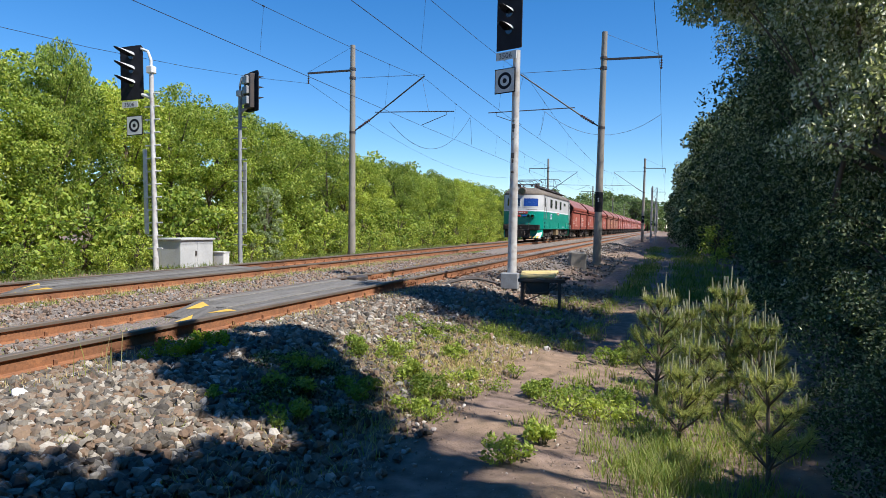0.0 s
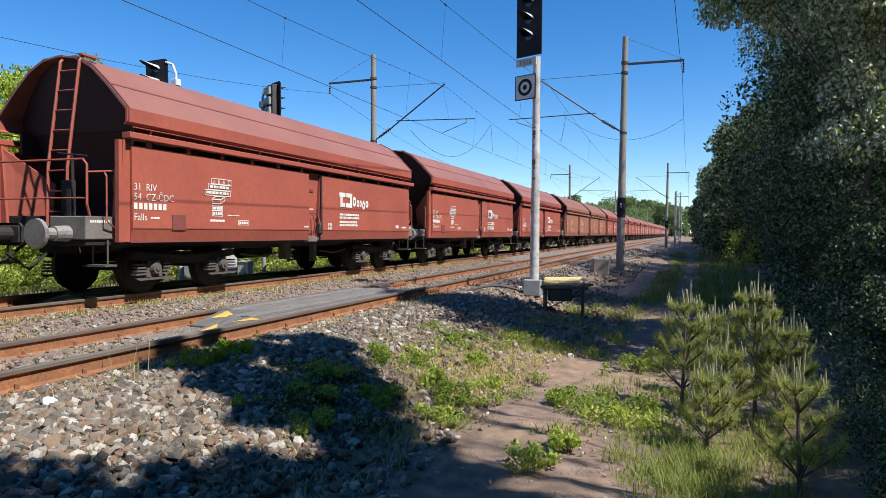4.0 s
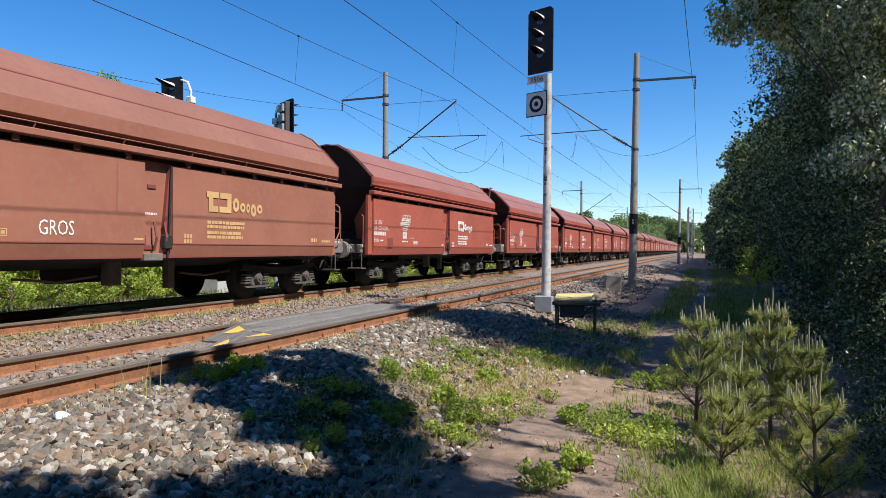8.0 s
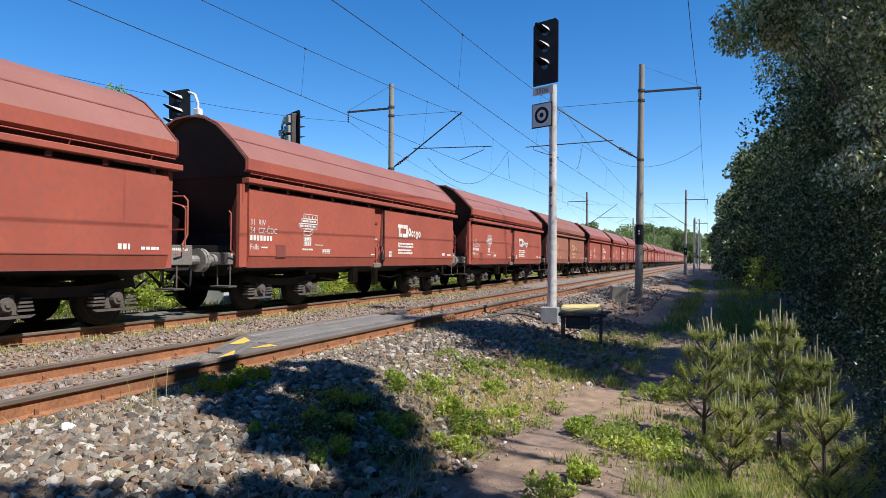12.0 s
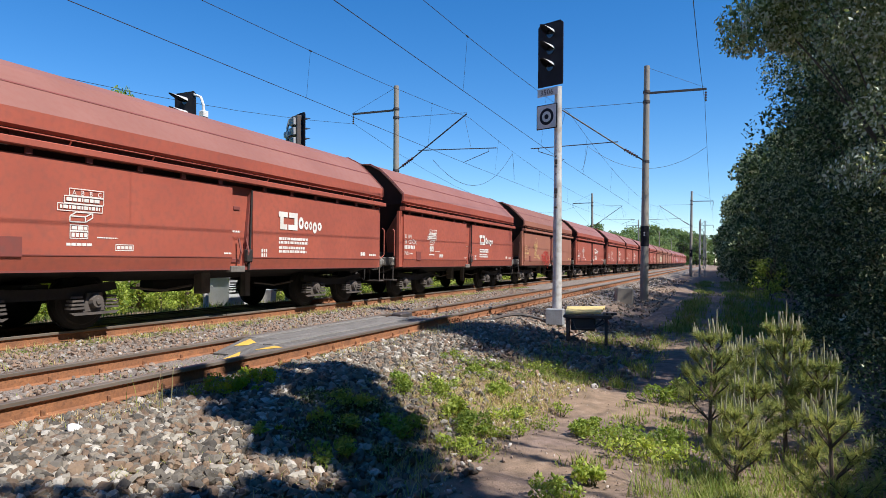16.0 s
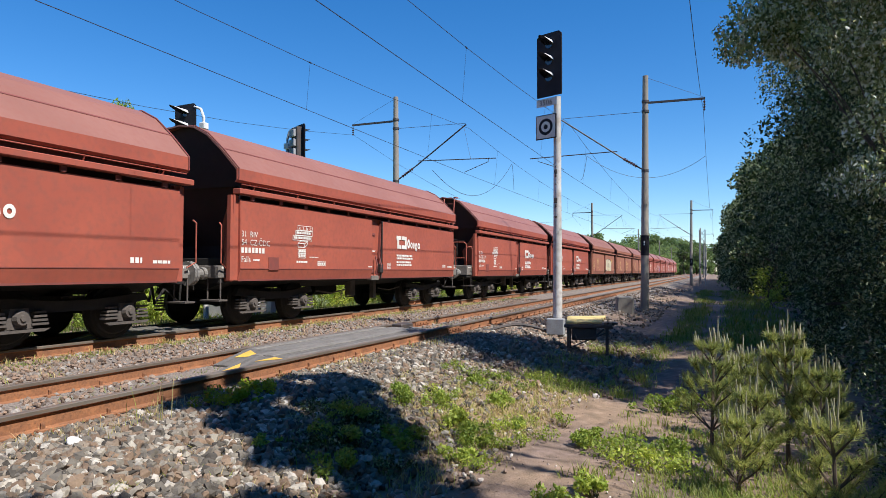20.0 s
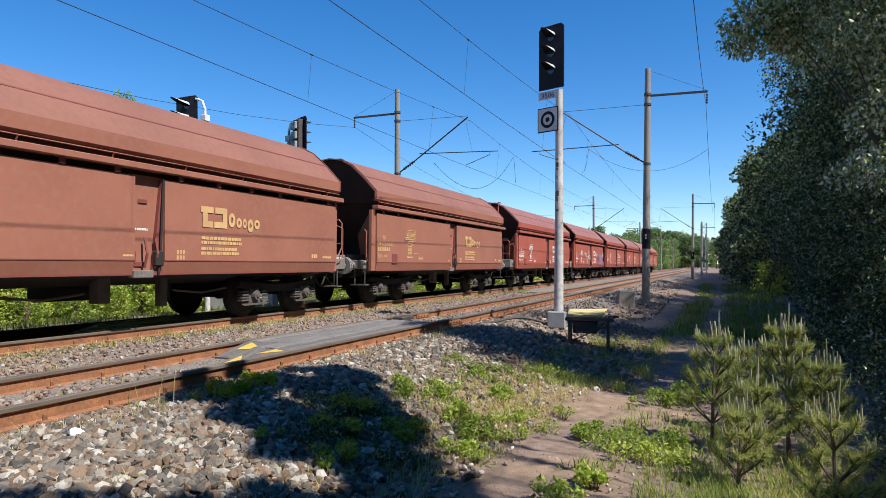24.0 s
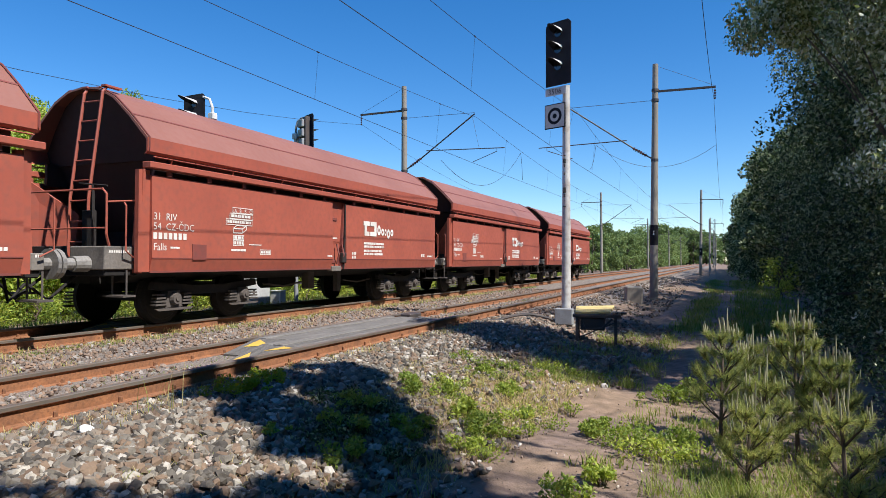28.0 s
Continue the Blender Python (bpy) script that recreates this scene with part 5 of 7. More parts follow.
for k in range(N_WAGONS):
    n = k + 1
    key = (n in BROWN, n in LADDER, n not in LADDER or n == 1)
    if key not in KINDS:
        KINDS[key] = wagon(M["wagon_brown"] if key[0] else M["wagon_red"], M["wagon_brown_roof"] if key[0] else M["wagon_roof"], key[1], key[0], 5, key[2])
        w = KINDS[key]
    else:
        w = copy_thing(KINDS[key], pose(0, 0, 0))
        for o in w.children_recursive:
            if o.name.startswith("wheelset"):
                WHEELS[(0.9 if o.location.y > 0 else -0.9, 0.46)].append(o)
    WAGONS.append(w)


def tag_line(root, mat, pts, w=0.03):
    """One sprayed line through a few points."""
    bm = bmesh.new()
    for k, (a, c) in enumerate(zip(pts, pts[1:])):
        d = Vector((0, c[0] - a[0], c[1] - a[1])).normalized().cross(Vector((1, 0, 0))) * w
        A, C = Vector((1.4685 + 0.0006 * k, *a)), Vector((1.4685 + 0.0006 * k, *c))
        e = (C - A).normalized() * w * 0.5
        quad(bm, [A - d - e, C - d + e, C + d + e, A + d - e])
    part("graffiti", bm, mat, root, "sprayed line of graffiti")


w26, w22, w16, w5 = WAGONS[25], WAGONS[21], WAGONS[15], WAGONS[4]
wh = M["sign_white"]
tag_line(w26, wh, [(3.2, 1.75), (3.3, 2.0), (3.4, 1.8), (3.5, 1.95), (3.55, 1.75), (3.7, 1.9), (3.8, 1.7), (4.0, 1.9), (4.05, 1.7), (3.9, 1.65), (3.85, 1.8)], 0.02)
tag_line(w26, wh, [(4.15, 0.98), (4.2, 1.2), (4.4, 1.4), (4.3, 1.6), (4.45, 1.72), (4.55, 1.55), (4.6, 1.75), (4.72, 1.55), (4.8, 1.75), (4.95, 1.5), (5.0, 1.7), (5.25, 1.8), (5.45, 1.65), (5.5, 1.5), (5.2, 1.55), (5.1, 1.45)], 0.022)
tag_line(w26, wh, [(4.75, 1.95), (4.85, 2.05), (5.0, 2.0), (4.95, 1.88), (4.75, 1.92)], 0.03)
tag_line(w26, wh, [(4.55, 1.3), (4.7, 1.25), (4.85, 1.38)], 0.015)
tag_line(w26, wh, [(11.05, 1.7), (11.1, 1.95), (11.2, 1.75), (11.25, 1.95), (11.3, 1.7), (11.42, 1.9), (11.45, 1.6)], 0.02)
bm = bmesh.new()
for ya, yb, za, zb in ((9.25, 9.62, 1.2, 1.85), (9.64, 10.0, 1.12, 1.9), (10.02, 10.38, 1.15, 1.88), (10.4, 10.8, 1.2, 1.8)):
    quad(bm, [(1.4665, ya, za), (1.4665, yb, za - 0.03), (1.4665, yb + 0.05, zb), (1.4665, ya - 0.04, zb + 0.05)])
part("graffiti", bm, M["spray_grey"], w26, "dusty pink sprayed block letters")
graffiti(w26, M["purple"], 9.3, 10.7, 1.2, 1.85, 4, 26)
bm = bmesh.new()
for ya, yb, za, zb in ((6.3, 7.0, 1.2, 2.05), (7.08, 7.7, 1.15, 2.1), (7.8, 8.5, 1.12, 2.1), (8.55, 9.3, 1.12, 1.95)):
    quad(bm, [(1.4665, ya, za), (1.4665, yb, za + 0.04), (1.4665, yb + 0.12, zb), (1.4665, ya + 0.08, zb + 0.08)])
part("graffiti", bm, M["sign_cream"], w22, "large cream and yellow sprayed block letters")
for pts in ([(6.3, 1.2), (6.4, 2.15), (7.1, 2.08), (7.0, 1.22), (6.3, 1.2)], [(7.08, 1.15), (7.2, 2.18), (7.85, 2.1), (7.7, 1.2)], [(7.85, 1.12), (7.9, 2.15), (8.6, 2.1), (8.5, 1.15)], [(8.6, 1.12), (8.65, 2.0), (9.45, 1.95), (9.3, 1.15), (8.6, 1.12)]):
    tag_line(w22, M["dark_steel"], pts, 0.014)
for k in range(9):
    tag_line(w22, M["yellow"], [(9.7, 1.95), (9.7 + 0.28 * math.cos(k * 0.7), 1.95 + 0.22 * math.sin(k * 0.7))], 0.016)
graffiti(w16, M["red"], 3.5, 5.2, 1.13, 1.4, 7, 22)
graffiti(w16, M["sign_tan"], 1.9, 2.7, 1.5, 2.0, 9, 7)
text_part("lettering", "GROS", 0.3, Matrix(((0, 0, 1, 1.4685), (1, 0, 0, 3.55), (0, 1, 0, 1.25), (0, 0, 0, 1))), wh, w5, 0.72)


# ---- trees ----
def leaf_cloud(rng, blobs, n, size, droop=0.0):
    """Bent diamond leaves over the shells of many overlapping clumps."""
    w = np.array([b[3] ** 2 for b in blobs])
    pick = rng.choice(len(blobs), n, p=w / w.sum())
    B = np.array(blobs)
    d = rng.normal(size=(n, 3))
    d /= np.linalg.norm(d, axis=1)[:, None]
    rad = B[pick, 3] * (0.55 + 0.5 * rng.random(n) ** 0.6)
    c = B[pick, :3] + d * rad[:, None] * np.array([1, 1, 0.85])
    ax = rng.normal(size=(n, 3))
    ax[:, 2] -= droop
    ax /= np.linalg.norm(ax, axis=1)[:, None]
    nr = d + rng.normal(size=(n, 3)) * 0.7
    sd = np.cross(ax, nr)
    sd /= np.linalg.norm(sd, axis=1)[:, None] + 1e-6
    nr = np.cross(sd, ax)
    s = size * (0.6 + 0.8 * rng.random(n))[:, None]
    tip, base = c + ax * s, c - ax * s
    lf, rt = c + sd * s * 0.55 - nr * s * 0.18, c - sd * s * 0.55 - nr * s * 0.18
    v = np.stack([base, rt, tip, lf], 1).reshape(-1, 3)
    i = np.arange(n)[:, None] * 4
    f = np.concatenate([i + np.array([[0, 1, 2]]), i + np.array([[0, 2, 3]])], 0)
    return v, f


def trunk_mesh(name, rng, height, r, blobs):
    bm = bmesh.new()
    pts = [Vector((0, 0, -0.3))]
    for k in range(1, 6):
        pts.append(Vector((rng.normal(0, 0.12), rng.normal(0, 0.12), height * 0.85 * k / 5)))
    for k in range(5):
        tube(bm, pts[k], pts[k + 1], r * (1 - k / 5.5), r * (1 - (k + 1) / 5.5), 8, False)
    for b in blobs[:: max(1, len(blobs) // 10)]:
        k = int(np.clip(b[2] / height * 5 * 0.7, 0, 4))
        p = pts[k].lerp(pts[k + 1], 0.5)
        q = Vector(b[:3])
        mid = p.lerp(q, 0.5) + Vector((0, 0, 0.15))
        tube(bm, p, mid, r * 0.35, r * 0.2, 5, False)
        tube(bm, mid, q, r * 0.2, r * 0.06, 5, False)
    me = bpy.data.meshes.new(name)
    bm.to_mesh(me)
    bm.free()
    me.materials.append(M["bark"])
    return me


def tree_kind(seed, height, spread, low, n_blobs, n_leaves, leaf, material, droop=0.0, slim=1.0, clump=1.0, boughs=()):
    """low: where the crown begins, as a share of the height."""
    rng = np.random.default_rng(seed)
    blobs = []
    for k in range(n_blobs):
        h = low + (1 - low) * rng.random()
        env = spread * (0.35 + 0.65 * math.sin(math.pi * min(1, max(0.08, (1.04 - h) * 0.62 + 0.1))) ** 0.8)
        a, q = rng.random() * math.tau, math.sqrt(rng.random())
        rr = spread * (0.2 + 0.16 * rng.random()) * clump
        blobs.append((math.cos(a) * q * env, math.sin(a) * q * env, h * height * 0.97, rr))
    blobs.append((0, 0, height * 0.95, spread * 0.2))
    blobs += boughs
    v, f = leaf_cloud(rng, blobs, n_leaves, leaf, droop)
    crown = raw_mesh("crown", v, f, material)
    return trunk_mesh("trunk", rng, height, (0.018 * height + 0.03) * slim, blobs), crown


def plant_tree(kind, x, y, s=1.0, turn=0.0, label="", group="", name="tree", sz=None):
    root = tagged(empty(name, pose(x, y, float(land(x, y)) - 0.05, 0, 0, turn)), label, "tree", group)
    for nm, me in zip(("trunk", "crown"), kind):
        o = new(nm, me)
        o.parent = root
        o.scale = (s, s, sz or s)
    return root


def woods():
    rng = np.random.default_rng(11)
    sunny = [tree_kind(20 + k, 6.9 + 0.15 * k, 2.1, 0.03, 125, 24000, 0.055, M["leaf_left"], 0.3, 1.0, 0.7) for k in range(5)]
    back = [tree_kind(30 + k, 7.4, 2.3, 0.03, 40, 3200, 0.13, M["leaf_left"]) for k in range(2)]
    far = [tree_kind(40 + k, 7.5, 2.6, 0.03, 50, 2600, 0.19, M["leaf_far"], 0.0, 1.0, 0.75) for k in range(3)]
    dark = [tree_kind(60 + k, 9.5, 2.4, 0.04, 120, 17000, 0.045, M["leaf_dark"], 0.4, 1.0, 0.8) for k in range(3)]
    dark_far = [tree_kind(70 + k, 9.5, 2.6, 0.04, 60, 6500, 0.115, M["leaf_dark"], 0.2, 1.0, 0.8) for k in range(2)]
    y = 6.0
    while y < 75:
        yy = y + rng.normal(0, 0.35)
        h = (0.84 if yy < 34 else 0.74) + 0.1 * rng.random() ** 2
        plant_tree(sunny[rng.integers(5)], -16.8 - 0.8 * rng.random(), yy, h, rng.random() * 360, "young leafy tree with sunlit fresh green leaves", "trees of the sunlit wood")
        plant_tree(back[rng.integers(2)], -19.6 - 0.8 * rng.random(), yy + 1.1, h + 0.06, rng.random() * 360, "leafy tree deeper in the sunlit wood", "trees of the sunlit wood")
        y += 1.75 + 0.02 * y
    low = [tree_kind(35 + k, 2.4, 1.3, 0.02, 26, 1400, 0.085, M["leaf_left"]) for k in range(2)]
    y = 8.0
    while y < 60:
        plant_tree(low[rng.integers(2)], -15.6 - 0.5 * rng.random(), y, 0.7 + 0.4 * rng.random(), rng.random() * 360, "leafy green shrub at the sunlit edge of the wood", "shrubs of the sunlit wood", "shrub")
        y += 1.5 + 0.025 * y
    # unseen trees added behind the viewer to block skylight
    for k in range(16):
        plant_tree(dark_far[k % 2], 4.5 + 5 * rng.random() - 0.8 * (k % 3), -1.5 - 1.6 * k * 0.7, 1.0 + 0.3 * rng.random(), rng.random() * 360, "unseen tree added behind the viewer to block skylight", "trees of the shaded wood")
    y = 78.0
    while y < 330:
        for x in (-17.5, -24.0):
            plant_tree(far[rng.integers(3)], x + rng.normal(0, 1), y + rng.normal(0, 1.5), 0.62 + 0.3 * rng.random() + (y - 78) * 0.003, rng.random() * 360, "distant broad-leaved tree beside the railway", "far trees")
        y += 4 + 0.02 * y
    for k in range(46):
        plant_tree(far[rng.integers(3)], -95 + 2.15 * k + rng.normal(0, 1), 330 + rng.normal(0, 12), 1.5 + 0.7 * rng.random(), rng.random() * 360, "distant tree on the low hill", "far trees")
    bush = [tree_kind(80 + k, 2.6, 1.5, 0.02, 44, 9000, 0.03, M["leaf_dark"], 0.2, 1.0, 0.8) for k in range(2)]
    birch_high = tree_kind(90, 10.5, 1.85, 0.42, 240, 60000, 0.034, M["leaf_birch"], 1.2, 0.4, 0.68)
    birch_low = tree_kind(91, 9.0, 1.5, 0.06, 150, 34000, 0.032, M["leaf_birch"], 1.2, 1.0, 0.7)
    # a birch that reaches out over the path with hanging boughs
    reach = []
    for k in range(70):
        f = k / 69
        w = 0.15 + 0.75 * math.sin(math.pi * min(1, 0.25 + 0.75 * f))
        reach.append((-2.12 + 0.95 * f ** 0.8 + w * 0.4 * (rng.random() - 0.5), 0.7 * (rng.random() - 0.5), 4.5 + 0.5 * f + 2.6 * rng.random() ** 1.3 * (1 - 0.35 * f) - 0.9 * f * rng.random() ** 2, 0.13 + 0.15 * rng.random()))
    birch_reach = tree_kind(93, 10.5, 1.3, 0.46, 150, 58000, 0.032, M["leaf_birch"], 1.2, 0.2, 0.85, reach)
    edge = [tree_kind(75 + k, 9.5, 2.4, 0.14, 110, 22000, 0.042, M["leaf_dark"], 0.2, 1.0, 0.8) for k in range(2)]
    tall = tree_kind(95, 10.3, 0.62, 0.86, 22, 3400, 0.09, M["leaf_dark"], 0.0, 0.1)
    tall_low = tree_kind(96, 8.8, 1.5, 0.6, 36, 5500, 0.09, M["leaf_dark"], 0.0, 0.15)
    y = 16.0
    while y < 150:
        front, s = (0.082 * y + 2.35, 1.05 + 0.014 * (y - 15)) if y < 33 else (0.082 * y + 2.35, 0.78) if y < 40 else (2.95, 0.92)
        for row, (x, sc) in enumerate(((front, s), (front + 2.6, 1.1))):
            kind = dark[rng.integers(3)] if y < 21 and row == 0 else edge[rng.integers(2)] if y < 40 else dark_far[rng.integers(2)]
            plant_tree(kind, x + 0.2 * rng.normal(), y + rng.normal(0, 0.4) + row, sc * (0.92 + 0.16 * rng.random()), rng.random() * 360, "tall broad-leaved tree in deep shade beside the path", "trees of the shaded wood")
        y += 1.9 + 0.03 * y
    for kind, x, yy, s in ((birch_low, 3.0, 10.9, 1.0), (birch_high, 2.95, 10.35, 0.97), (birch_low, 2.85, 9.0, 0.95), (birch_low, 4.4, 15.2, 1.15)):
        plant_tree(kind, x, yy, s, 70 * x, "tall birch with hanging twigs, glossy leaves and painted glints", "trees of the shaded wood")
    plant_tree(birch_reach, 2.3, 10.1, 1.0, 0, "tall birch whose hanging boughs reach over the path", "trees of the shaded wood")
    plant_tree(dark[1], 4.0, 15.3, 1.05, 130, "tall broad-leaved tree behind the birches", "trees of the shaded wood", sz=1.15)
    plant_tree(dark[2], 5.6, 14.2, 1.05, 30, "tall broad-leaved tree behind the birches", "trees of the shaded wood", sz=1.2)
    plant_tree(dark[0], 4.0, 10.1, 0.6, 20, "tall broad-leaved tree behind the birches", "trees of the shaded wood")
    plant_tree(dark[1], 4.6, 8.6, 0.55, 20, "tall broad-leaved tree behind the birches", "trees of the shaded wood")
    plant_tree(dark[2], 4.1, 15.0, 0.75, 50, "tall broad-leaved tree behind the birches", "trees of the shaded wood", sz=1.08)
    # unseen rows of trees added on the right, which close off the sky
    for row, (x, s) in enumerate(((9.5, 1.15), (13.5, 1.4), (18.0, 1.9))):
        for k in range(11):
            if row == 0 and 2 < k < 6:
                continue
            plant_tree(dark_far[k % 2], x + 0.6 * rng.normal(), -13 + 4.0 * k + 1.5 * row, s * (0.92 + 0.16 * rng.random()), rng.random() * 360, "unseen tall tree added on the right to block skylight", "trees of the shaded wood")
    y = 9.3
    while y < 45:
        plant_tree(bush[rng.integers(2)], 0.082 * y + 2.0 + 0.15 * rng.normal(), y, 0.75 + 0.35 * rng.random(), rng.random() * 360, "leafy shrub at the edge of the wood, coloured shade-dark", "shrubs of the shaded wood", "shrub")
        y += 1.1 + 0.02 * y
    for x, yy, s in ((2.6, 38.0, 0.75), (2.2, 31.0, 0.35)):
        plant_tree(low[0], x, yy, s, 30 * yy, "small bright green shrub in a patch of sun", "shrubs of the shaded wood", "shrub")
    for x, yy, s in ((1.8, 6.3, 0.5), (2.3, 7.6, 0.7), (1.65, 5.1, 0.45), (2.5, 8.6, 0.8), (1.5, 4.2, 0.4)):
        plant_tree(bush[0], x, yy, s, 50 * yy, "leafy shrub beside the young pines, coloured shade-dark", "shrubs of the shaded wood", "shrub")
    # unseen large shrubs, added only to shade those beside the pines
    for x, yy, s in ((4.8, 3.4, 1.6), (5.0, 5.2, 1.7), (4.7, 7.0, 1.7), (5.0, 8.7, 1.8)):
        plant_tree(bush[1], x, yy, s, 70 * yy, "unseen large shrub added to shade the shrubs by the pines", "shrubs of the shaded wood", "shrub")
    y = 5.0
    while y < 34:
        plant_tree(low[rng.integers(2)], -14.2 - 0.4 * rng.random(), y, 0.32 + 0.14 * rng.random(), rng.random() * 360, "low leafy green shrub beside the far track", "shrubs of the sunlit wood", "shrub")
        y += 0.9 + 0.03 * y
    for k in range(26):
        x = -84 + 3.1 * k
        plant_tree(far[rng.integers(3)], x, 352 + rng.normal(0, 4), 1.75 + 0.8 * math.exp(-((x + 30) / 20) ** 2) + 0.3 * rng.random(), rng.random() * 360, "distant tree on the low hill", "far trees")
    # a small grey-green conifer before the sunlit wood, and one crown that stands above its neighbours
    grey = tree_kind(98, 2.9, 0.6, 0.02, 150, 9000, 0.032, M["leaf_grey"], -0.8, 0.6, 0.5)
    plant_tree(grey, -14.6, 22.5, 1.0, 0, "small grey-green conifer before the sunlit wood", "")
    plant_tree(sunny[1], -17.0, 15.2, 0.5, 30, "young leafy tree that overtops its neighbours", "trees of the sunlit wood", sz=0.97)
    # unseen high-crowned trees added beside the viewer, to cast the shade on the bank
    for gx, gy in ((-5.0, 5.3), (-4.7, 6.0), (-4.4, 6.7), (-3.9, 6.2), (-4.2, 5.0), (-3.5, 5.8), (-3.7, 4.7), (-3.1, 5.2), (-2.6, 4.7), (-2.1, 4.35), (-1.75, 3.9), (-1.3, 3.7), (-0.5, 3.1), (-1.7, 2.5), (-0.6, 2.2), (-3.3, 1.9), (-2.4, 2.4), (-4.2, 1.7), (-2.35, 3.55), (-2.6, 3.0), (1.1, 4.6), (1.4, 5.5), (0.9, 3.7), (1.6, 4.2), (1.6, 6.3), (0.7, 4.2)):
        plant_tree(tall, gx + 7.1, gy - 1.77, 0.9, 40 * gx, sz=1.0, label="unseen high-crowned tree added to shade the ground by the path", group="trees of the shaded wood")
    # more unseen trees, added to shade the path and its right side
    for x, yy, s in ((2.5, 0.6, 0.8), (3.8, 1.3, 0.8), (5.2, 1.0, 0.95), (3.6, 0.3, 0.95), (3.2, -1.8, 1.0), (-0.5, -3.2, 1.0), (1.5, -2.4, 1.0), (7.9, 2.1, 1.0), (8.0, 3.5, 1.0), (8.1, 4.9, 1.0), (8.1, 6.3, 1.0), (7.2, 1.4, 0.95), (9.4, 4.2, 1.1)):
        plant_tree(tall_low, x, yy, s, 40 * x, sz=1.0, label="unseen high-crowned tree added for shade around the path", group="trees of the shaded wood")


woods()


# ---- beside and on the tracks ----
def crossing(name, xc, z, y0, y1, label):
    """Boards laid lengthwise between the rails, with a ramped end plate that bears yellow triangles."""
    root = tagged(empty(name), label, "track crossing", kind="structure")
    w = 0.172
    for k in range(7):
        x = xc - 0.6 + k * w
        bm = bmesh.new()
        start = y0 + (1.32 if x + w / 2 < xc else 0.75)
        box(bm, x + 0.004, x + w - 0.006, start + 0.02 * (k % 3), y1 + 0.1 * ((k * 5) % 3), z - 0.11, z - 0.012 - 0.004 * ((k * 3) % 4), 0.006)
        part("board", bm, M["plank"], root)
    # the ramp is stepped: its far half starts later
    for side in (-1, 1):
        bm = bmesh.new()
        x0, x1, ya, yb = (xc - 0.6, xc - 0.09, y0 + 0.62, y0 + 1.3) if side < 0 else (xc - 0.07, xc + 0.6, y0, y0 + 0.73)
        slab(bm, [(x0, ya, z - 0.16), (x1, ya, z - 0.16), (x1, yb, z - 0.02), (x0, yb, z - 0.02)], -0.03, 2)
        plate = part("ramp_plate", bm, M["plank"], root, "grey ramped end plate")
        marks = (((0.1, 0.3), (0.42, 0.42), (0.12, 0.62)),) if side < 0 else (((0.06, 0.03), (0.34, 0.03), (0.1, 0.4)), ((0.24, 0.5), (0.56, 0.66), (0.4, 0.7)))
        for pts in marks:
            bm = bmesh.new()
            slab(bm, [(x0 + p, ya + q, z - 0.16 + 0.14 * q / (yb - ya) + 0.004) for p, q in pts], 0.003, 2)
            part("triangle", bm, M["yellow"], plate, "worn yellow warning triangle")


crossing("crossing_near", NEAR_C, -0.005, 6.6, 12.0, "grey boards between the rails of the near track")
crossing("crossing_far", FAR_C, -0.01, 7.6, 14.3, "grey boards between the rails of the far track")


def rail_joint(x, z, y):
    bm = bmesh.new()
    for s in (-1, 1):
        box(bm, x + s * 0.012 - (0.022 if s < 0 else 0), x + s * 0.012 + (0.022 if s > 0 else 0), y - 0.33, y + 0.33, z - 0.135, z - 0.045, 0.006)
        for k in (-0.24, -0.08, 0.08, 0.24):
            tube(bm, (x + s * 0.03, y + k, z - 0.09), (x + s * 0.06, y + k, z - 0.09), 0.018, 0.018, 6)
    tagged(part("rail_joint", bm, M["rust"]), "rusty bolted fishplate at a rail joint", "rail joint", "rail joints")


for jx, jz, jy in ((NEAR_C + GAUGE, 0.02, 12.6), (NEAR_C - GAUGE, -0.03, 14.4), (FAR_C + GAUGE, -0.01, 16.2), (FAR_C + GAUGE, -0.01, 4.9)):
    rail_joint(jx, jz, jy)


def point_detector():
    root = tagged(empty("rail_contact_box", pose(NEAR_C - GAUGE + 0.25, 12.9, -0.1)), "small dark box bolted beside the rail", "trackside box")
    boxpart("case", (-0.12, 0.12, -0.28, 0.28, -0.1, 0.09), M["dark_steel"], root, "", 0.02)
    bm = bmesh.new()
    pipe(bm, [(0.1, 0.1, 0.0), (0.5, 0.3, -0.05), (0.8, 0.2, -0.06)], 0.025)
    part("lead", bm, M["dark_steel"], root)


point_detector()


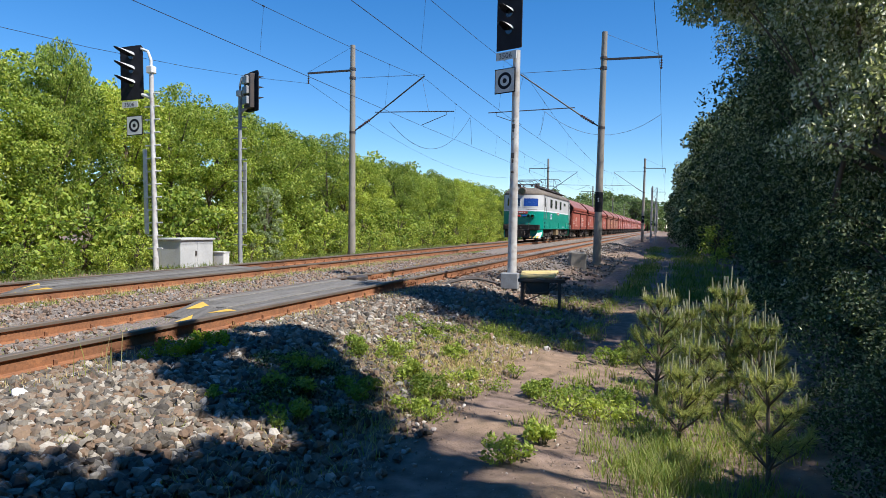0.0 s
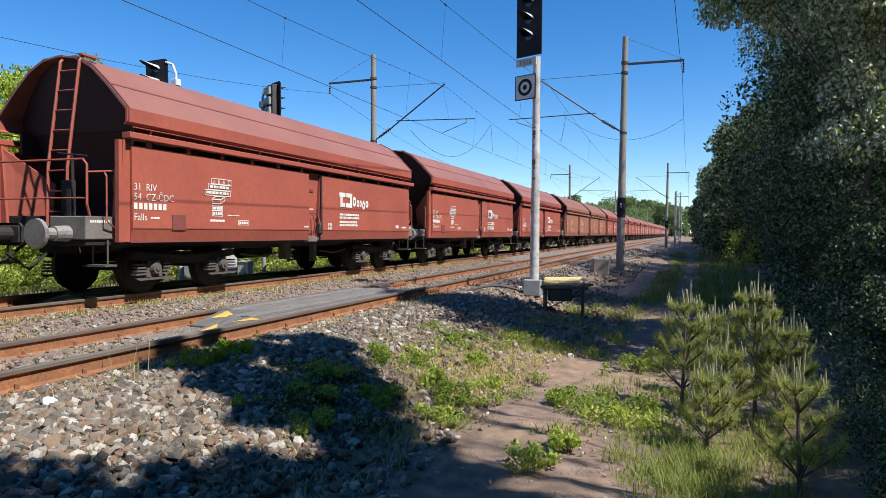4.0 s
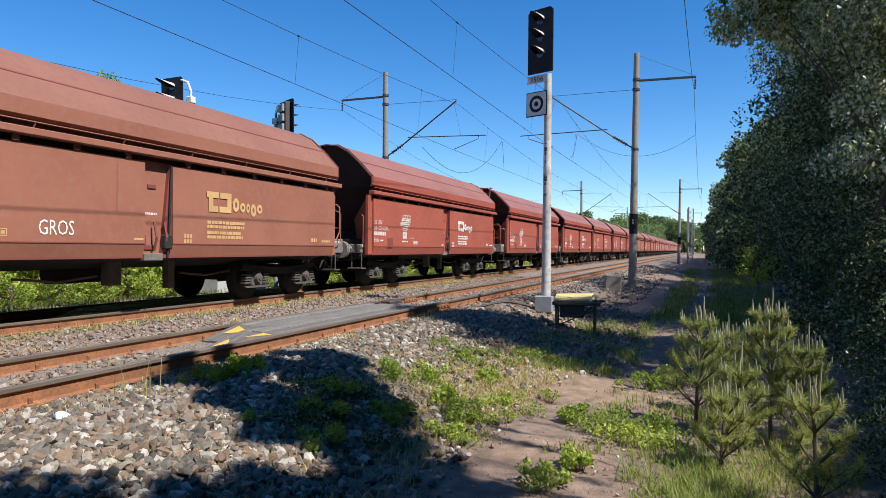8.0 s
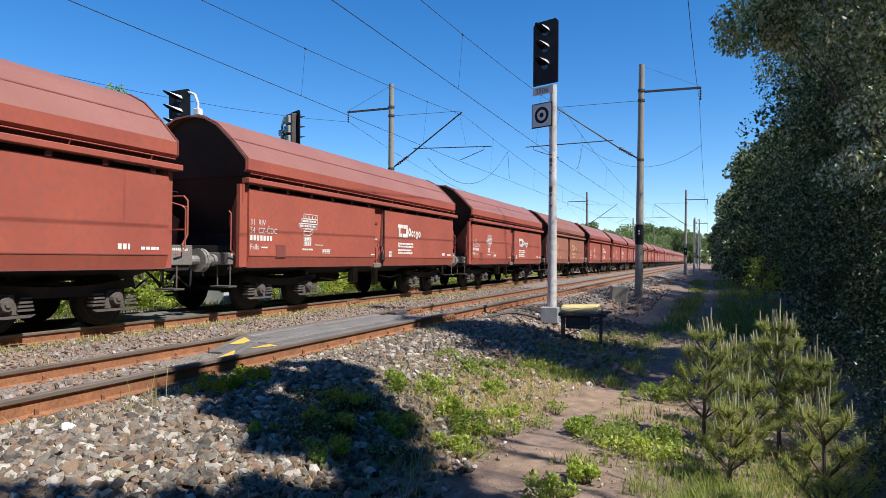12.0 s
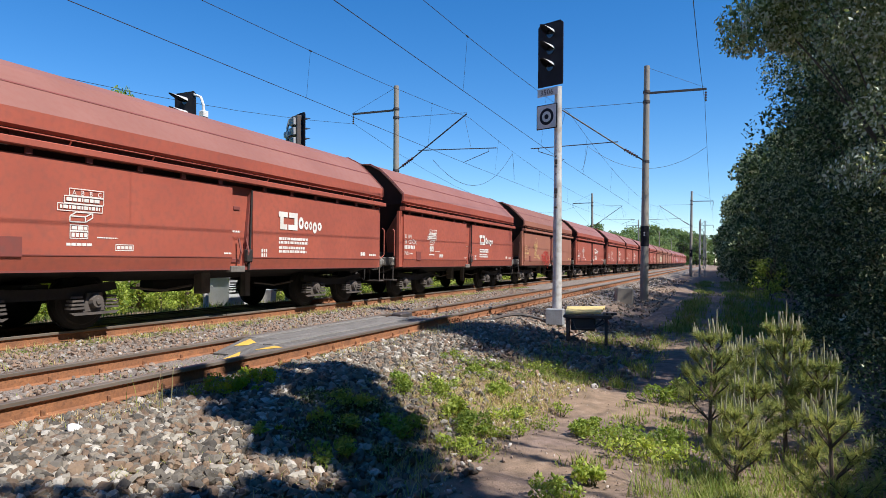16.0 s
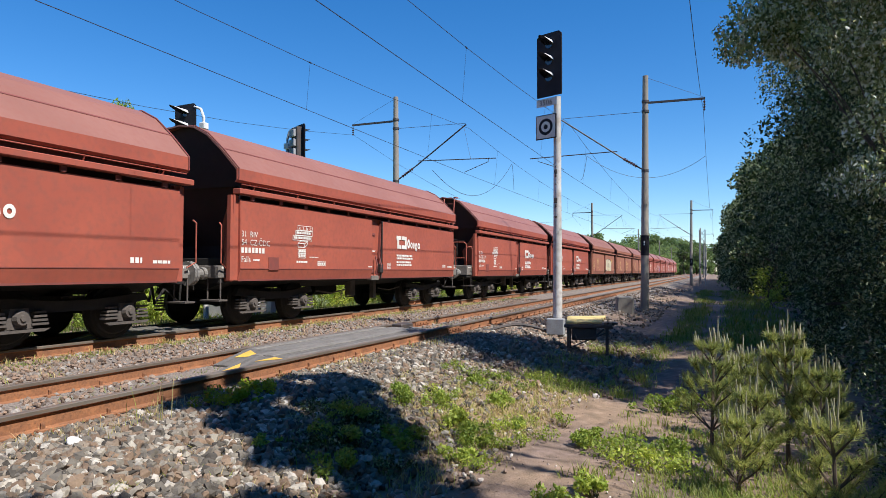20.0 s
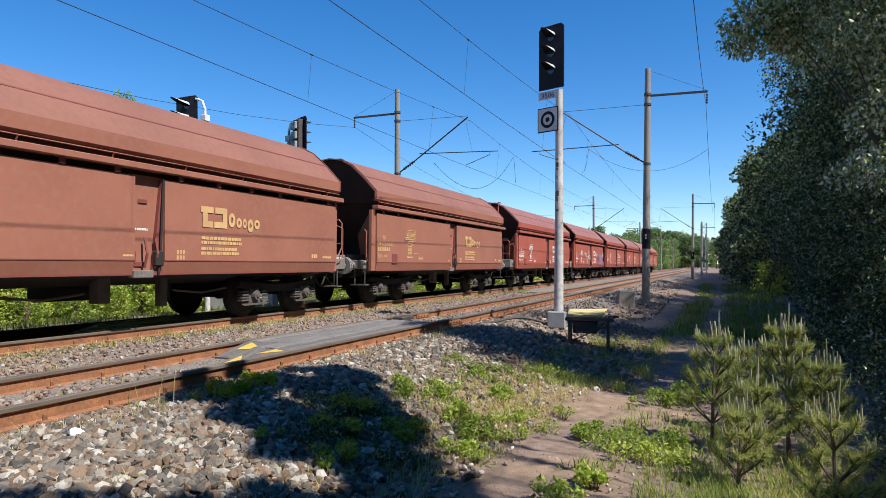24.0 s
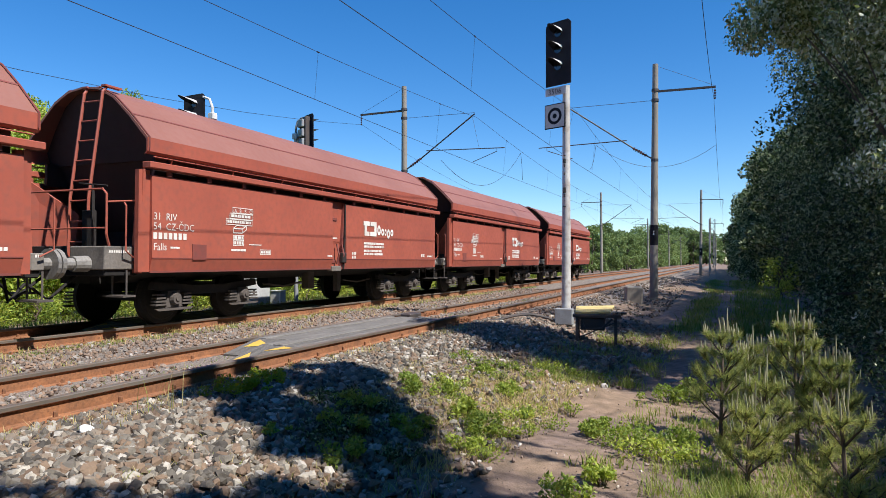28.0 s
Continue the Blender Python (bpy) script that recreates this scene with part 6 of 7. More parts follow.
def signal_head(root, x, z0, z1, w, f, reach):
    """A black screen with lamp hoods. f: -1 faces the viewer, +1 turns its back."""
    bm = bmesh.new()
    c = 0.07
    slab(bm, [(x - w / 2, 0, z0), (x + w / 2, 0, z0), (x + w / 2, 0, z1 - c), (x + w / 2 - c, 0, z1), (x - w / 2 + c, 0, z1), (x - w / 2, 0, z1 - c)], f * 0.025, 1)
    part("screen", bm, M["black"], root, "black signal screen")
    for s in (-1,):
        bm = bmesh.new()
        slab(bm, [(x + s * w / 2, 0, z0), (x + s * (w / 2 + 0.05), -f * 0.09, z0 + 0.03), (x + s * (w / 2 + 0.05), -f * 0.09, z1 - c - 0.03), (x + s * w / 2, 0, z1 - c)], f * 0.012, 1)
        part("screen_wing", bm, M["black"], root, "folded edge of the screen")
    bm = bmesh.new()
    box(bm, x - w * 0.42, x + w * 0.22, min(0, -f * 0.2), max(0, -f * 0.2), z0 + 0.1, z1 - 0.1, 0.02)
    part("lamp_case", bm, M["dark_steel"], root)
    if f > 0:
        for k in range(3):
            z = z0 + (z1 - z0) * (0.26 + 0.25 * k)
            boxpart("lamp_case", (x - w * 0.38, x + w * 0.14, -0.3, -0.2, z - 0.13, z + 0.13), M["grey"], root, "grey back of a lamp case", 0.02)
    n = 3
    for k in range(n):
        z = z0 + (z1 - z0) * (0.3 + 0.26 * k)
        bm = bmesh.new()
        m = 12
        rings = []
        for d in (0.02, 0.42):
            ring = []
            for i in range(m + 1):
                a = math.pi * i / m
                ring.append(bm.verts.new((x + 0.11 * math.cos(a), f * (d if d < 0.1 else 0.03 + reach * max(0.0, math.sin(a)) ** 0.8), z + 0.11 * math.sin(a))))
            rings.append(ring)
        for i in range(m):
            bm.faces.new((rings[0][i], rings[0][i + 1], rings[1][i + 1], rings[1][i]))
        h = part("hood", bm, [M["hood"] if f < 0 else M["black"], M["black"]], root, "weathered grey lamp hood, black inside" if f < 0 else "black lamp hood")
        md = h.modifiers.new("thick", "SOLIDIFY")
        md.thickness, md.offset, md.material_offset, md.material_offset_rim = 0.008, 1.0, 1, 1
        bm = bmesh.new()
        tube(bm, (x, f * 0.03, z), (x, f * 0.04, z), 0.1, 0.095, 16)
        part("lens", bm, M["dark_glass"], h, "dark unlit lens")


def signal(x, y, z0, z1, offset, f, post, number, target_z, ladder, turn=0.0, lean=0.0):
    """turn: degrees by which the head and boards face to the left of the track. lean: degrees off plumb."""
    zb = float(land(x, y)) - 0.1
    root = tagged(empty("railway_signal", pose(x, y, 0, 0, lean, 0)), "white mast with a black three-lamp railway signal" if post == "white" else "grey mast with a black railway signal seen from behind", "signal", "railway signals")
    bm = bmesh.new()
    r = 0.75 if ladder else 1.0
    tube(bm, (0, 0, zb), (0, 0, 2.0), 0.105 * r, 0.095 * r, 14, False)
    tube(bm, (0, 0, 2.0), (0, 0, z1 - (1.45 if ladder == 0 else 0.75)), 0.09 * r, 0.08 * r, 14, False)
    part("post", bm, M["post_white" if post == "white" else post], root, post + " painted steel post", True)
    if ladder:
        bm = bmesh.new()
        pipe(bm, [(0, 0, z1 - 0.75), (0, 0, z1 - 0.45), (offset * 0.15, 0, z1 - 0.2), (offset * 0.5, 0, z1 - 0.1)], 0.04, 8)
        part("head_bracket", bm, M[post], root)
        boxpart("clamp", (-0.1, 0.1, -0.1, 0.1, z1 - 0.82, z1 - 0.62), M["white"], root, "white clamp that holds the bracket", 0.02)
        bm = bmesh.new()
        pipe(bm, [(0, 0, z0 + 0.0), (offset * 0.5, 0, z0 + 0.12)], 0.05, 8)
        part("lower_bracket", bm, M[post], root)
        for k in range(13):
            bm = bmesh.new()
            tube(bm, (-0.25, 0, 0.3 + k * 0.36), (0.25, 0, 0.3 + k * 0.36), 0.02, 0.02, 6)
            part("rung", bm, M["white"] if post == "white" else M["grey"], root)
        bm = bmesh.new()
        gx = -0.42 if f < 0 else 0.08
        box(bm, gx, gx + 0.11, 0.05, 0.12, 0.7, 3.1, 0.01)
        part("guard_plate", bm, M[post], root)
    signal_head(root, offset, z0, z1, 0.78 if ladder and f < 0 else 0.66, f, 0.62 if ladder and f < 0 else 0.36)
    if number:
        bm = bmesh.new()
        box(bm, offset - 0.27, offset + 0.27, -0.12, -0.1, z0 - 0.24, z0 - 0.07)
        pl = part("number_plate", bm, M["white"], root, "white plate with black figures")
        m = Matrix.Translation((offset - 0.2, -0.1225, z0 - 0.215)) @ pose(0, 0, 0, 90, 0, 0)
        text_part("figures", "3506", 0.17, m, M["black"], pl, 1.05)
    if target_z:
        tx = -0.52 if ladder else offset - 0.02
        bm = bmesh.new()
        box(bm, tx - 0.27, tx + 0.27, -0.12, -0.1, target_z - 0.27, target_z + 0.27)
        rim = part("target_board", bm, M["black"], root, "black-edged square board")
        bm = bmesh.new()
        box(bm, tx - 0.25, tx + 0.25, -0.124, -0.12, target_z - 0.25, target_z + 0.25)
        part("board_face", bm, M["white"], rim, "white face")
        for nm, r0, r1 in (("ring", 0.12, 0.185), ("dot", 0.0, 0.055)):
            bm = bmesh.new()
            for i in range(28):
                a, c = i * math.tau / 28, (i + 1) * math.tau / 28
                pts = [(tx + r * math.cos(q), -0.127, target_z + r * math.sin(q)) for r, q in ((r0, a), (r1, a), (r1, c), (r0, c))]
                if r0 == 0:
                    pts = pts[1:]
                quad(bm, pts)
            part(nm, bm, M["black"], rim, "black painted " + nm)
    bm = bmesh.new()
    box(bm, -0.22, 0.22, -0.22, 0.22, zb - 0.1, zb + 0.14, 0.02)
    part("footing", bm, M["concrete"], root, "concrete footing")
    for ob in root.children:
        if ob.name.split(".")[0] in ("screen", "screen_wing", "lamp_case", "hood", "number_plate", "target_board"):
            ob.matrix_basis = pose(offset, 0, 0) @ pose(0, 0, 0, 0, 0, -turn) @ pose(-offset, 0, 0)
    return root


near_signal = signal(-3.2, 14.6, 5.0, 6.42, -0.17, -1, "white", True, 4.3, 0, 22)
for pz, pw, ph in ((3.3, 0.03, 0.05), (3.2, 0.02, 0.03), (3.02, 0.012, 0.03), (2.66, 0.035, 0.06), (2.54, 0.02, 0.04), (2.3, 0.03, 0.02), (3.42, 0.025, 0.015)):
    boxpart("rust_patch", (-0.02 - pw, pw - 0.02, -0.104, -0.086, pz - ph, pz + ph), M["dark_steel"], near_signal, "dark scraped patch on the post", 0.01)
boxpart("connection_box", (-0.19, 0.19, -0.28, -0.08, -0.27, 0.08), M["grey"], near_signal, "grey cable connection box", 0.015)
signal(-13.55, 15.3, 4.5, 6.0, -0.66, -1, "white", True, 3.75, 1, 0, -1.9)
signal(-13.66, 19.4, 4.78, 6.12, 0.52, 1, "grey", False, 0, 1, 28, -0.6)


def relay_cabinet():
    root = tagged(empty("relay_cabinet", pose(-14.0, 16.9, -0.42)), "white-grey sheet metal relay cabinet beside the far track", "cabinet")
    boxpart("body", (-0.42, 0.42, -0.55, 0.95, 0.08, 0.92), M["cabinet"], root, "", 0.015)
    boxpart("lid", (-0.47, 0.47, -0.6, 1.0, 0.92, 0.98), M["cabinet"], root, "", 0.01)
    boxpart("plinth", (-0.4, 0.4, -0.5, 0.9, 0.0, 0.08), M["concrete"], root)
    boxpart("door_seam", (0.42, 0.424, 0.19, 0.2, 0.12, 0.9), M["grey"], root)
    boxpart("door_handle", (0.42, 0.45, 0.1, 0.15, 0.45, 0.6), M["dark_steel"], root)
    root2 = tagged(empty("relay_cabinet", pose(-13.6, 18.3, -0.42)), "small white-grey cabinet beside a larger one", "cabinet")
    boxpart("body", (-0.2, 0.2, -0.15, 0.15, 0.05, 0.5), M["white"], root2, "", 0.01)
    boxpart("lid", (-0.22, 0.22, -0.17, 0.17, 0.5, 0.53), M["white"], root2, "", 0.005)


relay_cabinet()


def work_table():
    root = tagged(empty("iron_table", pose(-2.28, 13.1, float(land(-2.28, 13.1)) + 0.06, 0, 0, 8)), "rusty iron work table with a yellowed wooden top", "table")
    for k, (x, y) in enumerate(((-0.36, -0.22), (0.36, -0.22), (-0.36, 0.22), (0.36, 0.22))):
        boxpart("leg", (x - 0.028, x + 0.028, y - 0.028, y + 0.028, -0.16, 0.52), M["dark_steel"], root)
    boxpart("frame", (-0.44, 0.46, -0.28, 0.28, 0.5, 0.56), M["dark_steel"], root, "", 0.008)
    for s in (-0.36, 0.36):
        boxpart("brace", (s - 0.012, s + 0.012, -0.2, 0.2, 0.2, 0.23), M["dark_steel"], root)
    bm = bmesh.new()
    pipe(bm, [(-0.36, -0.22, 0.1), (0.36, -0.22, 0.42)], 0.012)
    part("cross_brace", bm, M["dark_steel"], root)
    for k in range(3):
        b = boxpart("top_board", (-0.4, 0.27 + 0.03 * k, -0.27 + k * 0.18, -0.1 + k * 0.18, -0.02, 0.02), M["old_board"], root, "weathered yellowed board", 0.006)
        b.matrix_basis = pose(0, 0, 0.64, 9, -2, 0)
    for dx in (0.3, 0.4):
        bm = bmesh.new()
        box(bm, dx, dx + 0.05, -0.34, 0.3, 0.575, 0.62, 0.006)
        part("rail_bar", bm, M["sleeper"], root, "weathered bar across the frame")
    bm = bmesh.new()
    pipe(bm, [(-0.3, -0.2, 0.5), (-0.2, -0.24, 0.28), (0.1, -0.22, 0.3), (0.3, -0.2, 0.48)], 0.02)
    part("chain", bm, M["dark_steel"], root, "slack chain under the frame")
    for s in (-0.25, 0.1):
        boxpart("batten", (s - 0.03, s + 0.03, -0.26, 0.26, 0.56, 0.585), M["sleeper"], root)
    boxpart("tool_box", (-0.3, 0.16, -0.22, 0.2, 0.26, 0.5), M["dark_steel"], root, "dark box hung under the frame", 0.02)
    boxpart("bracket", (0.34, 0.56, -0.08, 0.08, 0.56, 0.6), M["dark_steel"], root)


work_table()


def marker_block():
    bm = bmesh.new()
    box(bm, -0.3, 0.3, -0.25, 0.25, -0.15, 0.55, 0.05)
    ob = part("concrete_block", bm, M["concrete"])
    ob.matrix_basis = pose(-3.05, 25.0, float(land(-3.05, 25.0)), 2, 3, 15)
    tagged(ob, "squat weathered concrete block beside the mast", "concrete block")


marker_block()


def lineside_cable():
    bm = bmesh.new()
    pts = []
    for k in range(13):
        f = k / 12
        x, y = -3.25 - 1.6 * f, 14.4 - 1.0 * f + 0.15 * math.sin(5 * f)
        pts.append((x, y, float(land(x, y)) + 0.03 + 0.12 * math.sin(math.pi * min(1, f * 1.3)) * (f < 0.77)))
    pipe(bm, pts, 0.028, 7)
    tagged(part("cable_hose", bm, M["dark_steel"]), "dark cable hose from the signal to the rail", "cable")


lineside_cable()


# ---- loose stones ----
def block():
    """Corners and faces of a lump: twenty facets."""
    g = (1 + 5 ** 0.5) / 2
    v = np.array([(-1, g, 0), (1, g, 0), (-1, -g, 0), (1, -g, 0), (0, -1, g), (0, 1, g), (0, -1, -g), (0, 1, -g), (g, 0, -1), (g, 0, 1), (-g, 0, -1), (-g, 0, 1)]) / 1.9
    f = ((0, 11, 5), (0, 5, 1), (0, 1, 7), (0, 7, 10), (0, 10, 11), (1, 5, 9), (5, 11, 4), (11, 10, 2), (10, 7, 6), (7, 1, 8),
         (3, 9, 4), (3, 4, 2), (3, 2, 6), (3, 6, 8), (3, 8, 9), (4, 9, 5), (2, 4, 11), (6, 2, 10), (8, 6, 7), (9, 8, 1))
    return v, np.array(f)


def stones(name, xs, ys, size, material, label, rng, sink=0.3):
    """Angular crushed stones, each of its own shape and turn, lying on the ground."""
    V, F = block()
    n = len(xs)
    # planes cut off the lump give it broken, angular sides
    sh = np.repeat(V[None], n, 0) + rng.normal(0, 0.1, (n, 12, 3))
    for _ in range(5):
        cut = rng.normal(size=(n, 3))
        cut /= np.linalg.norm(cut, axis=1)[:, None]
        over = np.maximum(0, np.einsum("nki,ni->nk", sh, cut) - (0.45 + 0.25 * rng.random(n))[:, None])
        sh = sh - over[..., None] * cut[:, None]
    sc = np.stack([0.75 + 0.6 * rng.random(n), 0.7 + 0.5 * rng.random(n), 0.6 + 0.4 * rng.random(n)], 1) * size[:, None]
    sh = sh * sc[:, None]
    q = rng.normal(size=(n, 4)) * np.array([1, 0.5, 0.5, 1])
    q /= np.linalg.norm(q, axis=1)[:, None]
    w, x, y, z = q.T
    R = np.stack([np.stack([1 - 2 * (y * y + z * z), 2 * (x * y - z * w), 2 * (x * z + y * w)], -1), np.stack([2 * (x * y + z * w), 1 - 2 * (x * x + z * z), 2 * (y * z - x * w)], -1), np.stack([2 * (x * z - y * w), 2 * (y * z + x * w), 1 - 2 * (x * x + y * y)], -1)], 1)
    sh = np.einsum("nij,nkj->nki", R, sh)
    zc = land(xs, ys) + size * (0.5 - sink) + 0.02 * rng.random(n)
    sh += np.stack([xs, ys, zc], 1)[:, None]
    f = (F[None] + (np.arange(n) * 12)[:, None, None]).reshape(-1, 3)
    return tagged(new(name, raw_mesh(name, sh.reshape(-1, 3), f, material)), label, "stones", kind="stuff")


def scatter(rng, n, x0, x1, y0, y1, near=0.0):
    x = x0 + (x1 - x0) * rng.random(n)
    y = y0 + (y1 - y0) * rng.random(n) ** (1 + near)
    return x, y


def on_path(x, y):
    """How trodden the ground is, 0 to 1."""
    c = np.interp(y, [0, 4.3, 6, 7.8, 10, 14, 36, 80], [-1.6, -1.5, -1.35, -1.2, -0.75, -0.2, 0.15, 0.2])
    return np.clip(1.35 - np.abs(x - c) / 0.36, 0, 1)


def under_rails(x):
    d = np.minimum.reduce([np.abs(x - (c + s * GAUGE)) for c in (NEAR_C, FAR_C) for s in (-1, 1)])
    return d < 0.1


def lay_stones():
    rng = np.random.default_rng(5)
    # grey crushed stone on the shoulder, thick near the viewer, thinning into the grass
    x, y = scatter(rng, 36000, -4.8, -1.7, 1.6, 15.0, 0.75)
    keep = rng.random(len(x)) < np.clip(1.25 - (x + 4.2) / 1.7, 0.06, 1) * np.where(y < 5.6, 1.0, np.clip(1.05 - (y - 5.6) * 0.06 - np.clip(x + 3.8, 0, 2) * 0.36, 0.16, 1))
    x, y = x[keep], y[keep]
    stones("shoulder_stones", x, y, 0.025 + 0.036 * rng.random(len(x)) ** 1.3, M["stone"], "loose grey and brown crushed stone on the bank", rng)
    x, y = scatter(rng, 6000, -9.0, -6.55, 2.5, 30.0, 0.6)
    x2, y2 = scatter(rng, 2000, -4.85, -4.2, 6.0, 30.0, 0.5)
    x3, y3 = scatter(rng, 2500, -6.3, -5.0, 2.0, 30.0, 0.6)
    x4, y4 = scatter(rng, 1300, -12.6, -9.2, 4.0, 40.0, 0.4)
    x, y = np.concatenate([x, x2, x3, x4]), np.concatenate([y, y2, y3, y4])
    deck = ((np.abs(x - NEAR_C) < 0.66) & (y > 6.3) & (y < 11.9)) | ((np.abs(x - FAR_C) < 0.66) & (y > 7.4) & (y < 14.5))
    keep = ~under_rails(x) & ~deck
    x, y = x[keep], y[keep]
    stones("track_stones", x, y, 0.022 + 0.022 * rng.random(len(x)), M["stone_rusty"], "rust-stained ballast stones between the tracks", rng, 0.45)
    x, y = scatter(rng, 5000, -2.6, 1.4, 2.2, 16.0, 0.5)
    keep = rng.random(len(x)) < 1 - 0.75 * on_path(x, y)
    x, y = x[keep], y[keep]
    stones("path_pebbles", x, y, 0.004 + 0.014 * rng.random(len(x)) ** 4, M["chip"], "scattered pebbles on the trodden earth", rng)
    x, y = scatter(rng, 5200, -3.6, -1.5, 3.6, 12.0, 0.3)
    keep = rng.random(len(x)) < 1 - 0.85 * on_path(x, y)
    x, y = x[keep], y[keep]
    stones("bank_chips", x, y, 0.006 + 0.03 * rng.random(len(x)) ** 4.5, M["chip"], "pale and pinkish stone chips on the sunny bank", rng)
    # broken rock and clods on the shaded slope by the table
    x, y = scatter(rng, 4200, -4.3, -1.1, 8.6, 17.0, 0.2)
    keep = (rng.random(len(x)) < 1 - 0.9 * on_path(x, y)) & (rng.random(len(x)) < np.clip((y - 8.6 + 0.9 * (x + 1.3)) / 1.5, 0.1, 1))
    x, y = x[keep], y[keep]
    stones("slope_rubble", x, y, 0.025 + 0.06 * rng.random(len(x)) ** 2.2, M["stone_rusty"], "broken rock and clods on the slope below the signal", rng, 0.35)
    x, y = scatter(rng, 2600, -4.6, -1.8, 14.0, 60.0, 0.8)
    stones("far_shoulder_stones", x, y, 0.03 + 0.03 * rng.random(len(x)), M["stone"], "ballast stones along the far shoulder", rng)


lay_stones()


def white_stone():
    bm = bmesh.new()
    bmesh.ops.create_icosphere(bm, subdivisions=2, radius=0.06)
    for v in bm.verts:
        v.co = Vector((v.co.x * 1.3, v.co.y, v.co.z * 0.8)) * (0.85 + 0.3 * noise.noise(v.co * 12))
    ob = part("white_stone", bm, M["white"])
    ob.matrix_basis = pose(-4.3, 3.52, float(land(-4.3, 3.52)) + 0.05, 10, 20, 40)
    tagged(ob, "pale angular stone lying on the ballast", "stone")


white_stone()


# ---- low plants ----
def blades(rng, cx, cy, n, h, spread, lean=0.4, width=0.006):
    """Bent grass blades: a quad and a tip each."""
    k = len(cx)
    x = np.repeat(cx, n) + rng.normal(0, 1, k * n) * np.repeat(spread, n)
    y = np.repeat(cy, n) + rng.normal(0, 1, k * n) * np.repeat(spread, n)
    hh = np.repeat(h, n) * (0.5 + 0.7 * rng.random(k * n))
    a = rng.random(k * n) * math.tau
    ln = lean * hh * (0.3 + rng.random(k * n))
    z = land(x, y) - 0.01
    w = width * (0.7 + 0.6 * rng.random(k * n))
    sx, sy = -np.sin(a) * w, np.cos(a) * w
    b = np.stack([x, y, z], 1)
    m = b + np.stack([np.cos(a) * ln * 0.35, np.sin(a) * ln * 0.35, hh * 0.6], 1)
    t = b + np.stack([np.cos(a) * ln, np.sin(a) * ln, hh], 1)
    s = np.stack([sx, sy, np.zeros_like(sx)], 1)
    v = np.stack([b - s, b + s, m - s * 0.8, m + s * 0.8, t], 1).reshape(-1, 3)
    i = np.arange(k * n)[:, None] * 5
    f = np.concatenate([i + np.array([[0, 1, 3]]), i + np.array([[0, 3, 2]]), i + np.array([[2, 3, 4]])], 0)
    return v, f


def stuff(name, vf, material, label, category):
    return tagged(new(name, raw_mesh(name, *vf, material)), label, category, kind="stuff")


def grasses():
    rng = np.random.default_rng(8)
    # dry short grass on the bank
    x, y = scatter(rng, 5600, -3.7, -1.5, 3.0, 15.0, 0.4)
    keep = rng.random(len(x)) < np.clip(1 - on_path(x, y) * 1.5, 0, 1) * np.clip((y - 4.2) / 2.5, 0.12, 1) * np.clip(1.2 - (y - 7.0) / 2.5, 0.07, 1)
    x, y = x[keep], y[keep]
    stuff("dry_grass", blades(rng, x, y, 11, 0.035 + 0.065 * rng.random(len(x)), np.full(len(x), 0.06), 1.2, 0.004), M["grass_dry"], "short dry yellow-green grass on the bank", "grass")
    # fresh grass right of the path and along its edges
    x, y = scatter(rng, 900, -1.2, 1.0, 5.2, 26.0, 0.5)
    keep = rng.random(len(x)) < np.clip(1 - on_path(x, y) * 1.6, 0, 1) * (0.35 + 0.65 * (np.sin(2.1 * x + 1.3 * y) > -0.1))
    x, y = x[keep], y[keep]
    stuff("fresh_grass", blades(rng, x, y, 16, 0.05 + 0.08 * rng.random(len(x)), np.full(len(x), 0.07), 0.8, 0.005), M["grass"], "fresh grass beside the trodden path", "grass")
    # tall tufts in front of the young pines
    x, y = np.concatenate([rng.normal(0.05, 0.24, 110), 0.1 + 0.7 * rng.random(25)]), np.concatenate([rng.normal(4.6, 0.4, 110), 4.2 + 1.6 * rng.random(25)])
    stuff("tall_grass", blades(rng, x, y, 30, 0.06 + 0.1 * rng.random(len(x)), np.full(len(x), 0.07), 0.8, 0.003), M["grass"], "tall grass tufts at the foot of the young pines", "grass")
    # grass along the rails and between the tracks
    x = np.concatenate([rng.normal(-4.55, 0.12, 120), rng.normal(-8.75, 0.15, 260), rng.normal(-7.2, 0.5, 60)])
    y = np.concatenate([3 + 9 * rng.random(120), 3 + 22 * rng.random(260), 3 + 20 * rng.random(60)])
    stuff("trackside_grass", blades(rng, x, y, 16, 0.06 + 0.07 * rng.random(len(x)), np.full(len(x), 0.07), 0.6, 0.004), M["grass_dry"], "sparse yellowish grass along the rails", "grass")
    # dry twigs, needles and bits of bark on the trodden earth
    x, y = scatter(rng, 2600, -2.2, 0.6, 2.6, 12.0, 0.4)
    stuff("path_litter", blades(rng, x, y, 2, 0.012 + 0.012 * rng.random(len(x)), np.full(len(x), 0.05), 3.2, 0.0035), M["bark"], "dry twigs and bits of bark on the path", "litter")
    # tufts on the slope below the signal, thin moss-like grass beside the rails
    x, y = scatter(rng, 46, -2.6, -0.9, 8.6, 15.0)
    stuff("slope_tufts", blades(rng, x, y, 60, 0.1 + 0.12 * rng.random(len(x)), 0.05 + 0.07 * rng.random(len(x)), 0.9, 0.004), M["grass"], "grass tufts on the slope below the signal", "grass")
    x = np.concatenate([rng.normal(-8.72, 0.13, 1500), rng.normal(-4.62, 0.12, 500), -6.1 + 0.3 * rng.random(120)])
    y = np.concatenate([2.5 + 30 * rng.random(1500), 3 + 12 * rng.random(500), 3 + 20 * rng.random(120)])
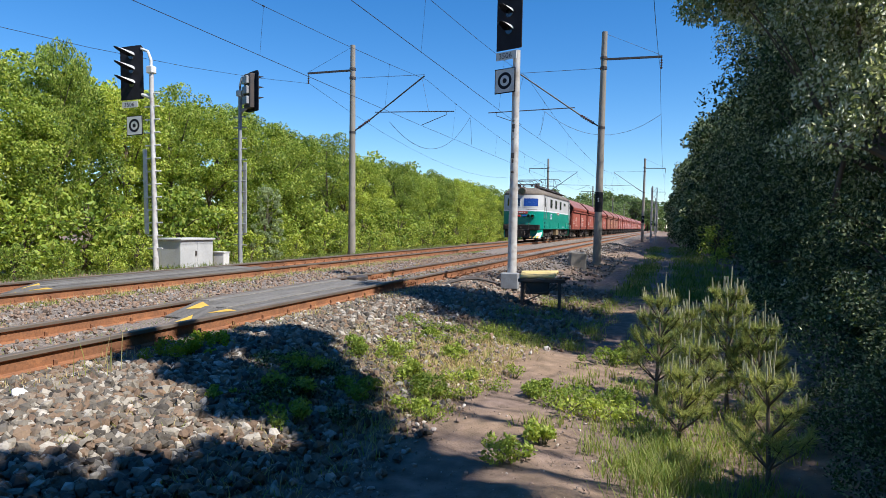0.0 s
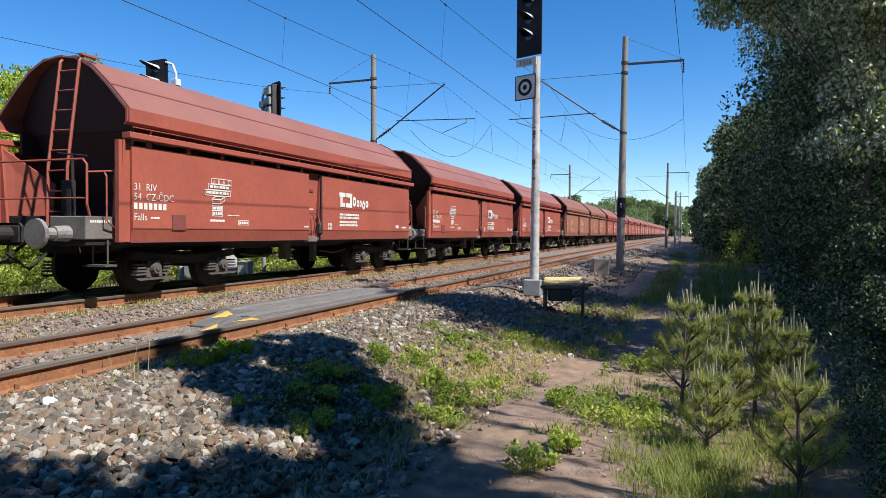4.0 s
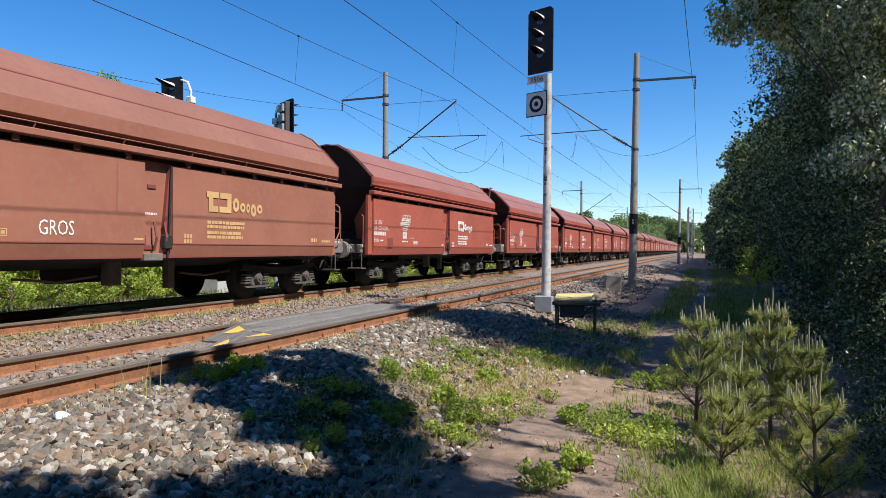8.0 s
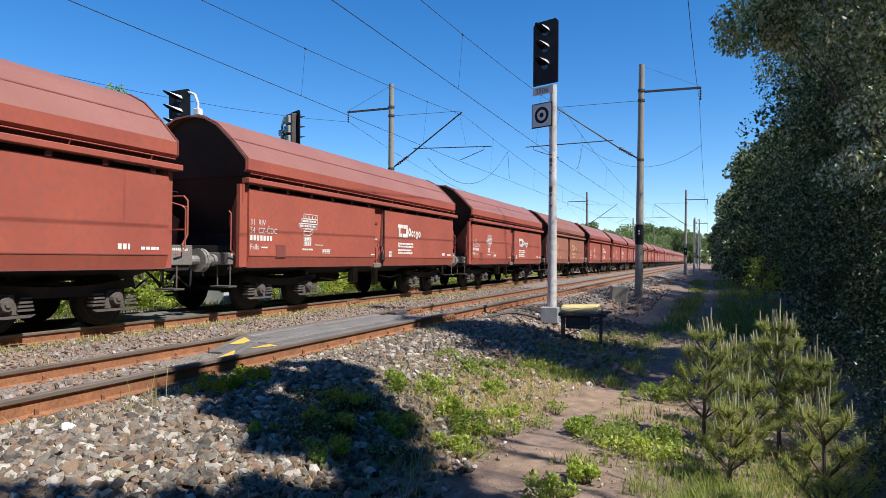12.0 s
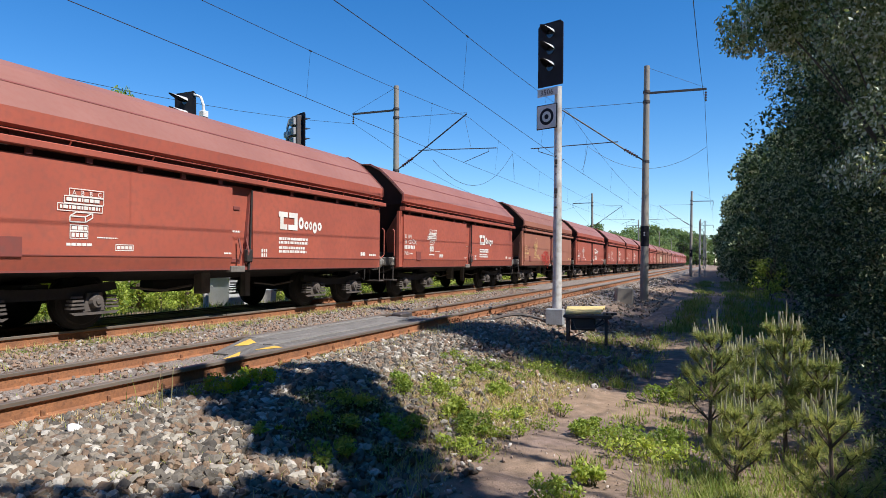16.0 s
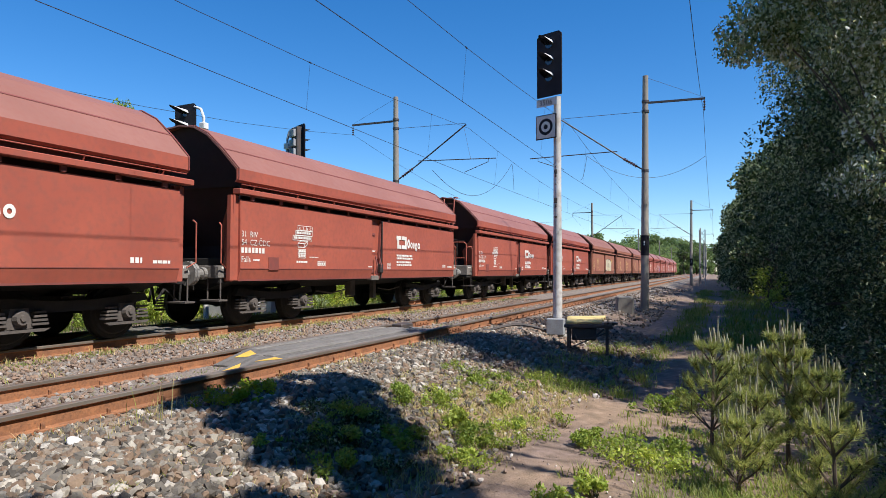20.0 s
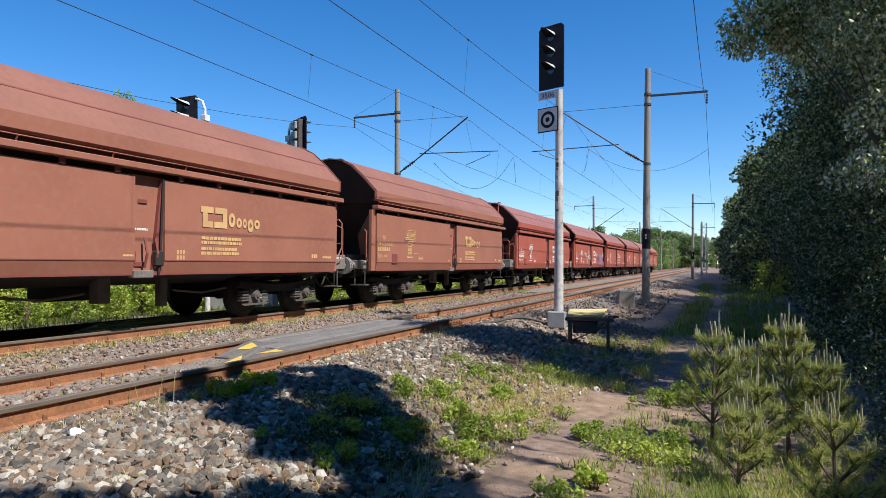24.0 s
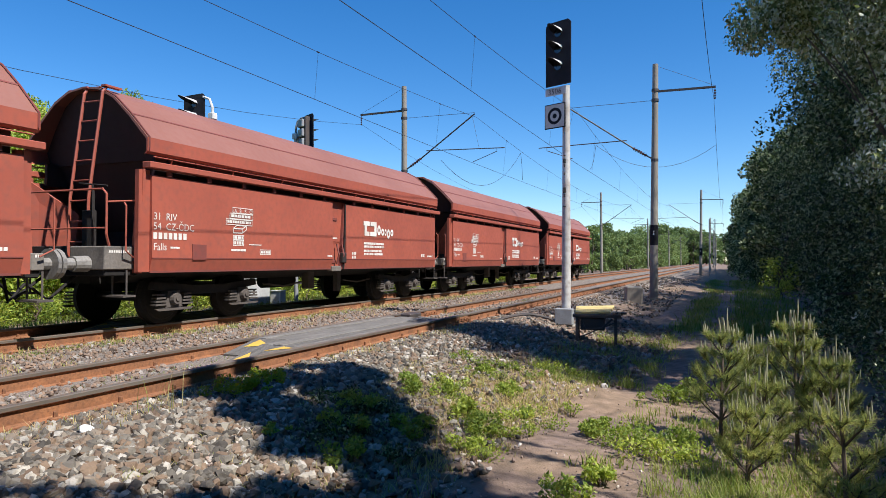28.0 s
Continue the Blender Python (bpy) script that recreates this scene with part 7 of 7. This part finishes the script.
    stuff("rail_moss", blades(rng, x, y, 8, 0.025 + 0.035 * rng.random(len(x)), np.full(len(x), 0.06), 1.0, 0.005), M["grass"], "short green growth along the rails", "grass")
    # verge beyond, seen small
    x, y = scatter(rng, 1200, -1.0, 2.2, 16.0, 60.0, 0.6)
    keep = rng.random(len(x)) < np.clip(1 - on_path(x, y) * 1.2, 0, 1)
    stuff("far_grass", blades(rng, x[keep], y[keep], 12, 0.08 + 0.14 * rng.random(keep.sum()), np.full(keep.sum(), 0.15), 0.6, 0.012), M["grass"], "long grass along the verge", "grass")
    x, y = scatter(rng, 900, -16.0, -12.4, 6.0, 45.0, 0.3)
    stuff("wood_edge_grass", blades(rng, x, y, 12, 0.08 + 0.14 * rng.random(len(x)), np.full(len(x), 0.15), 0.7, 0.008), M["grass"], "long grass at the edge of the wood", "grass")
    # a few dry stalks by the near rail
    x, y = np.array([-4.35, -4.3, -4.42, -4.2]), np.array([4.35, 4.1, 11.4, 11.6])
    stuff("dry_stalks", blades(rng, x, y, 6, np.array([0.5, 0.45, 0.4, 0.4]), np.full(4, 0.06), 0.35, 0.003), M["grass_dry"], "dry pale stalks beside the rail", "grass")


grasses()


def weed(x, y, r, h, n, leaf, material, label, seed):
    rng = np.random.default_rng(seed)
    z = float(land(x, y))
    blobs = [(rng.normal(0, r * 0.55), rng.normal(0, r * 0.55), h * (0.25 + 0.5 * rng.random()), r * (0.25 + 0.25 * rng.random())) for _ in range(9)]
    v, f = leaf_cloud(rng, blobs, n, leaf, -0.2)
    v[:, 2] = np.maximum(v[:, 2], 0.0)
    root = tagged(empty("weed", pose(x, y, z)), label, "weed", "weeds on the bank")
    o = new("leaves", raw_mesh("leaves", v, f, material))
    o.parent = root
    bm = bmesh.new()
    for b in blobs:
        tube(bm, (b[0] * 0.3, b[1] * 0.3, -0.02), b[:3], 0.006, 0.003, 4, False)
    tagged(part("stem", bm, M["stem"], root), kind="stuff")


def weeds():
    rng = np.random.default_rng(9)
    for k, (x, y, r, h) in enumerate(((-4.25, 4.95, 0.2, 0.22), (-4.3, 5.65, 0.17, 0.2), (-4.2, 5.3, 0.12, 0.16))):
        weed(x, y, r, h, 900, 0.014, M["weed_lime"], "fluffy lime-green spurge beside the rail", 100 + k)
    for k, (x, y, r, h) in enumerate(((-0.8, 6.0, 0.3, 0.22), (-0.5, 5.7, 0.25, 0.16), (-1.05, 6.3, 0.16, 0.2), (-0.45, 6.3, 0.2, 0.14), (-0.95, 4.5, 0.16, 0.16), (-0.8, 4.85, 0.14, 0.14), (-0.55, 8.2, 0.2, 0.2), (-0.2, 8.6, 0.22, 0.2), (-2.1, 5.8, 0.2, 0.2), (-2.4, 6.3, 0.16, 0.2), (-2.0, 5.3, 0.14, 0.14), (-2.9, 7.0, 0.18, 0.2), (-3.2, 6.7, 0.16, 0.22), (-2.6, 5.4, 0.16, 0.18), (-3.0, 5.0, 0.2, 0.22), (-3.3, 5.6, 0.18, 0.2), (-2.7, 4.5, 0.22, 0.2), (-3.3, 4.4, 0.1, 0.1), (-2.3, 7.6, 0.15, 0.15), (-1.9, 6.7, 0.12, 0.12), (-2.9, 8.3, 0.12, 0.12))):
        weed(x, y, r, h, 520 if h < 0.17 else 700, 0.018, M["weed"], "low broad-leaved green weed on the stony ground", 120 + k)
    for k in range(9):
        x, y = -3.45 + 1.7 * rng.random(), 5.3 + 4.2 * rng.random()
        weed(x, y, 0.1 + 0.08 * rng.random(), 0.1 + 0.08 * rng.random(), 300, 0.016, M["weed"], "low bushy green weed on the sunny bank", 160 + k)
    # weeds in the bank's shade: the shade is put in through the leaf_dark colour
    for k in range(15):
        f = rng.random()
        x, y = -3.75 + 1.2 * f + 0.2 * rng.normal(), 5.95 - 1.35 * f + 0.22 * rng.normal()
        weed(x, y, 0.12 + 0.08 * rng.random(), 0.1 + 0.08 * rng.random(), 320, 0.016, M["leaf_dark"], "leafy weed in the shade of the bank, coloured shade-dark", 300 + k)
    for k in range(24):
        x, y = -3.4 + 2.0 * rng.random(), 4.5 + 5 * rng.random()
        weed(x, y, 0.08 + 0.06 * rng.random(), 0.1 + 0.06 * rng.random(), 150, 0.014, M["weed"], "small green weed among the stones", 200 + k)


weeds()


# ---- young pines ----
def pine(x, y, height, seed, lean=0.0):
    """Trunk, whorls of rising branches, needle brushes, and pale upright shoots."""
    rng = np.random.default_rng(seed)
    root = tagged(empty("young_pine", pose(x, y, float(land(x, y)) - 0.02)), "young pine with upright pale spring shoots beside the path", "pine tree", "young pines")
    trunk = bmesh.new()
    top = Vector((lean, 0, height))
    tube(trunk, (0, 0, -0.05), top, 0.02, 0.006, 7, False)
    shoots, candles = [], []
    levels = max(3, int(height / 0.21))
    for k in range(levels):
        f = 0.2 + 0.76 * k / levels
        base = top * f
        L = (1 - f) * height * 0.27 + 0.075
        for j in range(5 if k < levels - 1 else 4):
            a = j * math.tau / 5 + k * 1.1 + rng.normal(0, 0.25)
            tip = base + Vector((math.cos(a) * L, math.sin(a) * L, L * (0.7 + 0.6 * f) + 0.03))
            mid = base.lerp(tip, 0.55) + Vector((0, 0, -0.03 * L))
            tube(trunk, base, mid, 0.009, 0.006, 5, False)
            tube(trunk, mid, tip, 0.006, 0.004, 5, False)
            shoots.append((mid, tip))
            if f > 0.4 and rng.random() < 0.75:
                candles.extend((tip + Vector((rng.normal(0, 0.014), rng.normal(0, 0.014), -0.01)), (0.05 + 0.1 * f) * q) for q in (1.0, 0.65)[:1 + (rng.random() < 0.6)])
            for s in (-1, 1):
                q = mid.lerp(tip, 0.35)
                side = q + Vector((-math.sin(a) * s * L * 0.38 + math.cos(a) * L * 0.25, math.cos(a) * s * L * 0.38 + math.sin(a) * L * 0.25, L * 0.45))
                tube(trunk, q, side, 0.005, 0.003, 4, False)
                shoots.append((q, side))
                if f > 0.4 and rng.random() < 0.5:
                    candles.extend((side + Vector((rng.normal(0, 0.01), rng.normal(0, 0.01), -0.01)), (0.04 + 0.07 * f) * q) for q in (1.0, 0.7))
    shoots.append((top * 0.75, top))
    for d in range(5):
        candles.append((top + Vector((0.03 * math.cos(d * 1.3), 0.03 * math.sin(d * 1.3), -0.02)), 0.13 + 0.09 * (d == 0)))
    part("trunk", trunk, M["bark"], root)
    V, F = [], []
    n0 = 0
    for a, b in shoots:
        d = b - a
        m = int(60 + 800 * d.length)
        t = rng.random(m)[:, None]
        p = np.array(a)[None] + np.array(d)[None] * t
        u = rng.normal(size=(m, 3)) + np.array(d.normalized())[None] * 1.1 + np.array([0, 0, 0.55])
        u /= np.linalg.norm(u, axis=1)[:, None]
        s = np.cross(u, rng.normal(size=(m, 3)))
        s /= np.linalg.norm(s, axis=1)[:, None]
        ln = 0.045 + 0.04 * rng.random(m)[:, None]
        V.append(np.stack([p - s * 0.002, p + s * 0.002, p + u * ln], 1).reshape(-1, 3))
        F.append(np.arange(m * 3).reshape(-1, 3) + n0)
        n0 += m * 3
    o = new("needles", raw_mesh("needles", np.concatenate(V), np.concatenate(F), M["needle"]))
    o.parent = root
    bm = bmesh.new()
    for p, h in candles:
        q = p + Vector((rng.normal(0, 0.008), rng.normal(0, 0.008), h))
        tube(bm, p, p.lerp(q, 0.6), 0.0045, 0.006, 6, False)
        tube(bm, p.lerp(q, 0.6), q, 0.006, 0.003, 6, True)
    tagged(part("spring_growth", bm, M["candle"], root, "pale yellow-green spring shoots"), kind="stuff")


for k, (px, py, ph) in enumerate(((-0.04, 6.6, 1.03), (0.56, 6.3, 1.12), (0.74, 6.0, 0.85), (0.67, 4.6, 0.8), (0.14, 5.3, 0.58), (0.3, 5.75, 0.72), (0.2, 7.3, 0.85))):
    pine(px, py, ph, 300 + k, 0.03 * (-1) ** k)


# ---- what moves ----
def travelled(t):
    ts, ss = [r[0] for r in RUN], [r[1] for r in RUN]
    return float(np.interp(t, ts, ss))


def motions():
    for k, w in enumerate(WAGONS):
        walk(w, [(t, pose(FAR_C, FIRST_WAGON + PITCH * k + (0.55 if k and k + 1 in LADDER else 0.0) - s, -0.01)) for t, s in RUN])
    walk(LOCO, [(t, pose(FAR_C, FIRST_WAGON - 9.84 - s, -0.01)) for t, s in RUN])
    # one turning key for the alike wheelsets, shared by all of them
    for (y, r), sets in WHEELS.items():
        end = 28.0 if r < 0.5 else 6.0
        rows = [(k / 30, pose(0, y, r, math.degrees(travelled(k / 30) / r))) for k in range(int(end * 30) + 1)]
        if end < 28:
            rows.append((28.0, rows[-1][1]))
        walk(sets[0], rows)
        for o in sets[1:]:
            o.rotation_mode = "QUATERNION"
            o.animation_data_create()
            o.animation_data.action = sets[0].animation_data.action
            o.animation_data.action_slot = sets[0].animation_data.action_slot


motions()
